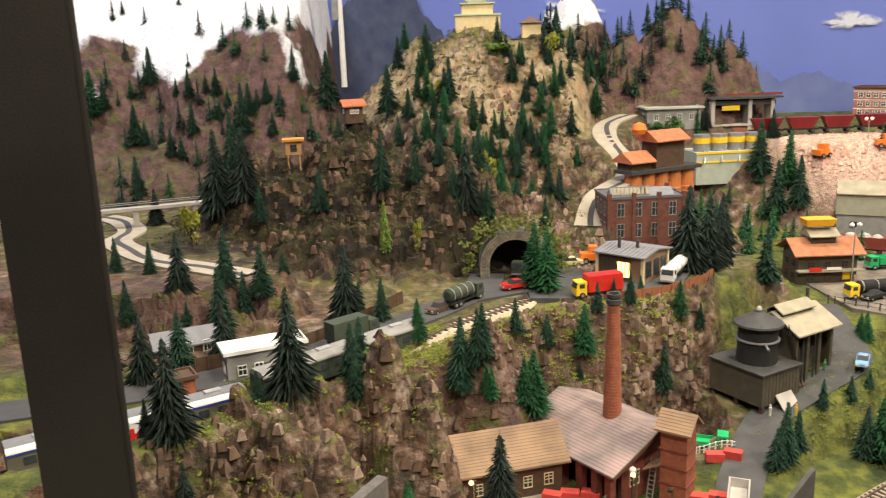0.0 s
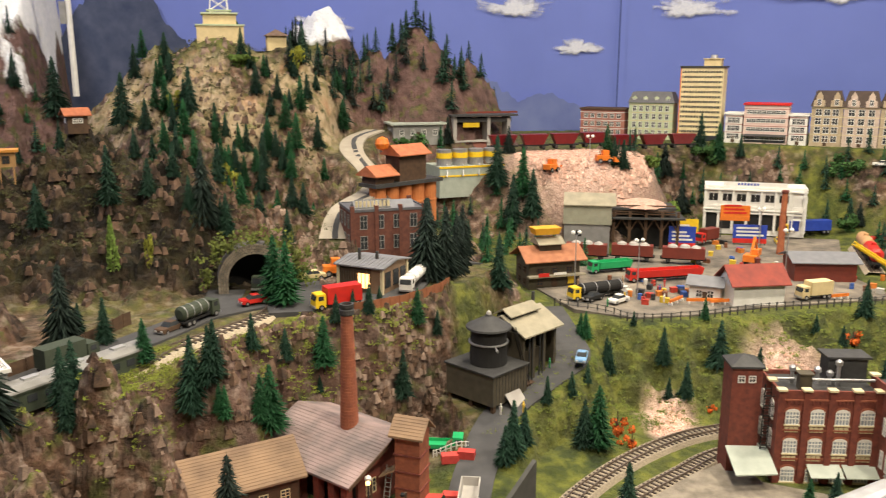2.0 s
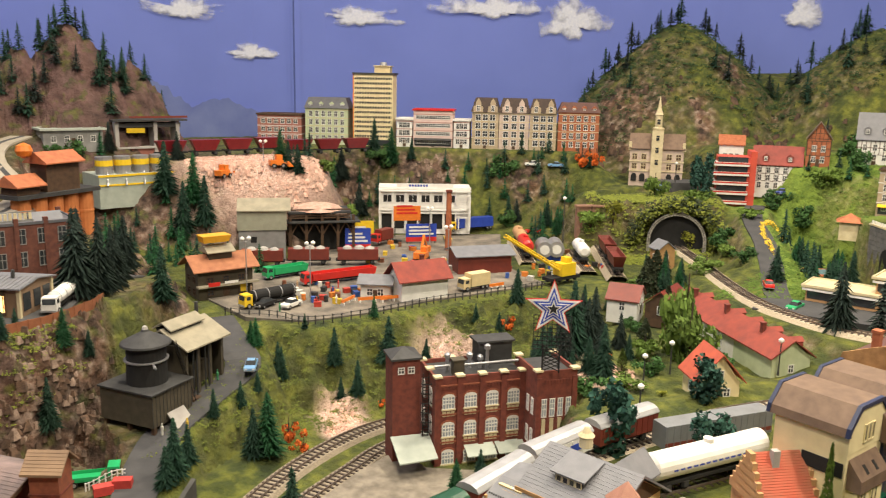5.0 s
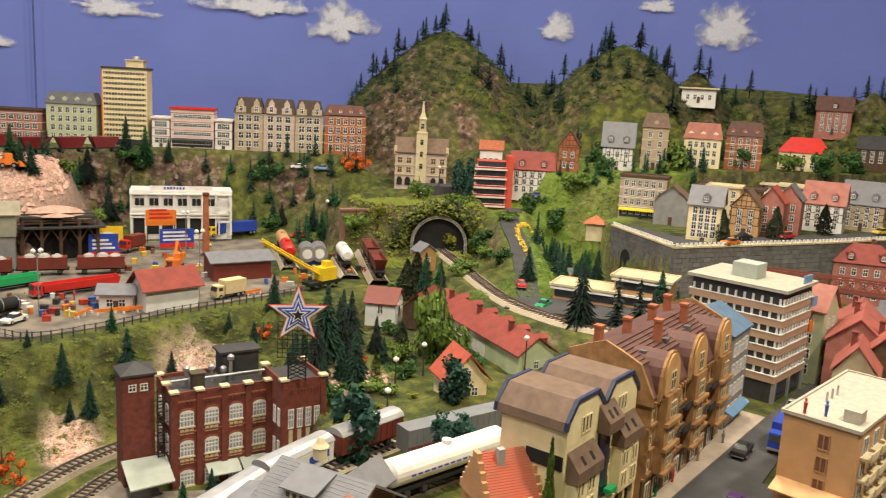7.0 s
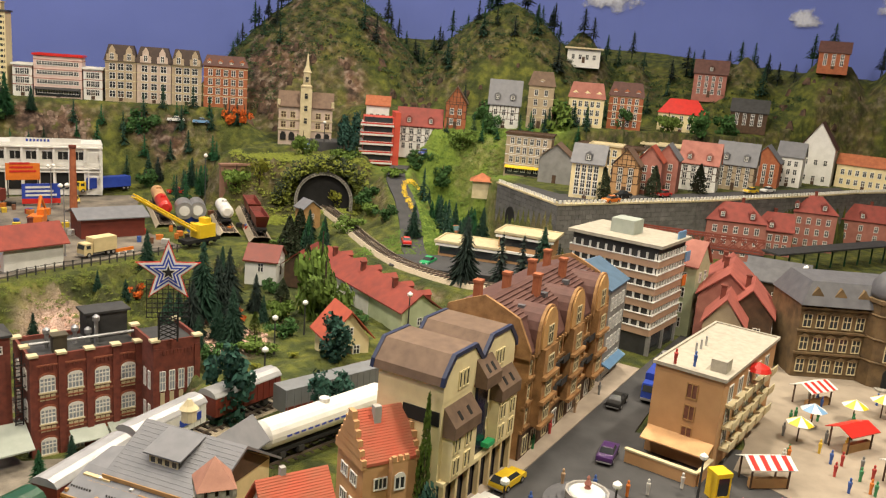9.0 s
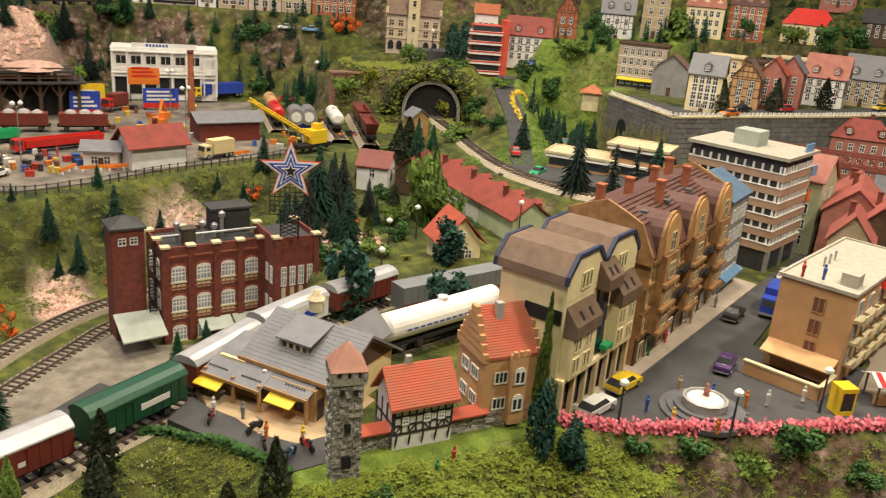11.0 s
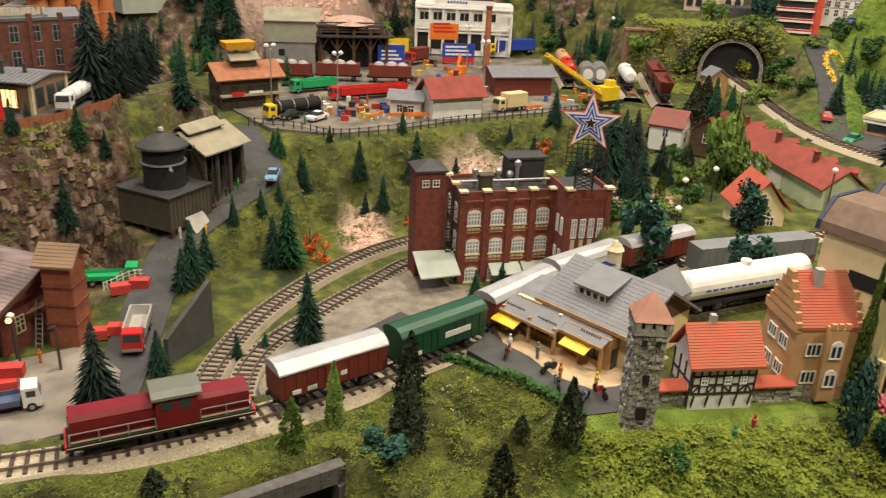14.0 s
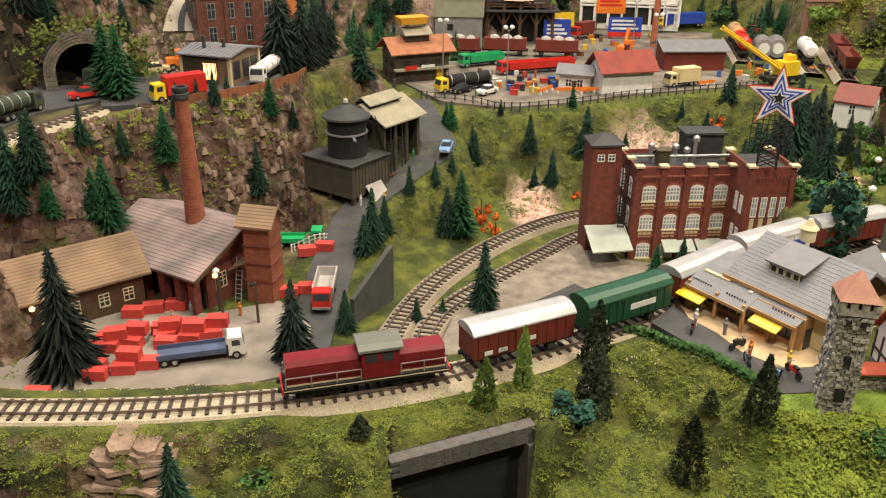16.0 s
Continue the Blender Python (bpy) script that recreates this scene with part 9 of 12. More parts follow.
# ---- broadleaf trees, bushes and turf clumps ----
def leaf_clump(seed, n, rx, rz, leaf, z0=0.0, lumps=6):
    """Small leaf faces gathered round a few lumps, with gaps between."""
    g = random.Random(seed)
    m = Mesh()
    cs = [(g.gauss(0, rx * 0.45), g.gauss(0, rx * 0.45), z0 + rz * g.uniform(0.25, 1.75), g.uniform(0.35, 0.6)) for _ in range(lumps)]
    for _ in range(n):
        cx, cy, cz, q = g.choice(cs)
        d = Vector((g.gauss(0, 1), g.gauss(0, 1), g.gauss(0, 1))).normalized() * g.uniform(0.6, 1.05)
        p = Vector((cx + d.x * rx * q, cy + d.y * rx * q, cz + d.z * rz * q))
        a = (d + Vector((g.gauss(0, 0.5), g.gauss(0, 0.5), g.gauss(0, 0.5)))).normalized()
        u = a.orthogonal().normalized() * leaf * g.uniform(0.6, 1.3)
        v = a.cross(u).normalized() * leaf * g.uniform(0.5, 1.0)
        m.add([p - u, p + v * 0.6, p + u, p - v], [(0, 1, 2, 3)])
    return m


def leaf_column(seed, n, r, h, leaf):
    """A slim tree: leaves on an uneven tapering column."""
    g = random.Random(seed)
    m = Mesh()
    for _ in range(n):
        f = g.random() ** 0.9
        a = g.uniform(0, 6.283)
        rad = r * (1 - f ** 1.8) * (0.72 + 0.5 * noise.noise(Vector((math.cos(a) * 1.2, math.sin(a) * 1.2, f * 6 + seed)))) * g.uniform(0.75, 1.08) + 0.05
        p = Vector((rad * math.cos(a), rad * math.sin(a), 0.3 + h * f))
        u = Vector((g.gauss(0, 1), g.gauss(0, 1), g.gauss(0, 1))).normalized() * leaf * g.uniform(0.6, 1.3)
        v = u.orthogonal().normalized() * leaf * g.uniform(0.5, 1.0)
        m.add([p - u, p + v * 0.6, p + u, p - v], [(0, 1, 2, 3)])
    return m


BUSHES = {
    "leaf": [leaf_clump(s, 900, 2.4, 2.2, 0.36, 0, 9).data("crown", M_LEAF) for s in (11, 12)],
    "blue": [leaf_clump(s, 1100, 2.2, 3.2, 0.38, 0, 11).data("crown", M_BLUELEAF) for s in (13, 14)],
    "light": [leaf_column(s, 1300, 1.7, 6.6, 0.26).data("crown", M_LIGHTLEAF) for s in (15, 16)],
    "lowlight": [leaf_clump(s, 900, 2.6, 1.5, 0.34, 0, 10).data("crown", M_LIGHTLEAF) for s in (21, 22)],
    "olive": [leaf_column(s, 1500, 2.2, 6.4, 0.26).data("crown", M_OLIVELEAF) for s in (17, 18)],
    "autumn": [leaf_clump(s, 300, 1.8, 1.6, 0.30).data("crown", M_AUTUMN) for s in (19,)],
    "yellow": [leaf_clump(s, 300, 1.6, 2.2, 0.30).data("crown", M_YLEAF) for s in (20,)],
}
BUSH_LABEL = {"leaf": "round mid-green model bush", "blue": "dense blue-green model tree", "light": "slim light green model tree", "lowlight": "low light green model shrub", "olive": "dark olive model tree with a loose crown",
              "autumn": "bright orange autumn bush", "yellow": "yellow-green shrub on the slope"}
STEM = Mesh().lathe([(0.22, -1.0), (0.16, 1.5), (0.08, 4.0)], 6).rod((0, 0, 1.2), (0.8, 0.3, 2.6), 0.07).rod((0, 0, 1.6), (-0.7, 0.5, 3.0), 0.07).rod((0, 0, 1.4), (0.1, -0.8, 2.8), 0.07).data("trunk", M_BARK)


def bush(x, y, s, kind, stretch=1.0, z=None):
    t = thing("tree" if kind in ("blue", "light", "olive") else "bush", BUSH_LABEL[kind], "tree" if kind in ("blue", "light", "olive") else "bush", x, y, (ground(x, y) if z is None else z) - 0.2, rnd.uniform(0, 360), "broadleaf plants")
    t.scale = (s, s, s * stretch)
    part("trunk", STEM, M_BARK, t)
    part("crown", rnd.choice(BUSHES[kind]), M_LEAF, t)


for x, y, s, k, st in ((89, 66, 1.25, "blue", 1.25), (94.5, 54.6, 1.0, "blue", 1.1), (83.6, 34.6, 0.55, "light", 3.6), (81.2, 32.4, 0.62, "blue", 1.9), (83.0, 30.2, 0.62, "blue", 1.2), (114, 70, 1.1, "blue", 1.0),
                       (39, 54.6, 0.85, "light", 0.85), (43.5, 56.2, 0.6, "light", 1.5), (51.2, 56.6, 0.75, "olive", 1.35), (48.5, 52.4, 0.95, "olive", 1.2), (45.5, 50.6, 0.75, "blue", 0.55), (52.5, 44.2, 0.9, "olive", 1.1),
                       (58.8, 43.8, 0.8, "olive", 1.2), (56.5, 47, 0.5, "olive", 0.7), (66, 38.6, 0.5, "leaf", 0.8), (91.5, 21.8, 0.7, "leaf", 0.9), (95.5, 17.5, 0.85, "lowlight", 1.0), (99, 14, 0.9, "leaf", 1.0), (108, 5.5, 0.7, "light", 0.7),
                       (103, 8.5, 0.6, "leaf", 0.8), (88, 26, 0.6, "leaf", 0.9), (28, 54.5, 0.6, "olive", 0.6), (20, 56.5, 0.7, "leaf", 0.6), (33, 49, 0.6, "leaf", 0.7), (41, 47, 0.7, "leaf", 0.7)):
    bush(x, y, s, k, st)
for x, y, s, k, st in ((66.5, 112, 0.85, "autumn", 1.3), (67.6, 109, 0.7, "autumn", 1.0), (86, 116, 0.5, "autumn", 0.9), (120, 122, 0.9, "autumn", 1.0), (196, 178, 1.5, "autumn", 1.2), (200, 176, 1.2, "autumn", 1.2), (129.5, 86, 1.5, "lowlight", 2.6),
                       (127, 83, 1.3, "lowlight", 2.2), (136, 92, 1.0, "light", 1.2), (142, 100, 1.2, "olive", 1.0), (150, 112, 1.3, "olive", 1.0), (160, 118, 1.2, "olive", 1.0), (194, 148, 1.0, "lowlight", 1.8), (206, 142, 1.2, "blue", 1.4),
                       (202, 139, 1.2, "blue", 1.2), (10, 185, 1.6, "yellow", 1.6), (-46, 150, 1.2, "yellow", 1.5), (60, 222, 1.5, "leaf", 0.8), (204, 66, 1.1, "olive", 1.1), (222, 60, 1.1, "olive", 1.1), (240, 54, 1.1, "olive", 1.1),
                       (246, 100, 1.8, "lowlight", 1.4), (252, 98, 1.6, "leaf", 1.0), (238, 118, 1.5, "leaf", 1.0), (262, 74, 1.6, "leaf", 1.0), (176, 146, 1.4, "yellow", 1.0), (183, 140, 1.3, "yellow", 0.9), (188, 131, 1.3, "yellow", 0.9),
                       (194, 134, 1.4, "lowlight", 0.9), (172, 150, 1.3, "lowlight", 1.2), (150, 218, 1.8, "leaf", 0.8), (180, 196, 1.8, "leaf", 0.8)):
    bush(x, y, s, k, st)


for x, y, s, k, st in ((104, 84, 0.8, "leaf", 0.8), (110, 82, 0.9, "lowlight", 0.8), (118, 84, 0.8, "leaf", 0.9), (124, 90, 0.9, "lowlight", 1.2), (131, 96, 0.8, "olive", 0.9), (113, 77, 0.5, "yellow", 0.5), (106, 78, 0.5, "yellow", 0.5), (118, 94, 1.0, "autumn", 0.8),
                       (134, 102, 0.7, "leaf", 1.0), (139, 88, 0.7, "lowlight", 0.9), (133, 80, 0.6, "leaf", 0.8), (126, 78, 0.6, "leaf", 0.9), (116, 88, 0.7, "light", 0.8), (152, 116, 0.9, "lowlight", 1.0), (184, 116, 1.0, "lowlight", 0.8), (178, 108, 1.0, "leaf", 0.8),
                       (170, 112, 1.2, "lowlight", 0.9), (190, 122, 1.2, "leaf", 0.9), (200, 122, 1.1, "lowlight", 0.8), (218, 118, 1.2, "leaf", 1.1), (224, 116, 1.3, "lowlight", 1.0), (232, 112, 1.2, "leaf", 1.1), (240, 96, 1.4, "lowlight", 1.1), (262, 84, 1.4, "leaf", 1.1),
                       (272, 74, 1.3, "lowlight", 1.2), (276, 66, 1.4, "leaf", 1.2), (292, 62, 1.5, "leaf", 1.0), (218, 126, 1.2, "leaf", 1.0), (160, 196, 1.2, "leaf", 0.9), (134, 212, 1.2, "lowlight", 0.8), (172, 184, 1.2, "leaf", 0.9), (122, 204, 1.1, "lowlight", 0.8)):
    bush(x, y, s, k, st)


def turf_clumps(name, label, n, outline, size, material, seed, leaf=0.13, per=26, lo=-30.0):
    """Tufts of flock on the slopes, joined, as nobody could count them."""
    g, ng = random.Random(seed), np.random.default_rng(seed)
    xs, ys = [p[0] for p in outline], [p[1] for p in outline]
    px, py = ng.uniform(min(xs), max(xs), n * 5), ng.uniform(min(ys), max(ys), n * 5)
    ok = area_field(px, py, outline) < 0
    for l in FLAT[:3]:
        ok &= line_field(px, py, l)[0] > 2.9
    m = Mesh()
    for x, y in list(zip(px[ok], py[ok]))[:n]:
        z, s = ground(x, y), g.uniform(*size)
        for _ in range(per):
            d = Vector((g.gauss(0, 1), g.gauss(0, 1), abs(g.gauss(0, 0.7)))).normalized() * s * g.uniform(0.4, 1)
            p = Vector((x + d.x, y + d.y, z + d.z * 0.7))
            u = Vector((g.gauss(0, 1), g.gauss(0, 1), g.gauss(0, 0.6))).normalized() * leaf * g.uniform(0.6, 1.4)
            v = u.orthogonal().normalized() * leaf * g.uniform(0.5, 1.1)
            m.add([p - u, p + v, p + u], [(0, 1, 2)])
    single(name, m, material, label, "grass", kind="stuff")


FRONT = [(-14, 72), (6, 64.5), (28, 57.5), (56, 58), (60, 56), (61, 44), (64, 40), (84, 32), (91, 23), (107, 8), (112, -4), (96, -4), (72, 24), (50, 38), (20, 48), (-16, 60)]
turf_clumps("turf_tufts", "olive green flock tufts on the front slope", 3600, FRONT, (0.3, 0.8), mat("olive_flock", (0.15, 0.175, 0.028), (0.07, 0.095, 0.018), 60, 0.95, island=0.45), 31)
turf_clumps("bright_tufts", "yellow-green flock tufts on the front slope", 3400, FRONT, (0.35, 0.9), mat("yellow_flock", (0.24, 0.27, 0.04), (0.15, 0.185, 0.028), 60, 0.95, island=0.35), 32)
turf_clumps("dark_tufts", "dark green flock tufts on the front slope", 500, FRONT, (0.35, 1.1), mat("dark_flock", (0.02, 0.045, 0.012), (0.03, 0.055, 0.015), 60, 0.95, island=0.35), 33)
SLOPE = [(44, 112), (56, 112), (84, 114), (106, 108), (118, 100), (140, 116), (136, 128), (80, 129), (70, 138)]
turf_clumps("lawn_tufts", "bright yellow-green flock on the lawn below the old houses", 2600, [(60, 43.5), (84, 32), (90, 22), (74, 24), (55, 36)], (0.4, 1.0), mat("lawn_flock", (0.30, 0.36, 0.045), (0.20, 0.26, 0.035), 60, 0.95, island=0.3), 40, 0.2)
turf_clumps("slope_tufts", "green flock tufts on the inner slope", 1400, SLOPE, (0.4, 1.0), bpy.data.materials["olive_flock"], 34, 0.18)
turf_clumps("cliff_tufts", "green moss tufts on the rock cliff", 1300, [(-30, 100), (0, 112), (30, 124), (44, 132), (30, 134), (5, 124), (-24, 110)], (0.4, 1.0), bpy.data.materials["yellow_flock"], 35, 0.18)
turf_clumps("crag_moss", "yellow-green moss on the rock heads", 260, [(-32, 76), (-16, 76), (0, 92), (2, 104), (-12, 106), (-28, 90)], (0.4, 1.2), bpy.data.materials["yellow_flock"], 45, 0.18)
turf_clumps("mountain_tufts", "olive scrub on the rocky mountain", 1500, [(-55, 150), (10, 152), (30, 170), (38, 240), (-10, 245), (-30, 200), (-60, 190)], (0.6, 1.6), mat("dark_scrub", (0.06, 0.062, 0.016), (0.03, 0.03, 0.01), 60, 0.95, island=0.45), 36, 0.3, 18)


turf_clumps("portal_ivy", "yellow-green ivy hanging over the tunnel portal", 900, [(163, 138), (190, 124), (206, 134), (200, 150), (178, 158), (170, 150)], (0.5, 1.6), bpy.data.materials["yellow_flock"], 37, 0.3)
turf_clumps("hill_scrub", "dark green scrub on the far hills", 1600, [(206, 186), (234, 172), (258, 148), (276, 120), (290, 92), (318, 40), (322, 80), (300, 150), (262, 200), (226, 214)], (0.8, 2.4), bpy.data.materials["dark_flock"], 38, 0.45, 16)
turf_clumps("meadow_tufts", "fresh green tufts on the town meadows", 1400, [(150, 100), (176, 100), (206, 120), (226, 124), (244, 100), (236, 100), (200, 100), (172, 84)], (0.4, 1.2), mat("meadow_flock", (0.12, 0.2, 0.03), (0.07, 0.12, 0.018), 60, 0.95, island=0.4), 39, 0.25, 14)


def ivy(x, y, z, rz, r, h, n, material, label, seed):
    """Leaves trailing round and over a tunnel mouth."""
    g = random.Random(seed)
    m, at = Mesh(), pose(0, 0, 0, 0, 0, rz)
    for _ in range(n):
        a = g.uniform(-0.1, math.pi + 0.1)
        q = r + g.choice((g.uniform(0.4, 3.6), g.uniform(0.9, 1.8)))
        c = at @ Vector((-q * math.cos(a) * 1.12, g.uniform(-0.9, 1.6), max(0.2, h + q * math.sin(a) + g.uniform(-0.3, 0.3))))
        for _ in range(7):
            p = c + Vector((g.gauss(0, 0.35), g.gauss(0, 0.35), g.gauss(0, 0.35))) + Vector((x, y, z))
            u = Vector((g.gauss(0, 1), g.gauss(0, 1), g.gauss(0, 1))).normalized() * 0.34
            v = u.orthogonal().normalized() * 0.26
            m.add([p - u, p + v, p + u, p - v], [(0, 1, 2, 3)])
    single("ivy", m, material, label, "ivy", kind="stuff")


ivy(185, 132.5, 3.6, -51, 7.5, 2.2, 800, bpy.data.materials["yellow_flock"], "yellow-green ivy round the wide tunnel mouth", 81)
ivy(185, 132.5, 3.6, -51, 8.0, 2.2, 400, M_OLIVELEAF, "dark olive ivy round the wide tunnel mouth", 82)
ivy(12.9, 146.4, 7.6, 0, 6.0, 2.6, 160, bpy.data.materials["olive_flock"], "olive scrub round the road tunnel hood", 83)


def hedge(name, label, pts, half, height, material, seed, n):
    g = random.Random(seed)
    m = Mesh()
    line = dense([Vector((x, y, 0)) for x, y in pts], 0.6)
    for _ in range(n):
        i = g.randrange(len(line) - 1)
        p = line[i].lerp(line[i + 1], g.random())
        x, y = p.x + g.uniform(-half, half), p.y + g.uniform(-half, half)
        q = Vector((x, y, ground(p.x, p.y) + g.uniform(0, height)))
        u = Vector((g.gauss(0, 1), g.gauss(0, 1), g.gauss(0, 1))).normalized() * 0.22
        v = u.orthogonal().normalized() * 0.2
        m.add([q - u, q + v, q + u, q - v], [(0, 1, 2, 3)])
    single(name, m, material, label, "hedge", kind="stuff")


hedge("blossom_hedge", "pink flowering hedge along the street edge", [(84.8, 32.6), (88, 28), (92.2, 23.6), (100, 16), (108, 9), (116, -1), (121, -9)], 0.55, 1.3, M_BLOSSOM, 41, 3200)
hedge("lot_hedge", "clipped dark green hedge round the parking strip", [(56.5, 59.6), (58.3, 58.4), (59.4, 54), (60.2, 50), (60.9, 44.6)], 0.3, 0.9, M_LEAF, 42, 1400)
hedge("yellow_hedge", "yellow flowering hedge along the road bend", [(183, 104), (192, 113), (199, 116), (206, 113), (210, 108)], 0.5, 1.3, M_YELLOW, 43, 700)


# ---- vehicles ----
WHEEL = {}


def wheel(parent, x, y, z, r, w=0.35):
    if r not in WHEEL:
        WHEEL[r] = Mesh().tube_y(r, -w / 2, w / 2, n=12).data("wheel", M_BLACK), Mesh().tube_y(r * 0.55, -w / 2 - 0.03, w / 2 + 0.03, n=10).data("rim", M_STEEL)
    ob = part("wheel", WHEEL[r][0], M_BLACK, parent, at=(x, y, z))
    part("rim", WHEEL[r][1], M_STEEL, ob)


def car(x, y, z, rz, paint, label, wagon=False, s=1.0, group="model cars"):
    t = thing("car", label, "car", x, y, z, rz, group)
    t.scale = (s, s, s)
    tail = 2.3 if wagon else 1.35
    body = Mesh().extrude_y([(-2.35, 0.35), (-2.38, 0.8), (-2.25, 0.98), (-0.9, 1.04), (tail - 0.1, 1.06), (2.3, 1.0), (2.38, 0.7), (2.34, 0.35)], -0.92, 0.92)
    part("body", body, paint, t)
    cab = Mesh()
    lo, hi = 0.84, 0.66
    a, b, c, d = -1.15, -0.45, tail - 0.55, tail
    cab.add([(a, -lo, 1.02), (d, -lo, 1.02), (d, lo, 1.02), (a, lo, 1.02), (b, -hi, 1.6), (c, -hi, 1.6), (c, hi, 1.6), (b, hi, 1.6)], [(0, 1, 5, 4), (1, 2, 6, 5), (2, 3, 7, 6), (3, 0, 4, 7), (4, 5, 6, 7)])
    part("glazing", cab, M_GLASS, t)
    part("roof", Mesh().add([(b, -hi, 1.6), (c, -hi, 1.6), (c, hi, 1.6), (b, hi, 1.6), (b + 0.1, -hi + 0.08, 1.68), (c - 0.1, -hi + 0.08, 1.68), (c - 0.1, hi - 0.08, 1.68), (b + 0.1, hi - 0.08, 1.68)],
                            [(4, 5, 6, 7), (0, 1, 5, 4), (1, 2, 6, 5), (2, 3, 7, 6), (3, 0, 4, 7)]), paint, t)
    for sx in (-1.45, 1.4):
        for sy in (-0.82, 0.82):
            wheel(t, sx, sy, 0.36, 0.36, 0.3)
    for sy in (-0.6, 0.6):
        part("headlight", Mesh().box(-2.42, -2.36, sy - 0.2, sy + 0.2, 0.6, 0.8), M_WHITE, t)
    for bx in (-2.46, 2.36):
        part("bumper", Mesh().box(bx, bx + 0.1, -0.85, 0.85, 0.38, 0.5), M_STEEL, t)
    return t


def truck(x, y, z, rz, cabmat, loadmat, label, load="box", length=7.0, s=1.0, group="model trucks"):
    t = thing("truck", label, "truck", x, y, z, rz, group)
    t.scale = (s, s, s)
    L = length
    part("chassis", Mesh().box(-L / 2, L / 2, -0.75, 0.75, 0.55, 0.85), M_BLACK, t)
    cab = part("cab", Mesh().extrude_y([(-L / 2 - 0.1, 0.5), (-L / 2 - 0.1, 1.6), (-L / 2 + 0.15, 2.7), (-L / 2 + 1.7, 2.75), (-L / 2 + 1.7, 0.5)], -1.15, 1.15), cabmat, t)
    part("windscreen", Mesh().add([(-L / 2 - 0.13, -1.0, 1.65), (-L / 2 - 0.13, 1.0, 1.65), (-L / 2 + 0.1, 1.0, 2.5), (-L / 2 + 0.1, -1.0, 2.5), (-L / 2 + 0.2, -1.0, 1.65), (-L / 2 + 0.2, 1.0, 1.65), (-L / 2 + 0.3, 1.0, 2.5), (-L / 2 + 0.3, -1.0, 2.5)],
                                  [(3, 2, 1, 0), (4, 5, 6, 7), (0, 1, 5, 4), (1, 2, 6, 5), (2, 3, 7, 6), (3, 0, 4, 7)]), M_GLASS, cab)
    for sy in (-1.17, 1.14):
        part("side_window", Mesh().box(-L / 2 + 0.4, -L / 2 + 1.3, sy, sy + 0.03, 1.7, 2.4), M_GLASS, cab)
    x0, x1 = -L / 2 + 1.95, L / 2
    if load == "box":
        part("box_body", Mesh().box(x0, x1, -1.25, 1.25, 0.9, 3.6), loadmat, t)
    elif load == "tank":
        part("tank", Mesh().tube_x(1.15, x0 + 0.3, x1 - 0.3, 0, 2.05, 16, 0.3), loadmat, t, smooth=False)
        for k in range(4):
            q = x0 + 0.6 + (x1 - x0 - 1.2) * k / 3
            part("tank_band", Mesh().tube_x(1.19, q - 0.08, q + 0.08, 0, 2.05, 16), M_STEEL, t)
    elif load == "tip":
        part("tipper_body", Mesh().add([(x0, -1.2, 1.0), (x1, -1.2, 1.0), (x1, 1.2, 1.0), (x0, 1.2, 1.0), (x0 - 0.1, -1.35, 2.5), (x1 + 0.3, -1.35, 2.5), (x1 + 0.3, 1.35, 2.5), (x0 - 0.1, 1.35, 2.5),
                                        (x0 + 0.1, -1.15, 2.5), (x1 + 0.1, -1.15, 2.5), (x1 + 0.1, 1.15, 2.5), (x0 + 0.1, 1.15, 2.5), (x0 + 0.2, -1.05, 1.3), (x1 - 0.1, -1.05, 1.3), (x1 - 0.1, 1.05, 1.3), (x0 + 0.2, 1.05, 1.3)],
                                       [(3, 2, 1, 0), (0, 1, 5, 4), (1, 2, 6, 5), (2, 3, 7, 6), (3, 0, 4, 7), (4, 5, 9, 8), (5, 6, 10, 9), (6, 7, 11, 10), (7, 4, 8, 11), (8, 9, 13, 12), (9, 10, 14, 13), (10, 11, 15, 14), (11, 8, 12, 15), (12, 13, 14, 15)]), loadmat, t)
    else:
        part("flatbed", Mesh().box(x0, x1, -1.2, 1.2, 0.9, 1.1).box(x0, x1, -1.25, -1.15, 1.1, 1.6).box(x0, x1, 1.15, 1.25, 1.1, 1.6), loadmat, t)
    for sx in [-L / 2 + 0.9, L / 2 - 0.8] + ([L / 2 - 1.9] if L > 6 else []):
        for sy in (-1.0, 1.0):
            wheel(t, sx, sy, 0.5, 0.5, 0.42)
    part("bumper", Mesh().box(-L / 2 - 0.25, -L / 2 - 0.1, -1.15, 1.15, 0.45, 0.75), M_STEEL, t)
    return t


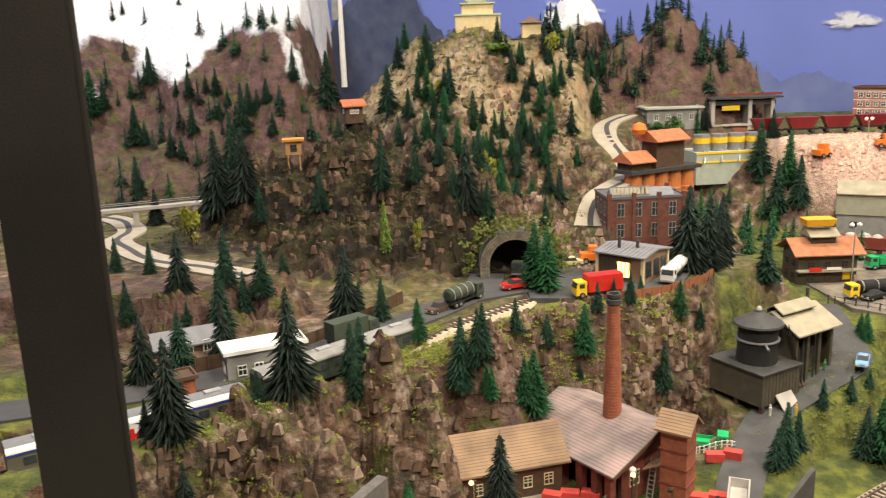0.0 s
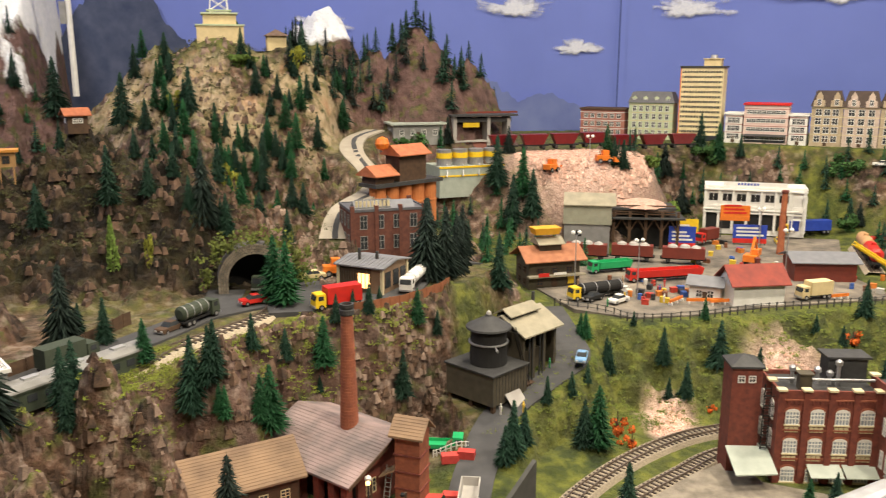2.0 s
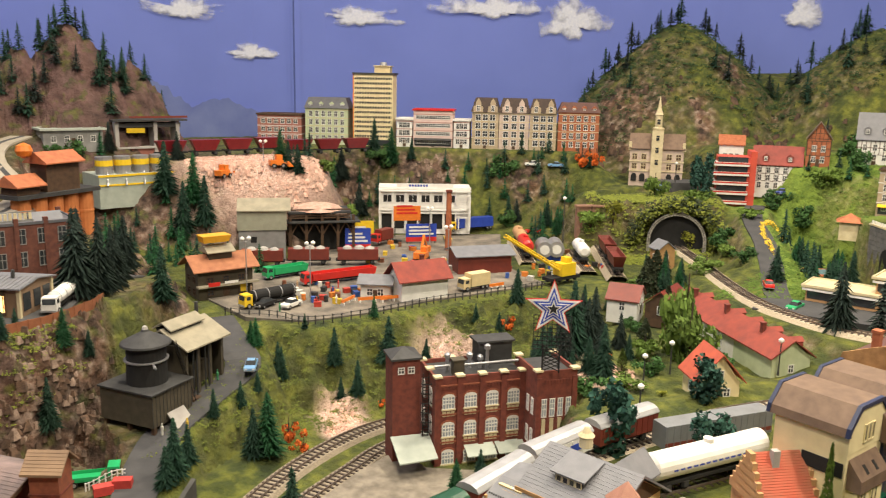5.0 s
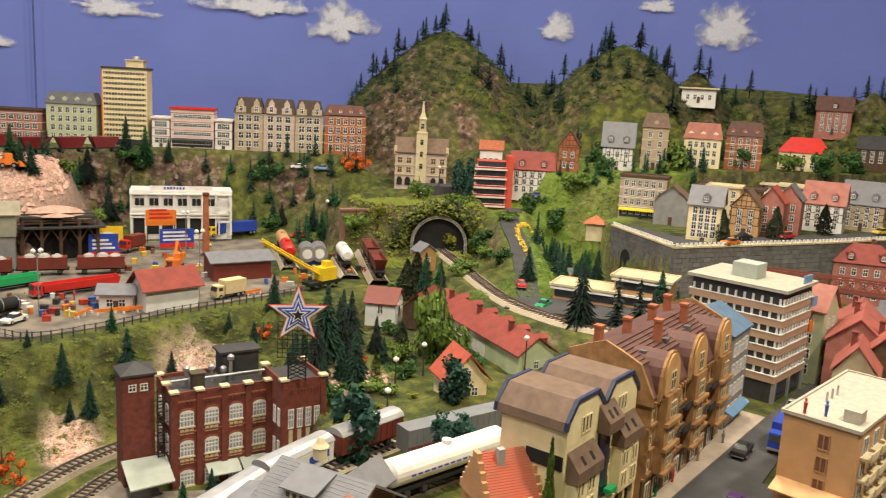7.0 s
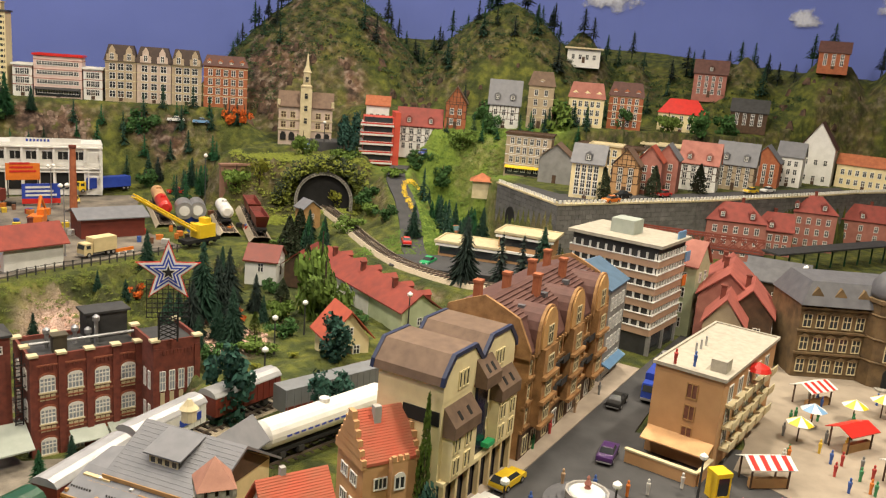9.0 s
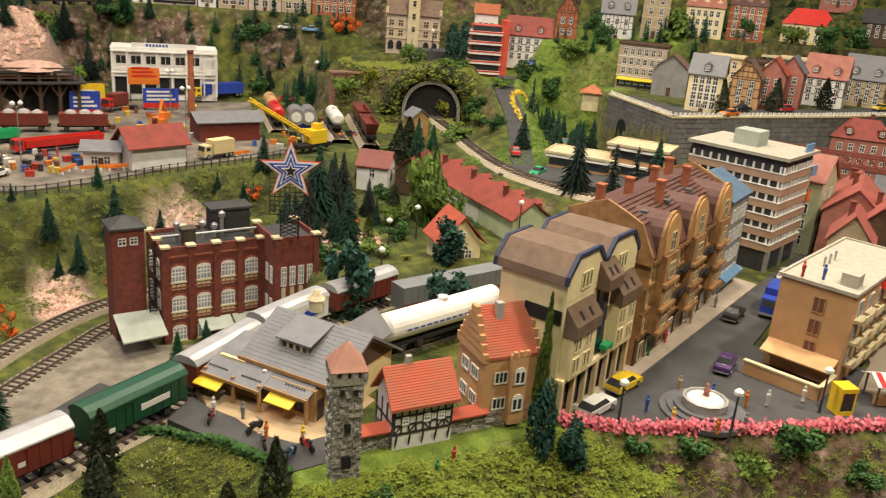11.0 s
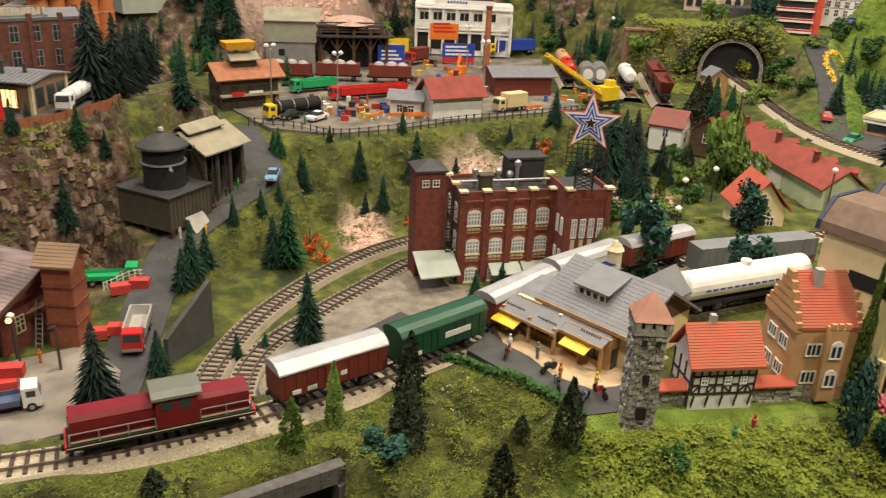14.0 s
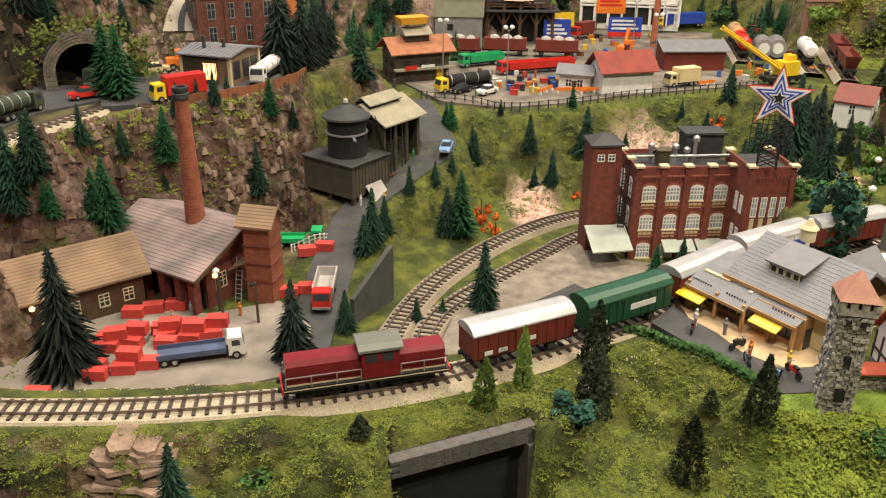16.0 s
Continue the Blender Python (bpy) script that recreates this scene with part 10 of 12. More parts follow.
for x, y, rz, m, lb, wg in ((89.2, 31.2, 176, M_WHITE, "white model estate car parked by the kerb", True), (95.8, 31.6, 176, M_YELLOW, "bright yellow model car parked by the kerb", True), (124.6, 30.4, 186, M_BLACK, "black model limousine on the street", False),
                            (109, 25.6, 190, mat("purple_lacquer", (0.07, 0.025, 0.12), None, 60, 0.3), "dark purple model car on the street", False), (146, 30.6, 10, M_STEEL, "silver model car at the crossing", False)):
    car(x, y, 0.76, rz, m, lb, wg)
for x, y, rz, m, lb in ((65.4, 123.5, 60, M_LBLUE, "pale blue model car on the climbing road"), (12, 137, 20, M_RED, "red model car before the tunnel"), (23.5, 150.5, 5, M_CREAM, "cream model car beside the workshop"), (-1, 127, 50, M_WOOD, "brown model car on the road"),
                        (168, 95, 220, M_RED, "red model car on the town road"), (166, 80, 20, M_LBLUE, "blue model car in the parking place"), (163, 73, 30, M_BLACK, "black model car in the parking place"), (160, 84, 10, M_GREENP, "green model car in the parking place"),
                        (203.5, 154, 30, M_LBLUE, "blue model car before the town hall"), (221.5, 127, 10, M_BLUE, "dark blue model car by the diner"), (202, 63, -20, M_ORANGE, "orange model car on the terrace"), (224, 58, -20, M_RED, "red model car on the terrace"),
                        (212, 64, -20, M_BLACK, "black model car on the terrace"), (255, 44, -22, M_YELLOW, "yellow model car on the terrace"), (262, 41, -22, M_WHITE, "white model car on the terrace"), (78, 145.4, 25, M_BLACK, "dark model car at the fence"), (82, 142.4, 25, M_WHITE, "white model car at the fence"),
                        (187, 190, -40, M_WHITE, "white model van on the slope road"), (191, 184, -40, M_LBLUE, "pale model car on the slope road"), (172, 172, -20, M_RED, "red model car on the upper road"), (149, 182, 60, M_YELLOW, "yellow model car by the depot")):
    car(x, y, ground(x, y) + 0.25 if y > 178 or x > 185 and y > 100 else max(ground(x, y), {65.4: -2.3, 12: 8.2, 23.5: 8.3, 78: 1.4, 82: 1.4, 202: 14.65, 224: 14.65, 212: 14.65, 255: 14.65, 262: 14.65, 149: 2.2}.get(x, -99)) + 0.1, rz, m, lb)

for x, y, z, rz, cm, lm, lb, ld, ln in (
        (25, 131.5, 8.3, 14, M_YELLOW, M_RED, "yellow cabbed truck with a red box body", "box", 8), (40.4, 140.8, 8.3, 60, M_WHITE, M_WHITE, "white tank truck on the workshop lane", "tank", 11),
        (79.5, 147.2, 1.45, 8, M_YELLOW, M_BLACK, "yellow cabbed truck with a banded black tank", "tank", 12), (92, 166, 1.45, 4, M_GREENP, M_GREENP, "green tipper truck with a red chassis", "tip", 10),
        (100, 156, 1.45, -3, M_RED, M_RED, "long red tipper trailer truck", "tip", 17), (79, 172, 1.6, -8, M_ORANGE, M_ORANGE, "orange tipper truck by the mine office", "tip", 9),
        (160, 186, 2.6, -8, M_YELLOW, M_BLUE, "dark blue box truck with yellow cab", "box", 14), (130, 186, 1.9, 20, M_RED, M_OXIDE, "red fire truck by the depot", "box", 7),
        (36.6, 96.4, -10.7, 68, M_RED, M_CONCRETE, "red cabbed tipper truck on the yard road", "tip", 8), (37.4, 114.4, -10.9, 160, M_GREENP, M_GREENP, "bright green crane truck behind the kiln", "flat", 8),
        (19.6, 87.6, -10.8, 172, M_WHITE, mat("grey_blue_paint", (0.10, 0.13, 0.22), (0.07, 0.09, 0.16), 80, 0.5), "white cabbed truck with a grey-blue flat bed", "flat", 9.5), (60.5, 79.5, -11.2, 18, M_ORANGE, M_DARK, "orange truck with a dark grey box body", "box", 11),
        (58, 72.5, -11.2, 12, M_WHITE, M_CREAM, "pale box truck with a red stripe", "box", 9), (3, 130.5, 8.1, 230, M_ARMY, M_ARMY, "army green tank truck on the road", "tank", 8), (-13.5, 115, 7.7, 222, M_ARMY, M_ARMY, "army green covered truck on the road", "box", 8),
        (14.2, 147.0, 8.2, 70, M_ARMY, M_ARMY, "army green truck in the tunnel mouth", "flat", 6), (131, 27.4, 0.8, 5, M_BLUE, M_BLUE, "blue box truck parked in the street", "box", 6.5), (121, 134.6, 1.5, 0, M_CREAM, M_CREAM, "cream box truck by the station", "box", 7)):
    truck(x, y, z, rz, cm, lm, lb, ld, ln)


# ---- trains ----
def at_track(pts, dist):
    """Place and heading some way along a track from its start."""
    line = dense(pts, 0.5)
    acc = 0.0
    for a, b in zip(line, line[1:]):
        n = (b - a).length
        if acc + n >= dist:
            p = a.lerp(b, (dist - acc) / n)
            d = b - a
            return p, math.degrees(math.atan2(d.y, d.x))
        acc += n
    return line[-1], 0.0


def running_gear(t, L, axles):
    part("underframe", Mesh().box(-L / 2, L / 2, -1.0, 1.0, 0.95, 1.35), M_BLACK, t)
    for x in axles:
        for y in (-0.82, 0.82):
            w = part("wheel", Mesh().tube_y(0.55, -0.15, 0.15, n=14), M_BLACK, t, at=(x, y, 0.55))
        part("axle_box", Mesh().box(x - 0.35, x + 0.35, -1.15, -0.95, 0.35, 1.0).box(x - 0.35, x + 0.35, 0.95, 1.15, 0.35, 1.0), M_DARK, t)
    for x in (-L / 2, L / 2):
        for y in (-0.7, 0.7):
            part("buffer", Mesh().tube_x(0.22, min(x, x * 1.045), max(x, x * 1.045), y, 1.15, 8), M_BLACK, t)


def box_wagon(p, rz, L, paint, roofpaint, label, lettering=None, group="goods wagons"):
    t = thing("goods_wagon", label, "wagon", p.x, p.y, p.z + 0.64, rz, group)
    running_gear(t, L, (-L * 0.29, L * 0.29))
    part("body", Mesh().box(-L / 2 + 0.1, L / 2 - 0.1, -1.42, 1.42, 1.35, 3.75), paint, t)
    prof = [(-1.55, 3.7), (-1.5, 3.85), (-1.15, 4.25), (-0.5, 4.5), (0.5, 4.5), (1.15, 4.25), (1.5, 3.85), (1.55, 3.7)]
    part("roof", Mesh().extrude_x(prof[::-1], -L / 2, L / 2), roofpaint, t)
    rib = Mesh().box(-0.06, 0.06, -1.5, -1.4, 1.4, 3.7).data("rib", paint)
    for i in range(int(L / 1.0)):
        x = -L / 2 + 0.6 + i * 1.0
        if x < L / 2 - 0.3:
            part("rib", rib, paint, t, at=(x, 0, 0))
    part("sliding_door", Mesh().box(-1.0, 1.0, -1.54, -1.42, 1.5, 3.6).box(-1.4, 1.4, -1.56, -1.5, 3.5, 3.62), paint, t)
    for spec in lettering or ():
        part("lettering_bar", Mesh().box(spec[0], spec[1], -1.6, -1.55, spec[2], spec[3]), spec[4], t)
    return t


def locomotive(p, rz):
    t = thing("diesel_locomotive", "maroon diesel locomotive with a central cab and grey roof", "locomotive", p.x, p.y, p.z + 0.64, rz)
    L = 14.0
    part("frame", Mesh().box(-L / 2, L / 2, -1.4, 1.4, 1.05, 1.5), M_BLACK, t)
    part("white_line", Mesh().box(-L / 2, L / 2, -1.43, -1.4, 1.28, 1.36), M_CAP, t)
    part("long_hood", Mesh().extrude_x([(-1.05, 1.5), (-1.05, 3.3), (-0.75, 3.7), (0.75, 3.7), (1.05, 3.3), (1.05, 1.5)][::-1], -6.7, -0.4), M_MAROON, t)
    part("short_hood", Mesh().extrude_x([(-1.05, 1.5), (-1.05, 3.2), (-0.75, 3.55), (0.75, 3.55), (1.05, 3.2), (1.05, 1.5)][::-1], 2.6, 6.7), M_MAROON, t)
    cab = part("cab", Mesh().box(-0.5, 2.7, -1.4, 1.4, 1.5, 4.1), M_MAROON, t)
    part("cab_roof", Mesh().extrude_x([(-1.6, 4.05), (-1.55, 4.25), (-1.0, 4.55), (1.0, 4.55), (1.55, 4.25), (1.6, 4.05)][::-1], -0.8, 3.0), mat("grey_green_roof", (0.14, 0.15, 0.12), None, 60, 0.5), cab)
    for x in (0.3, 1.7):
        part("cab_window", Mesh().box(x - 0.45, x + 0.45, -1.44, -1.4, 3.0, 3.8), M_GLASS, cab)
    part("front_window", Mesh().box(2.7, 2.74, -1.0, 1.0, 3.65, 4.0).box(-0.54, -0.5, -1.0, 1.0, 3.75, 4.0), M_GLASS, cab)
    for x0, x1 in ((-6.2, -4.4), (-4.1, -2.4), (-2.1, -0.6), (3.0, 4.6), (4.8, 6.3)):
        part("hood_door", Mesh().box(x0, x1, -1.09, -1.05, 1.7, 3.1), M_MAROON, t)
    part("hood_stripe", Mesh().box(-6.7, 6.7, -1.1, -1.06, 1.52, 1.66), M_CAP, t)
    for s in (-1.36, 1.36):
        for ends in ((-6.8, -4.7, -2.6, -0.6), (2.8, 4.8, 6.8)):
            rail = Mesh().rod((ends[0], s, 2.5), (ends[-1], s, 2.5), 0.05)
            for x in ends:
                rail.rod((x, s, 1.5), (x, s, 2.5), 0.05)
            part("hand_rail", rail, M_STEEL, t)
    for cx in (-3.9, 3.9):
        part("bogie", Mesh().box(cx - 1.9, cx + 1.9, -1.1, 1.1, 0.45, 1.0), M_BLACK, t)
        for x in (cx - 1.15, cx + 1.15):
            for y in (-0.85, 0.85):
                part("wheel", Mesh().tube_y(0.52, -0.15, 0.15, n=14), M_BLACK, t, at=(x, y, 0.52))
    for x in (-7.0, 7.0):
        part("buffer_beam", Mesh().box(min(x, x * 1.02), max(x, x * 1.02), -1.35, 1.35, 0.9, 1.5), M_RED, t)
        for y in (-0.75, 0.75):
            part("headlight", Mesh().tube_x(0.2, min(x * 0.96, x * 0.965), max(x * 0.96, x * 0.965) + 0.05, y, 1.9, 10), M_WHITE, t)
            part("buffer", Mesh().tube_x(0.25, min(x * 1.02, x * 1.06), max(x * 1.02, x * 1.06), y, 1.15, 8), M_BLACK, t)


def front_train():
    start = 42.0
    p, a = at_track(NEAR_TRACK, start)
    locomotive(p, a)
    w = M_WHITE
    spec = [(M_OXIDE, M_SILVER, "oxide red covered wagon with a silver roof", [(-4.2, -3.4, 1.7, 2.1, w), (-2.8, -1.9, 1.7, 2.1, w), (0.4, 1.0, 2.2, 2.6, w)]),
            (M_RACING, M_RACING, "bottle green refrigerator wagon with white lettering bars", [(-0.2, 3.0, 2.35, 2.95, w), (-4.4, -3.0, 1.6, 2.0, w)]),
            (M_OXIDE, M_SILVER, "oxide red covered wagon with a silver roof", [(0.3, 0.9, 2.2, 2.6, w), (2.6, 3.4, 1.7, 2.1, w)]),
            (M_WHITE, M_SILVER, "white refrigerator wagon with dark and blue lettering bars", [(-3.6, -0.8, 2.2, 2.6, M_DARK), (0.8, 4.2, 2.2, 3.1, M_BLUE)]),
            (M_OXIDE, M_SILVER, "grey-roofed covered wagon at the end of the train", [])]
    s = start + 7.4 + 1.6
    for paint, roof, lb, let in spec:
        p, a = at_track(NEAR_TRACK, s + 5.3)
        box_wagon(p, a, 10.6, paint, roof, lb, let)
        s += 11.9


front_train()
SIDING = [(80.5, 54.4, 0.2), (91.4, 52.6, 0.2), (106, 50.3, 0.2)]
track(SIDING, "short siding behind the old houses")


def tank_wagon(x, y, z, rz, L, r, paint, label, bars_=None, band=None):
    t = thing("tank_wagon", label, "wagon", x, y, z, rz, "tank wagons")
    running_gear(t, L, (-L * 0.36, -L * 0.22, L * 0.22, L * 0.36))
    tk = part("tank", Mesh().tube_x(r, -L / 2 + 0.7, L / 2 - 0.7, 0, 1.5 + r, 20, 0.5), paint, t)
    for spec in bars_ or ():
        part("lettering_bar", Mesh().add([(spec[0], -r - 0.03, 1.5 + r + spec[2]), (spec[1], -r - 0.03, 1.5 + r + spec[2]), (spec[1], -r * 0.93, 1.5 + r + spec[3]), (spec[0], -r * 0.93, 1.5 + r + spec[3])], [(0, 1, 2, 3)]), spec[4], t)
    part("dome", Mesh().lathe([(0.6, 1.4 + 2 * r), (0.6, 1.9 + 2 * r), (0.3, 2.0 + 2 * r)], 12), band or paint, tk)


p, a = at_track(SIDING, 10.5)
tank_wagon(p.x, p.y, p.z + 0.64, a, 18, 1.6, M_WHITE, "white tank wagon with blue lettering bars", [(-6.4 + k * 0.95, -5.75 + k * 0.95, -0.25, 0.45, M_BLUE) for k in range(12)])
for i in range(2):
    x, y = 97.3 + i * 8.3, 60.5 - i * 2.05
    t = thing("container_wagon", "grey container with a red stripe standing by the track", "container", x, y, 0.6, -14.5, "grey containers")
    part("box_body", Mesh().box(-4.2, 4.2, -1.4, 1.4, 0.2, 3.3), mat("container_grey_%s" % "ab"[i], (0.20, 0.21, 0.22), (0.16, 0.165, 0.17), 60, 0.5), t)
    part("stripe", Mesh().box(-4.2, 4.2, -1.43, -1.39, 0.6, 1.1), M_OXIDE, t)
    for k in range(9):
        part("rib", Mesh().box(-4 + k, -3.9 + k, -1.46, -1.4, 0.2, 3.3), bpy.data.materials["container_grey_%s" % "ab"[i]], t)


def coach(p, rz, L, low, high, roofmat, label, cross=False):
    t = thing("passenger_coach", label, "coach", p.x, p.y, p.z + 0.64, rz, "passenger coaches")
    running_gear(t, L, (-L * 0.38, -L * 0.28, L * 0.28, L * 0.38))
    part("body", Mesh().box(-L / 2, L / 2, -1.6, 1.6, 1.1, 3.9), low, t)
    part("roof", Mesh().extrude_x([(-1.7, 3.85), (-1.6, 4.2), (-1.0, 4.65), (1.0, 4.65), (1.6, 4.2), (1.7, 3.85)][::-1], -L / 2, L / 2), roofmat, t)
    part("stripe", Mesh().box(-L / 2, L / 2, -1.70, -1.6, 3.62, 3.86), high, t)
    part("eave_panel", Mesh().extrude_x([(-1.72, 3.86), (-1.66, 4.1), (-1.3, 4.42), (-1.26, 4.5), (-1.7, 4.14), (-1.76, 3.9)], -L / 2, L / 2), M_WHITE if cross else roofmat, t)
    for i in range(4):
        part("roof_vent", Mesh().box(-L / 2 + 3 + i * 6.4, -L / 2 + 5 + i * 6.4, -0.5, 0.5, 4.6, 4.9), M_SILVER, t)
    for i in range(10):
        part("window", Mesh().box(-L / 2 + 1.6 + i * 2.4, -L / 2 + 2.9 + i * 2.4, -1.66, -1.6, 2.3, 3.2), M_GLASS, t)
    if cross:
        part("white_disc", Mesh().tube_y(1.45, -1.72, -1.68, -0.5, 2.4, 24), M_WHITE, t)
        part("red_cross", Mesh().box(-1.4, 0.4, -1.77, -1.73, 2.15, 2.65).box(-0.75, -0.25, -1.78, -1.74, 1.5, 3.3), M_RED, t)


p, a = at_track(COACH_TRACK, 67.5)
coach(p, a, 27, M_ARMY, M_ARMY, M_GREY, "dark green passenger coach with a grey roof")
p, a = at_track(COACH_TRACK, 38.5)
coach(p, a, 27, mat("olive_grey_paint", (0.13, 0.125, 0.09), (0.10, 0.095, 0.07), 80, 0.5), M_BLUE, M_GREYROOF, "olive-grey coach with a white disc and red cross", True)

# goods yard tracks and wagons
YARD_TRACKS = [[(163.4, 170.0, 1.9), (154.4, 156.8, 1.9), (147.2, 146.2, 1.9)], [(167.3, 151.9, 1.9), (159.1, 140.6, 1.9), (152.5, 131.5, 1.9)], [(178, 154, 3.4), (165.4, 138.2, 2.9), (161.1, 132.7, 2.4), (153.7, 123.3, 2.1)]]
for yt in YARD_TRACKS:
    track(yt, "goods yard track on dusty ballast")
for x, y, z, rz, m, lb in ((151.3, 152.3, 2.5, -124.2, M_RED, "red tank wagon in the goods yard"), (157.8, 161.8, 2.5, -124.2, M_TAN, "brown tank wagon in the goods yard"), (159.1, 140.6, 2.5, -126.0, M_WHITE, "white tank wagon with a red mark in the goods yard")):
    tank_wagon(x, y, z, rz, 11, 1.5, m, lb)
for i, (x, y, rz) in enumerate(((164.9, 137.6, -128.3), (157.3, 127.8, -128.3))):
    t = thing("ore_hopper", "rusty brown bogie hopper wagon", "wagon", x, y, 3.4 - i * 0.4, rz, "hopper wagons")
    running_gear(t, 12, (-4.4, -3, 3, 4.4))
    part("hopper_body", Mesh().add([(-4.5, -1.0, 1.3), (4.5, -1.0, 1.3), (4.5, 1.0, 1.3), (-4.5, 1.0, 1.3), (-6, -1.5, 4.0), (6, -1.5, 4.0), (6, 1.5, 4.0), (-6, 1.5, 4.0), (-5.7, -1.3, 4.0), (5.7, -1.3, 4.0), (5.7, 1.3, 4.0), (-5.7, 1.3, 4.0), (-5.4, -1.1, 3.0), (5.4, -1.1, 3.0), (5.4, 1.1, 3.0), (-5.4, 1.1, 3.0)],
                                   [(3, 2, 1, 0), (0, 1, 5, 4), (1, 2, 6, 5), (2, 3, 7, 6), (3, 0, 4, 7), (4, 5, 9, 8), (5, 6, 10, 9), (6, 7, 11, 10), (7, 4, 8, 11), (8, 9, 13, 12), (9, 10, 14, 13), (10, 11, 15, 14), (11, 8, 12, 15), (12, 13, 14, 15)]), M_OXIDE, t)
for i in range(7):
    x, y = 84 + i * 9.2, 216.5 - (abs(i - 3) * 0.3)
    t = thing("ore_hopper", "dark red ore wagon of the mine train", "wagon", x, y, max(ground(x, y), 22.6) + 0.7, -2, "mine train wagons")
    running_gear(t, 8, (-2.6, 2.6))
    part("hopper_body", Mesh().add([(-2.6, -0.9, 1.3), (2.6, -0.9, 1.3), (2.6, 0.9, 1.3), (-2.6, 0.9, 1.3), (-3.9, -1.5, 4.2), (3.9, -1.5, 4.2), (3.9, 1.5, 4.2), (-3.9, 1.5, 4.2)], [(3, 2, 1, 0), (4, 5, 6, 7), (0, 1, 5, 4), (1, 2, 6, 5), (2, 3, 7, 6), (3, 0, 4, 7)]), M_MAROON, t)
for i, (x, y) in enumerate(((102, 174), (112, 168), (92, 178))):
    t = thing("ore_hopper", "red ore wagon below the loading stage", "wagon", x, y, 1.6, -30, "loading stage wagons")
    running_gear(t, 10, (-3.4, 3.4))
    part("hopper_body", Mesh().box(-4.8, 4.8, -1.4, 1.4, 1.3, 3.8), M_OXIDE, t)
    part("ore_load", Mesh().lathe([(1.2, 3.8), (1.0, 4.2), (0.3, 4.5)], 9, -2.5).lathe([(1.3, 3.8), (1.0, 4.3), (0.3, 4.6)], 9, 0.3).lathe([(1.2, 3.8), (0.9, 4.1), (0.3, 4.4)], 9, 2.8), M_CONCRETE, t)

c = thing("rail_crane", "yellow rail crane with a long lattice jib", "crane", 141.9, 129.6, 1.6, 0)
part("carriage", Mesh().box(-4.5, 4.5, -1.4, 1.4, 0.6, 1.3), M_BLACK, c)
part("house_body", Mesh().box(-1.2, 3.0, -1.5, 1.5, 1.4, 4.2).box(0.6, 2.2, -1.0, 1.0, 4.2, 5.4), M_YELLOW, c)
TIP = Vector((-13.4, 4.0, 10.6))
for a, b in (((-1.0, -0.6, 2.6), (0, -0.5, 0)), ((-1.0, 0.6, 2.6), (0, 0.5, 0)), ((-1.0, 0, 3.3), (0, 0, 0.6))):
    part("jib_chord", Mesh().rod(a, TIP + Vector(b), 0.2), M_YELLOW, c)
for i in range(14):
    p, q = Vector((-1.0, -0.6, 2.6)).lerp(TIP + Vector((0, -0.5, 0)), i / 14), Vector((-1.0, 0.6, 2.6)).lerp(TIP + Vector((0, 0.5, 0)), (i + 1) / 14)
    part("jib_brace", Mesh().rod(p, q, 0.12), M_YELLOW, c)
for x in (-3.4, -1.2, 1.2, 3.4):
    for y in (-0.85, 0.85):
        part("wheel", Mesh().tube_y(0.5, -0.15, 0.15, n=12), M_BLACK, c, at=(x, y, 0.5))
for x, y, r in ((155.0, 149.6, 1.9), (157.8, 148.3, 1.9)):
    t = thing("storage_tank", "grey storage tank lying on a blue cradle, with a white disc", "tank", x, y, 2.0, -38, "yard storage tanks")
    part("shell", Mesh().tube_y(2.0, -3.4, 3.4, 0, 2.4, 18), M_STEEL, t)
    part("white_disc", Mesh().tube_y(1.2, -3.5, -3.38, 0, 2.4, 18), M_WHITE, t)
    for cy in (-2.6, 2.0):
        part("cradle", Mesh().box(-1.6, 1.6, cy, cy + 0.6, -0.5, 1.2), M_BLUE, t)

# ---- fence, lamps, signs, small yard things ----
def fence(pts, h, material, label, gap=1.6, solid=False):
    line = dense([Vector((x, y, 0)) for x, y in pts], gap)
    t = thing("fence", label, "fence", line[0].x, line[0].y, 0)
    post = Mesh().box(-0.09, 0.09, -0.09, 0.09, -0.6, h).data("post", material)
    o = line[0]
    for a, b in zip(line, line[1:]):
        za, zb = ground(a.x, a.y), ground(b.x, b.y)
        part("post", post, material, t, at=(a.x - o.x, a.y - o.y, za))
        if solid:
            d = (b - a)
            part("panel", Mesh().add([(a.x - o.x, a.y - o.y, za), (b.x - o.x, b.y - o.y, zb), (b.x - o.x, b.y - o.y, zb + h * 0.95), (a.x - o.x, a.y - o.y, za + h * 0.95),
                                      (a.x - o.x + 0.12, a.y - o.y + 0.12, za), (b.x - o.x + 0.12, b.y - o.y + 0.12, zb), (b.x - o.x + 0.12, b.y - o.y + 0.12, zb + h * 0.95), (a.x - o.x + 0.12, a.y - o.y + 0.12, za + h * 0.95)],
                                     [(0, 1, 2, 3), (7, 6, 5, 4), (3, 2, 6, 7), (0, 3, 7, 4), (1, 5, 6, 2)]), material, t)
        else:
            part("rail", Mesh().rod((a.x - o.x, a.y - o.y, za + h * 0.9), (b.x - o.x, b.y - o.y, zb + h * 0.9), 0.06).rod((a.x - o.x, a.y - o.y, za + h * 0.45), (b.x - o.x, b.y - o.y, zb + h * 0.45), 0.05), material, t)


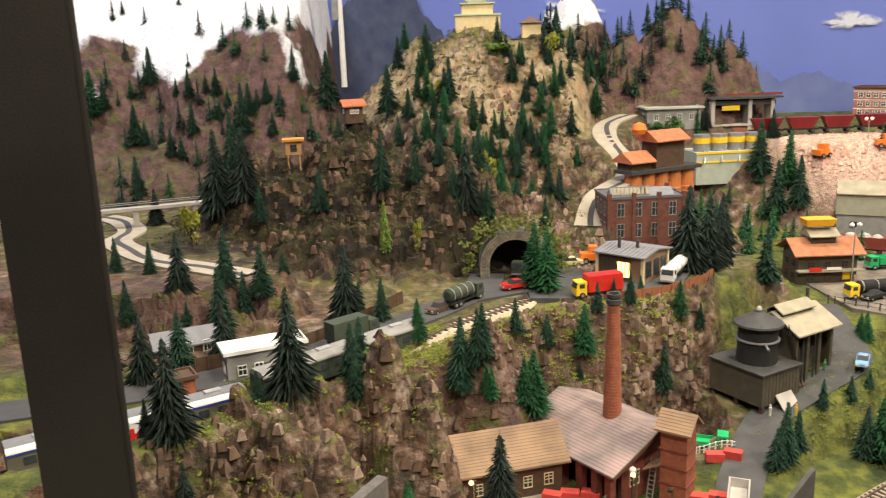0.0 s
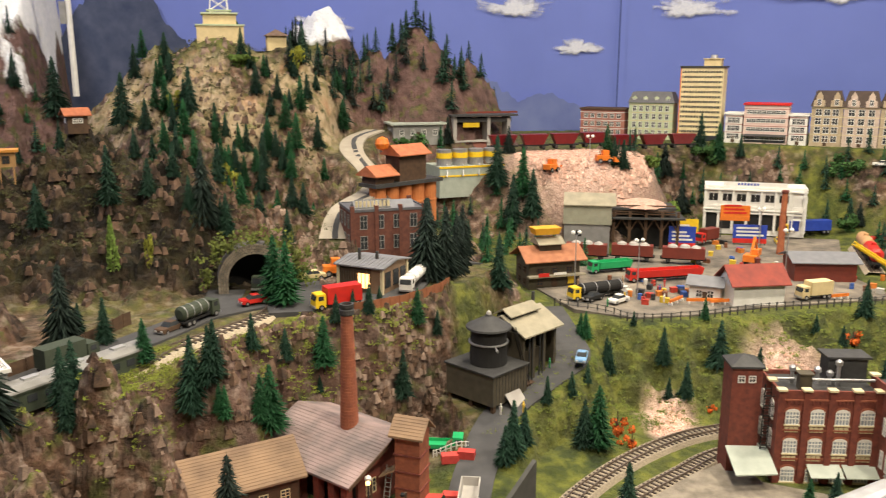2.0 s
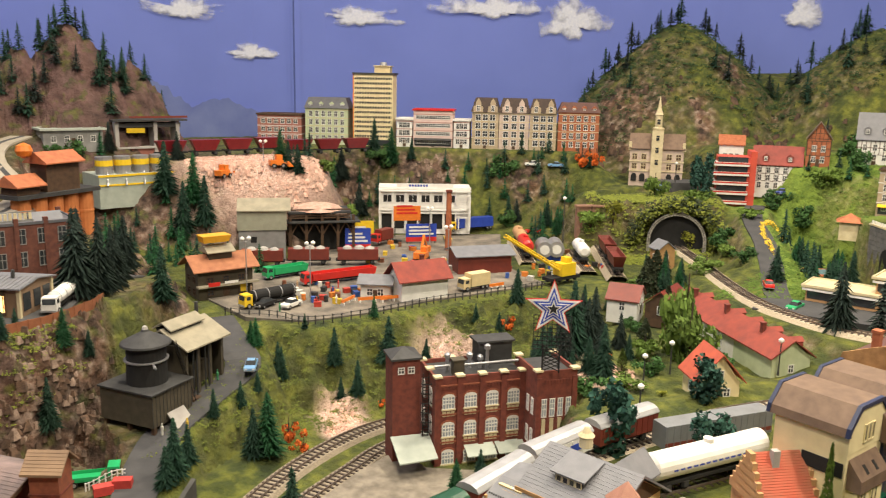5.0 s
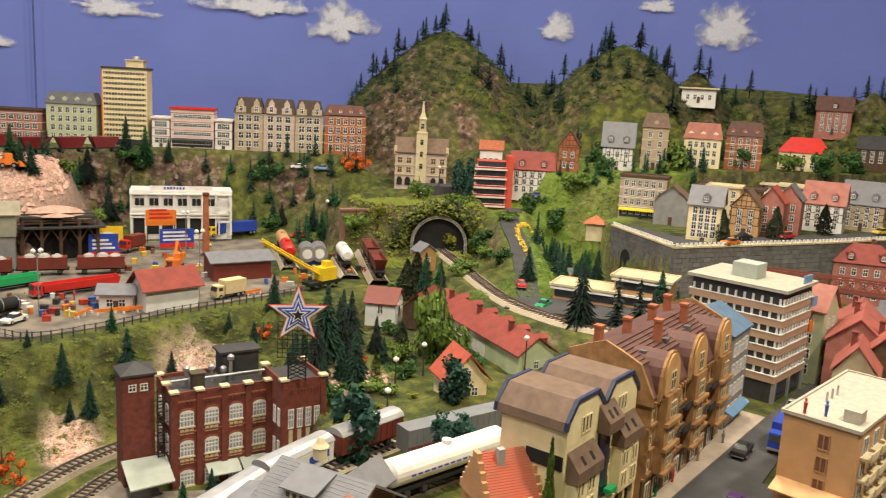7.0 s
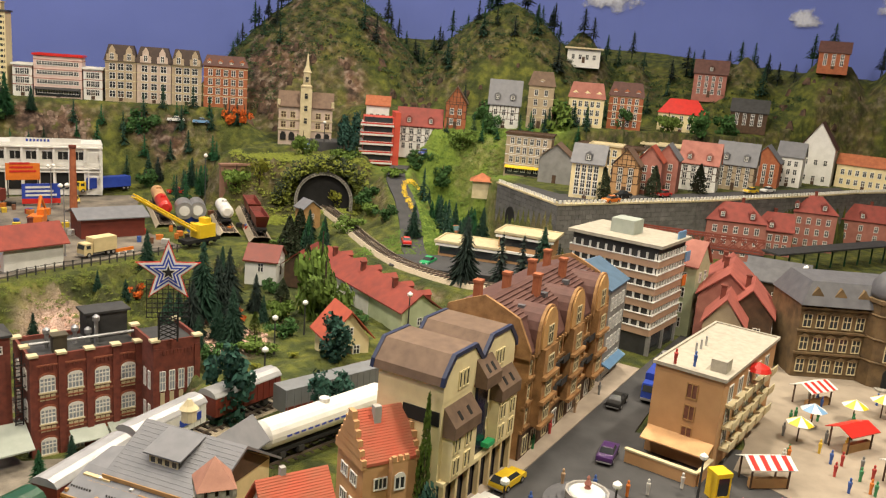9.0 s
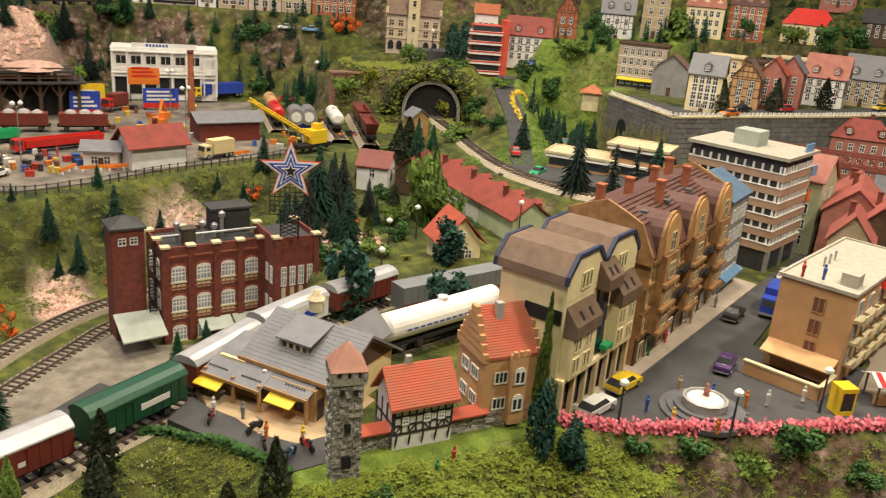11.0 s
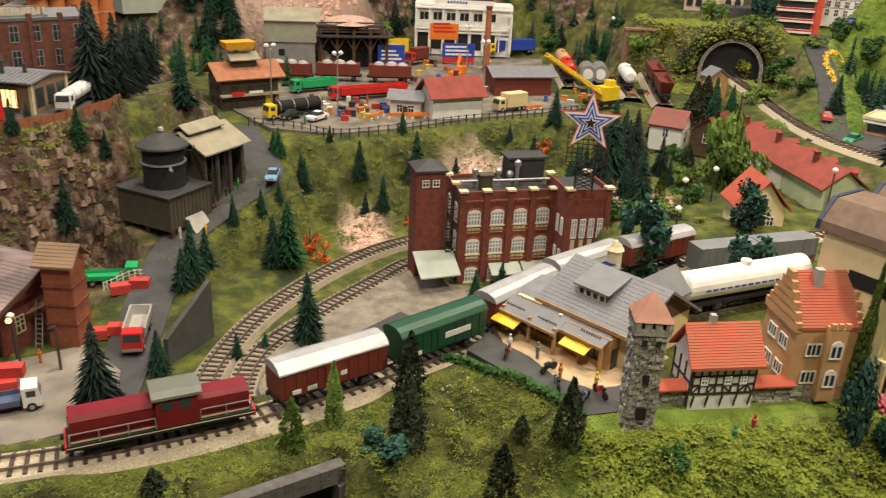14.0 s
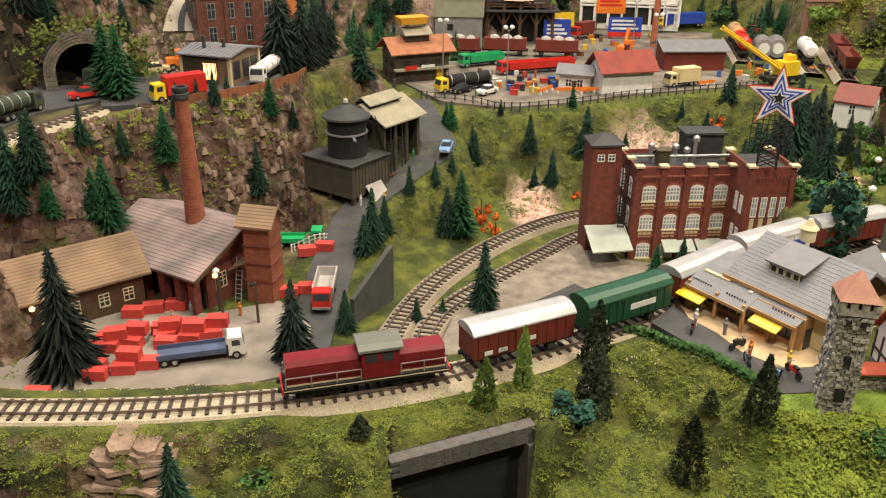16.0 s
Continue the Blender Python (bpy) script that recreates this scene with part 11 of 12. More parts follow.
fence([(70, 146), (76.8, 137.6), (80, 131.4), (92, 129.8), (106, 130.8), (120, 129.6), (136, 128.4)], 1.7, M_DARK, "grey wire fence along the goods yard edge")
fence([(26, 128.6), (32, 129.8), (41, 134.6), (47, 141)], 1.8, mat("rust_boards", (0.30, 0.11, 0.05), None, 90, 0.8), "rust-brown board fence below the workshop", 2.0, True)
fence([(-34, 106.4), (-20.7, 113.6), (-12.4, 124), (-7, 132.6)], 2.2, M_WOOD, "brown board fence behind the road", 2.4, True)
fence([(36.2, 112.6), (41.0, 110.2)], 1.2, M_WHITE, "short white picket fence behind the kiln", 0.6)


def lamp(x, y, z, h, double=False, label="slim grey street lamp with a pale globe"):
    t = thing("street_lamp", label, "lamp", x, y, z, 0, "street lamps")
    part("pole", Mesh().lathe([(0.22, -0.4), (0.14, 0.6), (0.1, h)], 8), M_DARK if not double else M_STEEL, t)
    for sx in ((-0.7, 0.7) if double else (0,)):
        part("arm", Mesh().rod((0, 0, h - 0.2), (sx, 0, h + 0.2), 0.07), M_STEEL, t)
        part("globe", Mesh().lathe([(0.15, h + 0.1), (0.45, h + 0.35), (0.45, h + 0.65), (0.1, h + 0.95)], 10, sx, 0), mat("lamp_globe", (0.9, 0.9, 0.85), None, 60, 0.3) if "lamp_globe" not in bpy.data.materials else bpy.data.materials["lamp_globe"], t)


for x, y, z, h, db in ((77, 152, 1.4, 12, True), (88, 146, 1.4, 11, True), (116.5, 138, 1.4, 13, True), (140, 178, 2, 9, True), (160, 148, 2.2, 14, False), (104, 203, 16, 12, True), (88, 22.8 + 5.4, 0.7, 4.4, False), (94.5, 19.5, 0.7, 4.4, False),
                       (106.5, 14.5, 0.7, 4.4, False), (121, 82, -1.6, 5, False), (112, 80, -1.6, 5, False), (100, 70.5, -1, 5, False), (133, 70, 0, 5, False), (176, 17, 0.8, 12, True), (205, 150, 17.7, 5, False), (23.5, 98.4, -10.9, 5, False)):
    lamp(x, y, z, h, db)
for x, y, z, w, h, m1, m2, lb in ((126, 190, 1.5, 6.6, 4.6, M_YELLOW, M_WHITE, "yellow and white advertising hoarding"), (120.5, 182.5, 1.4, 6.6, 4.4, M_BLUE, M_RED, "blue and red patterned hoarding"), (140, 182, 1.5, 8.4, 3.8, M_BLUE, M_RED, "blue and red company hoarding"), (138, 186, 6.8, 7.4, 3.0, M_ORANGE, M_ORANGE, "orange banner on posts")):
    t = thing("hoarding", lb, "sign", x, y, z, -25, "yard hoardings")
    part("board", Mesh().box(-w / 2, w / 2, -0.15, 0.15, 1.4, 1.4 + h), m1, t)
    part("lower_band", Mesh().box(-w / 2, w / 2, -0.2, 0.2, 0.4, 1.6), m2, t)
    for k in (-w / 2 + 0.4, w / 2 - 0.4):
        part("leg", Mesh().box(k - 0.12, k + 0.12, -0.1, 0.1, -4 if z > 5 else -0.6, 0.6), M_DARK, t)
    for k in range(3):
        part("lettering_bar", Mesh().box(-w / 2 + 0.8, w / 2 - 0.8 - k * 0.7, -0.2, -0.15, 2.2 + k * 0.95, 2.7 + k * 0.95), M_WHITE if m1 is not M_ORANGE else M_RED, t)
ex = thing("yellow_excavator", "yellow-orange excavator with a raised arm", "excavator", 127, 163, 1.5, 40)
part("tracks", Mesh().box(-2, 2, -1.6, -0.8, 0, 0.9).box(-2, 2, 0.8, 1.6, 0, 0.9), M_BLACK, ex)
part("house_body", Mesh().box(-2.2, 1.2, -1.5, 1.5, 0.9, 2.4).box(-0.6, 1.1, -1.4, 0, 2.4, 3.6), M_ORANGE, ex)
part("arm", Mesh().rod((1.0, 0.4, 1.8), (3.4, 0.4, 5.8), 0.35).rod((3.4, 0.4, 5.8), (6.0, 0.4, 2.6), 0.3), M_ORANGE, ex)
part("bucket", Mesh().box(5.5, 6.8, -0.6, 1.4, 1.2, 2.6), M_ORANGE, ex)
for x, y, z, rz in ((92, 200, 19, 30), (106, 198, 22, -10), (28, 152, 8.4, 0)):
    t = thing("loader", "orange wheel loader on the gravel", "loader", x, y, max(z, ground(x, y) + 0.2), rz, "wheel loaders")
    part("body", Mesh().box(-2.4, 1.0, -1.1, 1.1, 0.7, 2.0).box(-0.8, 0.8, -0.9, 0.9, 2.0, 3.3), M_ORANGE, t)
    part("bucket", Mesh().extrude_y([(2.2, 0.3), (2.2, 1.6), (2.5, 1.6), (3.6, 0.3)], -1.4, 1.4), M_ORANGE, t)
    part("arm", Mesh().rod((0.6, -0.8, 1.6), (2.4, -0.8, 0.9), 0.15).rod((0.6, 0.8, 1.6), (2.4, 0.8, 0.9), 0.15), M_ORANGE, t)
    for sx in (-1.5, 0.9):
        for sy in (-1.1, 1.1):
            wheel(t, sx, sy, 0.6, 0.6, 0.5)

# fountain, stalls, kiosks
f = thing("fountain", "round stepped stone fountain with white basin and small figure", "fountain", 97.4, 23.4, 0.74)
for r0, z0, z1 in ((4.4, -0.3, 0.25), (3.7, 0.25, 0.5), (3.0, 0.5, 0.8)):
    part("step", Mesh().lathe([(r0, z0), (r0, z1)], 28), M_SLATE, f)
part("basin", Mesh().lathe([(2.2, 0.8), (2.25, 1.5), (2.3, 1.6), (2.1, 1.6), (2.0, 1.3), (0.1, 1.3)], 12), M_CONCRETE, f)
part("water", Mesh().lathe([(2.0, 1.3), (2.0, 1.4), (0.05, 1.42)], 12), M_PALEGLASS, f, "pale rippled water")
part("foam", Mesh().lathe([(1.85, 1.42), (1.7, 1.58), (0.8, 1.7), (0.3, 1.9)], 14), M_WHITE, f, "white foam")
part("column", Mesh().lathe([(0.5, 1.3), (0.25, 2.2), (0.4, 2.4), (0.15, 2.9), (0.2, 3.1), (0.05, 3.3)], 10), M_PINK, f)
k = thing("phone_kiosk", "bright yellow telephone kiosk", "kiosk", 108.4, 13.0, 0.74, -40)
part("frame", Mesh().box(-0.9, 0.9, -0.9, 0.9, 0, 0.5).box(-0.9, -0.7, -0.9, 0.9, 0.5, 2.6).box(0.7, 0.9, -0.9, 0.9, 0.5, 2.6).box(-0.95, 0.95, -0.95, 0.95, 2.6, 3.1), M_YELLOW, k)
part("glass", Mesh().box(-0.7, 0.7, -0.85, 0.85, 0.5, 2.6), M_GLASS, k)


def stall(x, y, rz, m1, label):
    t = thing("market_stall", label, "stall", x, y, 0.8, rz, "market stalls")
    part("counter", Mesh().box(-2.2, 2.2, -1.2, -0.6, 0, 1.1), M_PLANK, t)
    for sx in (-2.2, 2.2):
        for sy in (-1.3, 1.3):
            part("post", Mesh().box(sx - 0.08, sx + 0.08, sy - 0.08, sy + 0.08, 0, 2.6), M_WOOD, t)
    part("canopy", Mesh().extrude_x([(-1.9, 2.4), (-1.9, 2.5), (0, 3.3), (1.9, 2.5), (1.9, 2.4), (0, 3.2)][::-1], -2.7, 2.7), m1, t)
    for k2 in range(4):
        part("stripe", Mesh().add([(-2.3 + k2 * 1.3, -1.92, 2.53), (-1.7 + k2 * 1.3, -1.92, 2.53), (-1.7 + k2 * 1.3, 0, 3.34), (-2.3 + k2 * 1.3, 0, 3.34)], [(0, 1, 2, 3)]), M_RED, t)


for x, y, rz, m, lb in ((115, 9.6, -50, M_WHITE, "market stall with a red striped white canopy"), (144.5, 9.2, -30, M_WHITE, "market stall with a pale canopy"), (132.4, 2.8, -30, M_RED, "market stall with a red canopy"), (139, -4, -30, M_YELLOW, "market stall with a yellow canopy"), (126, -4, -40, M_WHITE, "market stall with a white canopy"), (150, -2, -20, M_RED, "market stall with a red canopy")):
    stall(x, y, rz, m, lb)
for x, y, m in ((135.4, 7.8, M_LBLUE), (141, 3.5, M_YELLOW), (146, 0.5, M_YELLOW), (129.5, 8.5, M_YELLOW)):
    t = thing("parasol", "round market parasol in bright panels", "parasol", x, y, 0.8, 0, "market parasols")
    part("pole", Mesh().lathe([(0.1, 0), (0.08, 3)], 6), M_WOOD, t)
    for i in range(8):
        a0, a1 = i * math.pi / 4, (i + 1) * math.pi / 4
        part("panel", Mesh().add([(0, 0, 3.4), (1.7 * math.cos(a0), 1.7 * math.sin(a0), 2.5), (1.7 * math.cos(a1), 1.7 * math.sin(a1), 2.5)], [(0, 1, 2)]), m if i % 2 else M_WHITE, t)

FIGURE = Mesh().lathe([(0.17, 0), (0.16, 0.5), (0.2, 0.85), (0.24, 1.3), (0.09, 1.45), (0.14, 1.55), (0.13, 1.75), (0.04, 1.84)], 8)
FIG_MATS = [mat("figurine_%s" % n, c, None, 60, 0.7) for n, c in (("red", (0.5, 0.06, 0.05)), ("blue", (0.05, 0.12, 0.4)), ("tan", (0.45, 0.3, 0.18)), ("grey", (0.2, 0.2, 0.2)), ("orange", (0.7, 0.2, 0.03)), ("white", (0.7, 0.68, 0.62)), ("yellow", (0.75, 0.5, 0.05)), ("green", (0.05, 0.25, 0.1)))]
FIG_DATA = [FIGURE.data("figurine", m) for m in FIG_MATS]
FIG_WORD = ["red", "blue", "tan", "grey", "orange", "white", "yellow", "green"]


def figurine(x, y, z, i):
    i %= 8
    single("figurine", FIG_DATA[i], FIG_MATS[i], "tiny plain %s peg figurine" % FIG_WORD[i], "figurine", x, y, z, rnd.uniform(0, 360), "peg figurines")


for i, (x, y) in enumerate(((85.8, 33.4), (93, 27.6), (99.6, 27), (97, 19), (101.8, 20.6), (103.6, 19), (92.6, 24.6), (105, 33.2), (110, 33.4), (100.6, 23.8), (118, 33.6), (126, 33.5), (94, 20.6), (107.5, 16.5))):
    figurine(x, y, 0.85, i)
for i in range(46):
    figurine(rnd.uniform(118, 152), rnd.uniform(-9, 11), 0.8, rnd.randrange(8))
for i, (x, y, z) in enumerate(((63.6, 54, 0.6), (63, 50, 0.6), (62.2, 56.5, 0.6), (64.8, 47.2, 0.6), (71.6, 37.2, -0.4), (73.4, 36.8, -0.3), (14, 96, -10.8), (17.6, 97, -10.8), (20, 98.5, -10.8), (25.6, 96, -10.8), (47.6, 114.6, -6.2), (51, 113.6, -5.8), (60, 124.6, -3.4), (113.8, 20.8, 12.2), (114.6, 18.8, 12.2))):
    figurine(x, y, z if i < 4 or i > 5 else ground(x, y), i + 3)
for i in range(16):
    figurine(rnd.uniform(76, 106), rnd.uniform(140, 158), 1.5, rnd.randrange(8))


def bicycle(x, y, rz, m):
    t = thing("motorcycle", "parked model motorcycle outside the restaurant", "motorcycle", x, y, 0.62, rz, "parked motorcycles")
    for sx in (-0.75, 0.75):
        part("wheel", Mesh().tube_y(0.38, -0.09, 0.09, 0, 0, 14), M_BLACK, t, at=(sx, 0, 0.38))
    part("frame", Mesh().box(-0.5, 0.5, -0.14, 0.14, 0.4, 0.8).rod((0.5, 0, 0.7), (0.75, 0, 0.4), 0.06), m, t)
    part("seat", Mesh().box(-0.6, 0.05, -0.16, 0.16, 0.85, 1.0), M_BLACK, t)
    part("handlebar", Mesh().rod((0.55, -0.35, 1.15), (0.55, 0.35, 1.15), 0.05).rod((0.7, 0, 0.5), (0.5, 0, 1.15), 0.05), M_STEEL, t)


for x, y, rz, m in ((61.4, 55.8, 40, M_RED), (62.0, 49.2, 60, M_STEEL), (62.4, 46.2, 20, M_LBLUE), (64.4, 46.2, 80, M_RED), (63.0, 51.6, 10, M_BLACK)):
    bicycle(x, y, rz, m)

# row houses and cottage in the village dip
for i in range(3):
    f = i / 2
    x, y = 147.2 - 9.4 * f, 95.6 - 21 * f
    house("row_cottage", "row cottage with bright red tiled roof", x, y, -1.2, 66, 11.4, 7, 3.4, "gable", 3.0, M_GREEN if i == 2 else M_WHITE, M_OLDRED, 1, 3, 1, 0.8, 1.2, 1.0, over=0.6, dormers=2, chimney=1, group="row cottages")
house("yellow_cottage", "small yellow cottage with a steep red roof", 118.6, 72.4, -1.5, -30, 6.4, 6, 3.2, "gable_y", 4.4, M_YELLOWISH, M_REDROOF, 1, 2, 1, 0.9, 1.2, 1.0, over=0.7, gablewin=True)
house("brown_cottage", "dark cottage with a brick red roof", 144, 101.5, 0.2, 20, 9, 6, 3, "gable", 2.6, M_WOOD, M_OXIDE, 1, 2, 1)
house("white_cottage", "small white cottage with a red-brown roof", 138.4, 107.5, 0.4, 30, 7, 6, 3, "gable_y", 2.6, M_WHITE, M_OXIDE, 1, 2, 1)
house("line_hut", "small timber line hut with grey roof", 171, 125.4, 3.6, -20, 4.4, 4, 3, "gable_y", 2.0, M_PLANK, M_GREYROOF, 1, 1, 1, 0.8, 1.0, 0.9)
pool_ = thing("garden_pool", "garden pool with a red tiled surround", "pool", 202.5, 103.5, ground(202.5, 103.5) + 0.2, -35)
part("surround", Mesh().box(-6, 6, -4, 4, -3, 0.2), M_ORANGEROOF, pool_)
part("water", Mesh().box(-4.4, 4.4, -2.6, 2.6, 0.2, 0.3), mat("pool_water", (0.18, 0.30, 0.36), None, 60, 0.1, bump=0.0), pool_)

# house front on the cliff road, white canopy shed
house("roadside_shelter", "pale roadside shelter with a flat white roof", -24.6, 106.2, 6.8, 24, 10.4, 4.2, 3.9, "flat", 0, M_GREY, M_WHITE, 1, 4, 1, 1.0, 1.2, 1.0, category="shelter")
house("grey_barn", "grey roofed barn by the road", -37.6, 114.6, 6.6, 26, 9, 6, 2.2, "gable", 1.6, M_WOOD, M_GREYROOF, 1, 3, 1, category="barn")
house("brown_crate_shed", "small brown shed by the road", -34.4, 99.6, 6.6, 30, 4, 3, 2.4, "flat", 0, M_ORANGEBRICK, M_WOOD, 0, 0, 0, category="shed")

# ---- painted clouds and far mountains on the backdrop ----
def on_wall(t):
    i = int(t)
    a, b = BACK[i], BACK[min(i + 1, len(BACK) - 1)]
    return a.lerp(b, t - i)


def wall_index(x):
    """Where along the backdrop a plan bearing from the visitors' side meets it."""
    best = min(range(len(BACK)), key=lambda i: abs(math.atan2(BACK[i].y, BACK[i].x - 15) - x))
    return best


def cloud(bearing, z, w, h, seed, material=None, name="painted_cloud", label="white cloud painted on the blue backdrop", mountain=False):
    g = random.Random(seed)
    i = min(max(wall_index(math.radians(bearing)), 1), len(BACK) - 2)
    c = BACK[i]
    d = (BACK[i + 1] - BACK[i - 1]).normalized()
    nrm = Vector((d.y, -d.x))
    c = c + nrm * 3.0
    if mountain:
        n = 60
        c = c - nrm * 1.2
        top = [(-w / 2 + w * k / n, z + h * (1 - abs(2 * k / n - 1)) ** 0.8 * (0.94 + 0.16 * noise.noise(Vector((k * 0.35, seed, 0)))) * g.uniform(0.97, 1.03)) for k in range(n + 1)]
        pts = [(-w / 2, z - 12)] + top + [(w / 2, z - 12)]
        k = len(pts)
        m = Mesh().add([(c.x + d.x * x + nrm.x * o, c.y + d.y * x + nrm.y * o, zz) for o in (0.0, 0.3) for x, zz in pts], [tuple(range(k, 2 * k)), tuple(range(k - 1, -1, -1))] + [(i2, (i2 + 1) % k, k + (i2 + 1) % k, k + i2) for i2 in range(k)])
        single(name, m, material, label, "painted mountain", kind="structure")
        return
    # rings from the middle to the rim; the paint thins out along the last ring
    n, rings = 56, (0.25, 0.5, 0.8, 1.05, 1.4)
    m = Mesh().add([(c.x, c.y, z)], [])
    for q in rings:
        for k in range(n):
            a = -2 * math.pi * k / n
            r = q * (0.8 + 0.5 * noise.noise(Vector((math.cos(a) * 1.3, math.sin(a) * 1.3, seed * 3.1))) + 0.22 * noise.noise(Vector((math.cos(a) * 4, math.sin(a) * 4, seed * 1.7))))
            x, zz = w / 2 * r * math.cos(a), z + h / 2 * r * math.sin(a) * (1.0 if math.sin(a) > 0 else 0.6)
            m.v.append((c.x + d.x * x - nrm.x * 2.0, c.y + d.y * x - nrm.y * 2.0, zz))
    m.v[0] = (c.x - nrm.x * 2.0, c.y - nrm.y * 2.0, z)
    m.f += [(0, 1 + (k + 1) % n, 1 + k) for k in range(n)]
    for q in range(len(rings) - 1):
        m.f += [(1 + q * n + k, 1 + q * n + (k + 1) % n, 1 + (q + 1) * n + (k + 1) % n, 1 + (q + 1) * n + k) for k in range(n)]
    ob = single(name, m, M_CLOUD, label, "painted cloud", kind="structure")
    body = ob.data.attributes.new("body", "FLOAT", "POINT")
    body.data.foreach_set("value", [1.0] + [v for v in (0.85, 0.72, 0.52, 0.32, 0.06) for _ in range(n)])


# yard clutter

CLUTTER = [mat("clutter_%s" % w, c, None, 90, 0.6) for w, c in (("red", (0.5, 0.05, 0.03)), ("orange", (0.65, 0.2, 0.03)), ("blue", (0.05, 0.12, 0.4)), ("white", (0.7, 0.68, 0.62)), ("black", (0.03, 0.03, 0.03)), ("rust", (0.2, 0.08, 0.04)), ("yellow", (0.7, 0.48, 0.04)))]
CRATE, DRUM = Mesh().box(-0.7, 0.7, -0.5, 0.5, 0, 0.9).box(-0.75, 0.75, -0.55, 0.55, 0.9, 1.0), Mesh().lathe([(0.45, 0), (0.45, 0.5), (0.5, 0.55), (0.45, 0.6), (0.45, 1.2), (0.05, 1.22)], 10)
cg = random.Random(5)
for x0, x1, y0, y1, cnt in ((84, 100, 139, 148, 22), (112, 132, 150, 172, 22), (134, 150, 134, 146, 16), (80, 96, 150, 160, 10), (118, 136, 174, 186, 12), (150, 164, 132, 150, 12)):
    for i in range(cnt):
        x, y, c = cg.uniform(x0, x1), cg.uniform(y0, y1), cg.choice(CLUTTER)
        if cg.random() < 0.6:
            o = single("crate", CRATE.data("crate", c), c, "small painted %s crate in the goods yard" % c.name.split("_")[1], "crate", x, y, max(1.36, ground(x, y)), cg.uniform(0, 180), "yard crates and drums")
        else:
            o = single("oil_drum", DRUM.data("oil_drum", c), c, "small %s oil drum in the goods yard" % c.name.split("_")[1], "drum", x, y, max(1.36, ground(x, y)), 0, "yard crates and drums")
for x, y, rz, L in ((98, 137.5, -15, 7), (93, 139.5, 30, 5), (101.5, 136, -5, 6), (126, 133, 0, 4)):
    br = thing("barrier", "low orange and white road barrier", "barrier", x, y, 1.36, rz, "orange barriers")
    part("rail", Mesh().box(-L / 2, L / 2, -0.12, 0.12, 0.5, 1.1), M_ORANGE, br)
    for sx in (-L / 2 + 0.4, 0, L / 2 - 0.4):
        part("foot", Mesh().box(sx - 0.15, sx + 0.15, -0.4, 0.4, 0, 0.5), M_WHITE, br)

for x, y, z, h in ((23.6, 96.9, -10.9, 5.9), (3.1, 99.0, -10.9, 4.4), (27.3, 93.4, -10.9, 5.6)):
    yl = thing("yard_lamp", "wooden lamp post with a small lit bulb in the brickyard", "lamp", x, y, z, 0, "brickyard lamps")
    part("pole", Mesh().box(-0.14, 0.14, -0.14, 0.14, -0.3, h), M_WOOD, yl)
    part("bracket", Mesh().rod((0, 0, h - 0.3), (-0.5, -0.5, h), 0.07), M_BLACK, yl)
    part("bulb", Mesh().lathe([(0.05, h - 0.35), (0.3, h - 0.2), (0.32, h + 0.1), (0.1, h + 0.3)], 10, -0.5, -0.5), M_GLOW if z + h > -8 and x < 25 else M_BLACK, yl)
lt = thing("leaning_ladder", "grey wooden ladder leaning on the kiln tower", "ladder", 26.0, 99.6, -10.8, -36)
for sx in (-0.4, 0.4):
    part("stile", Mesh().rod((sx, 0, 0), (sx, 1.6, 5.6), 0.07), M_GREY, lt)
for i in range(9):
    part("rung", Mesh().rod((-0.4, 0.16 * i + 0.1, 0.5 + i * 0.58), (0.4, 0.16 * i + 0.1, 0.5 + i * 0.58), 0.05), M_GREY, lt)


for b, z, w, h, sd in ((72.4, 66, 36, 9, 1), (58.8, 66, 34, 9, 2), (66.0, 52.5, 19, 8, 3), (50.5, 70, 40, 12, 4), (46.5, 66, 26, 22, 5), (30.6, 69.5, 18, 13, 6), (20.6, 71.5, 28, 22, 7), (10.1, 66, 12, 8, 8), (3.4, 71, 14, 10, 9), (9.5, 84, 16, 12, 10), (25, 80, 16, 8, 11), (85, 60, 22, 8, 12)):
    cloud(b, z, w, h, sd)
cloud(73, 26, 50, 22, 21, M_FARHILL, "painted_mountain", "blue mountain painted on the backdrop", True)
cloud(70, 24, 60, 14, 22, M_FARHILL, "painted_mountain", "pale blue ridge painted on the backdrop", True)
cloud(97, 24, 70, 60, 23, M_FARFOREST, "painted_mountain", "dark forested slope painted on the backdrop", True)
single("backdrop_seam", Mesh().box(-0.25, 0.25, -0.4, 0, -20, 120), mat("seam_shadow", (0.07, 0.10, 0.30), None, 20, 0.9), "joint between two backdrop panels", "backdrop joint", 150, 277.5, 0, -20, kind="structure")
gp = thing("signal_mast", "slim white lattice mast behind the ridge", "mast", -28.5, 262, 44, 0)
part("pole", Mesh().lathe([(0.9, -6), (0.7, 40)], 8), M_WHITE, gp)
part("box", Mesh().box(-2.4, -0.6, -0.8, 0.8, 14, 20), M_GREY, gp)
gl = thing("window_post", "brown-grey metal post of the viewing window", "post", -14.6, 31.4, -30, 24)
part("profile", Mesh().box(-1.9, 1.2, -1.2, 1.2, 0, 120), mat("post_metal", (0.018, 0.016, 0.015), (0.035, 0.031, 0.028), 8, 0.35, 0.3), gl)
part("edge_strip", Mesh().box(1.2, 1.5, -0.6, 0.9, 0, 120), mat("post_edge", (0.06, 0.055, 0.05), None, 30, 0.4, 0.5), gl)


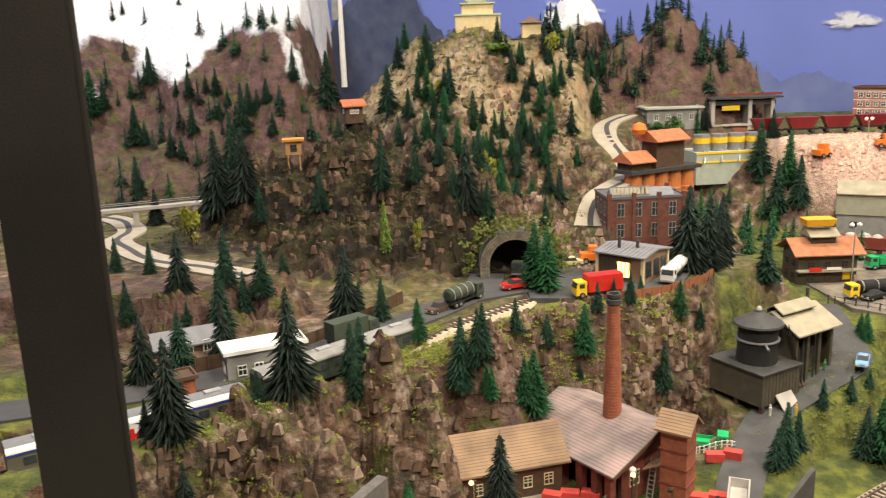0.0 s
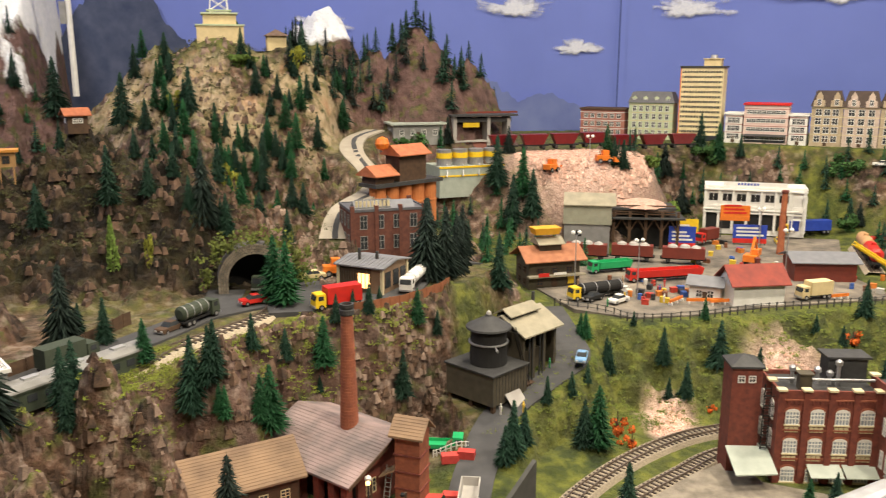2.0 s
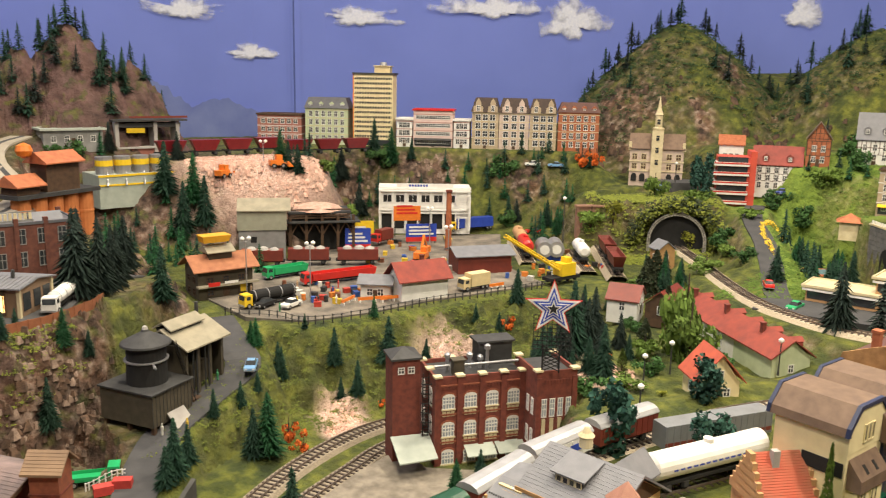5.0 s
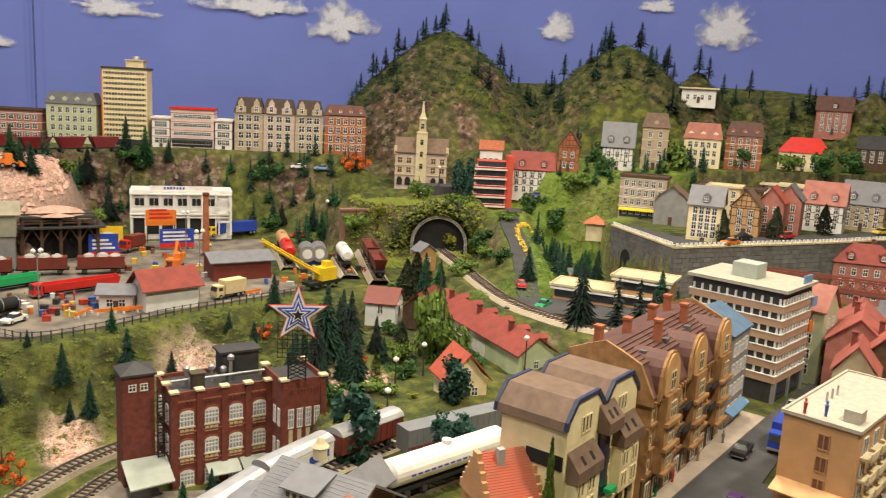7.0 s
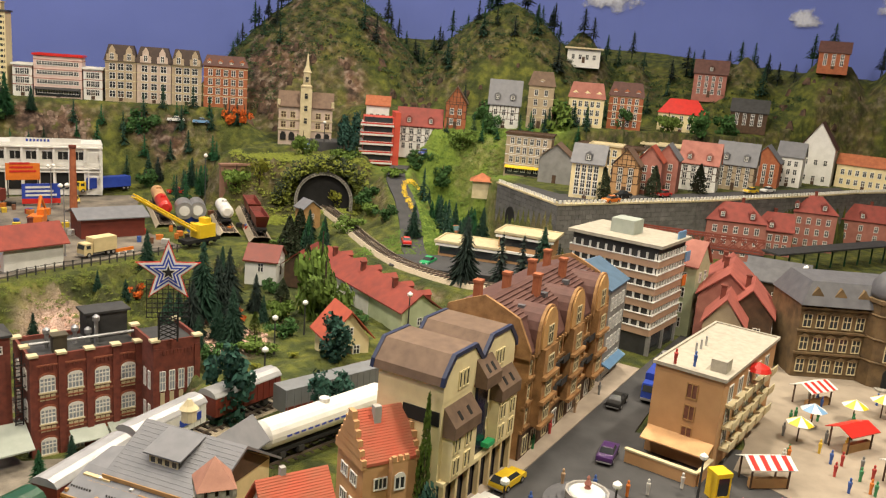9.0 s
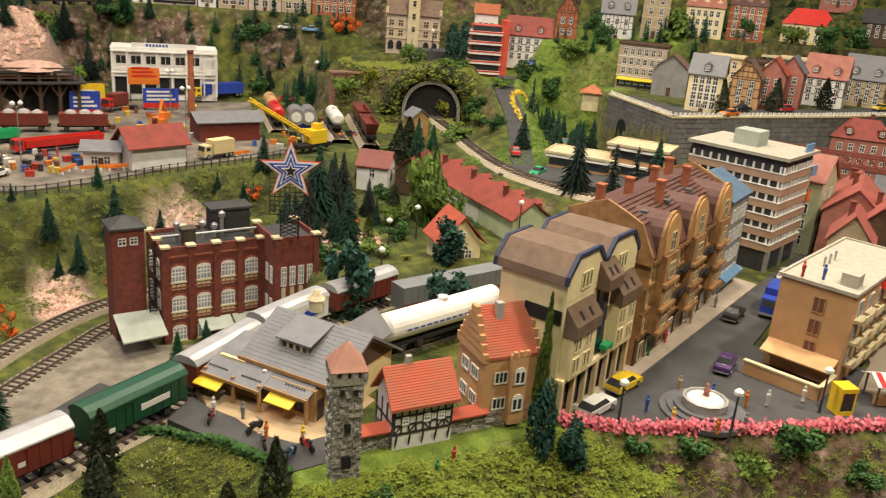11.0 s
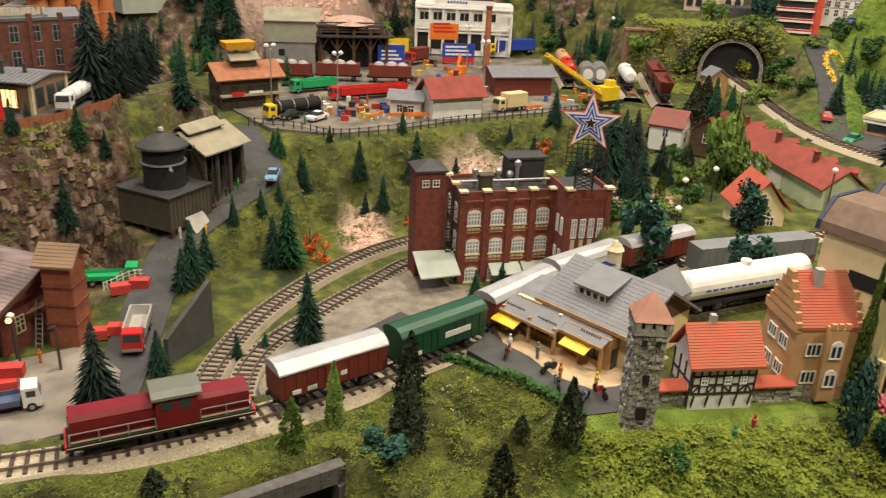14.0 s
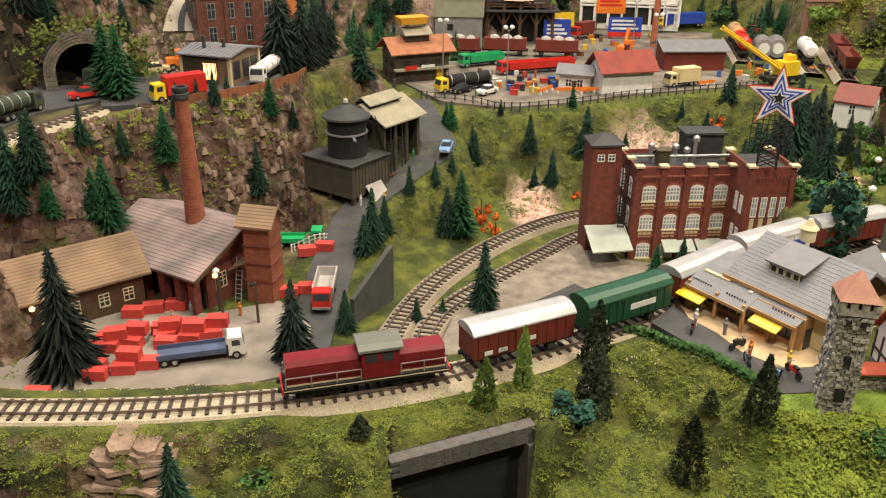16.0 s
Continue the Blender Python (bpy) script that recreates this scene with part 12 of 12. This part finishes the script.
# ---- loose rock: joined, as nobody could count it ----
def chunks(name, label, n, spots, size, material, seed, flat=0.7):
    """Angular stones strewn inside circles (x, y, r)."""
    g = random.Random(seed)
    m = Mesh()
    for _ in range(n):
        cx, cy, r = g.choice(spots)
        a, q = g.uniform(0, 6.28), r * math.sqrt(g.random())
        x, y = cx + q * math.cos(a), cy + q * math.sin(a)
        if lane_gap(x, y) < 3.4:
            continue
        s = g.uniform(*size) * g.uniform(0.6, 1.0)
        z = ground(x, y)
        top = [(x + s * g.uniform(0.2, 0.7) * math.cos(k * 1.57 + a), y + s * g.uniform(0.2, 0.7) * math.sin(k * 1.57 + a), z + s * flat * g.uniform(0.3, 1.0)) for k in range(4)]
        low = [(x + s * g.uniform(0.7, 1.1) * math.cos(k * 1.57 + a), y + s * g.uniform(0.7, 1.1) * math.sin(k * 1.57 + a), z - s * 0.6) for k in range(4)]
        m.add(low + top, [(4, 5, 6, 7), (0, 1, 5, 4), (1, 2, 6, 5), (2, 3, 7, 6), (3, 0, 4, 7)])
    single(name, m, material, label, "rock", kind="stuff")


M_ROCKA = mat("brown_rock", (0.15, 0.09, 0.058), (0.035, 0.024, 0.018), 60, 0.95, bump=0.8, fine=500, island=0.5)
M_ROCKB = mat("pale_rock", (0.32, 0.23, 0.175), (0.10, 0.066, 0.05), 60, 0.95, bump=0.8, fine=500, island=0.4)
M_PINKROCK = mat("pink_rubble", (0.80, 0.55, 0.45), (0.50, 0.30, 0.23), 60, 0.95, bump=0.6, fine=700, island=0.35)
chunks("cliff_rocks", "jagged brown rocks of the cliff", 700, [(12, 118, 9), (24, 124, 7), (34, 127, 7), (2, 112, 8), (42, 130, 6), (-6, 101, 8), (-18, 85, 10), (-10, 90, 9), (-26, 82, 8), (8, 120, 8)], (0.35, 1.5), M_ROCKA, 61, 1.0)
chunks("pale_cliff_rocks", "pale broken rocks of the cliff", 500, [(12, 117, 9), (26, 124, 8), (36, 128, 6), (-5, 100, 7), (-18, 84, 9)], (0.3, 1.2), M_ROCKB, 62, 1.0)
chunks("mountain_rocks", "jagged brown rocks of the mountain side", 900, [(-12, 156, 14), (-26, 160, 16), (0, 160, 12), (-6, 170, 16), (-34, 158, 14), (14, 170, 12), (24, 172, 10), (6, 200, 20), (20, 205, 14)], (0.5, 1.6), M_ROCKA, 63, 1.0)
chunks("pale_mountain_rocks", "pale rocks of the mountain side", 500, [(24, 168, 10), (18, 215, 18), (4, 222, 16), (30, 150, 6), (24, 160, 8)], (0.5, 1.5), M_ROCKB, 64, 1.0)
chunks("gravel_rubble", "pinkish rubble of the gravel hill", 4200, [(104, 205, 13), (94, 207, 9), (114, 204, 8)], (0.25, 0.9), M_PINKROCK, 65)
chunks("rubble_heap", "pinkish rubble heaps on the grass slope", 900, [(104, 117, 6), (100, 118, 4), (78, 115.5, 3), (76, 112, 2.6), (112, 88, 5), (117, 100, 4)], (0.25, 0.8), M_PINKROCK, 66)
chunks("terrace_rocks", "weathered rocks of the terrace slope", 190, [(140, 214, 12), (163, 206, 8), (120, 212, 10)], (0.5, 1.5), M_ROCKB, 67, 1.0)
chunks("hill_rocks", "weathered rocks of the green hills", 90, [(226, 176, 14), (250, 152, 12), (262, 130, 12), (214, 182, 10), (316, 40, 14)], (0.8, 2.4), M_ROCKA, 68, 1.0)
def outcrop(x, y, z0, z1, rz):
    """Layered rock face: thin tilted slabs, each set back a little."""
    t = thing("rock_outcrop", "layered pinkish brown rock outcrop in the front slope", "rock", x, y, 0, rz, kind="structure")
    stone = mat("layered_rock", (0.36, 0.245, 0.18), (0.15, 0.10, 0.075), 70, 0.95, bump=0.8, fine=500, island=0.3)
    g = random.Random(91)
    n = 15
    for k in range(n):
        f = k / (n - 1)
        z, h = z0 + (z1 - z0) * f, (z1 - z0) / n * g.uniform(0.8, 1.25)
        back = 3.0 * f + g.uniform(-0.35, 0.35)
        x0, x1 = -4.6 + 1.8 * f + g.uniform(-0.7, 0.7), 4.4 - 2.4 * f + g.uniform(-0.9, 0.9)
        for a, b in ((x0, x0 + (x1 - x0) * g.uniform(0.35, 0.6)), (None, x1)):
            a = a if a is not None else last + 0.08
            last = b
            w = b - a
            edge = [(a, back + g.uniform(0, 0.5)), (a + w * 0.3, back + g.uniform(-0.5, 0.2)), (a + w * 0.7, back + g.uniform(-0.4, 0.3)), (b, back + g.uniform(0, 0.6)), (b, back + 5), (a, back + 5)]
            tilt = 0.06
            low = [(px, py, z - tilt * px) for px, py in edge]
            top = [(px, py + 0.12, z - tilt * px + h * g.uniform(0.85, 1.0)) for px, py in edge]
            part("slab", Mesh().add(low + top, [tuple(range(6, 12))] + [(q, (q + 1) % 6, (q + 1) % 6 + 6, q + 6) for q in range(6)]), stone, t)


outcrop(10.0, 56.2, -7.0, -1.2, -23)
chunks("ballast_stones", "loose pale ballast stones beside the track", 1500, [(6 + k * 5.0, 69 - k * 1.0 if k < 8 else 59, 4.5) for k in range(12)], (0.1, 0.24), mat("ballast_stone", (0.56, 0.48, 0.36), (0.38, 0.32, 0.24), 60, 0.95, island=0.4), 70)
# mounds of rock on the summit and vines on the cliff face
for x, y, s, k, st in ((-10.5, 148.5, 0.75, "light", 1.9), (-4.5, 147.5, 0.6, "yellow", 2.6), (20, 150, 0.9, "leaf", 1.2), (0, 214, 1.4, "yellow", 1.0), (30, 226, 1.4, "yellow", 1.2), (16, 224, 1.2, "lowlight", 0.8)):
    bush(x, y, s, k, st)
pt = thing("tunnel_portal", "small rough stone portal where the front track enters the rocks", "tunnel", -9, 74, -0.8, 61, kind="structure")
arc = [(-2.6, -1), (-2.6, 3.2)] + [(-2.6 * math.cos(math.pi * i / 10), 3.2 + 2.6 * math.sin(math.pi * i / 10)) for i in range(1, 10)] + [(2.6, 3.2), (2.6, -1)]
# black plate in the arch, painted in place of the tunnel's shade
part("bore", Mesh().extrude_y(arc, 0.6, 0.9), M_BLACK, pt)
part("face", Mesh().extrude_y([(-4.2, -1), (-4.2, 7), (4.2, 7), (4.2, -1), (2.6, -1), (2.6, 3.2)] + [(2.6 * math.cos(math.pi * i / 10), 3.2 + 2.6 * math.sin(math.pi * i / 10)) for i in range(1, 10)] + [(-2.6, 3.2), (-2.6, -1)], -0.6, 0.6), M_DARKSTONE, pt)


rw = thing("retaining_wall", "grey concrete retaining wall below the turf beside the yard road", "wall", 0, 0, 0, kind="structure")
part("wall", Mesh().add([(38.4, 89.4, -12.5), (45.4, 94.5, -12.5), (45.4, 94.5, -4.0), (38.4, 89.4, -8.0), (38.0, 89.9, -12.5), (45.0, 95.0, -12.5), (45.0, 95.0, -4.0), (38.0, 89.9, -8.0)],
                        [(0, 1, 2, 3), (7, 6, 5, 4), (3, 2, 6, 7), (1, 5, 6, 2), (0, 3, 7, 4)]), mat("dark_wet_concrete", (0.075, 0.075, 0.068), (0.045, 0.045, 0.04), 40, 0.9), rw)
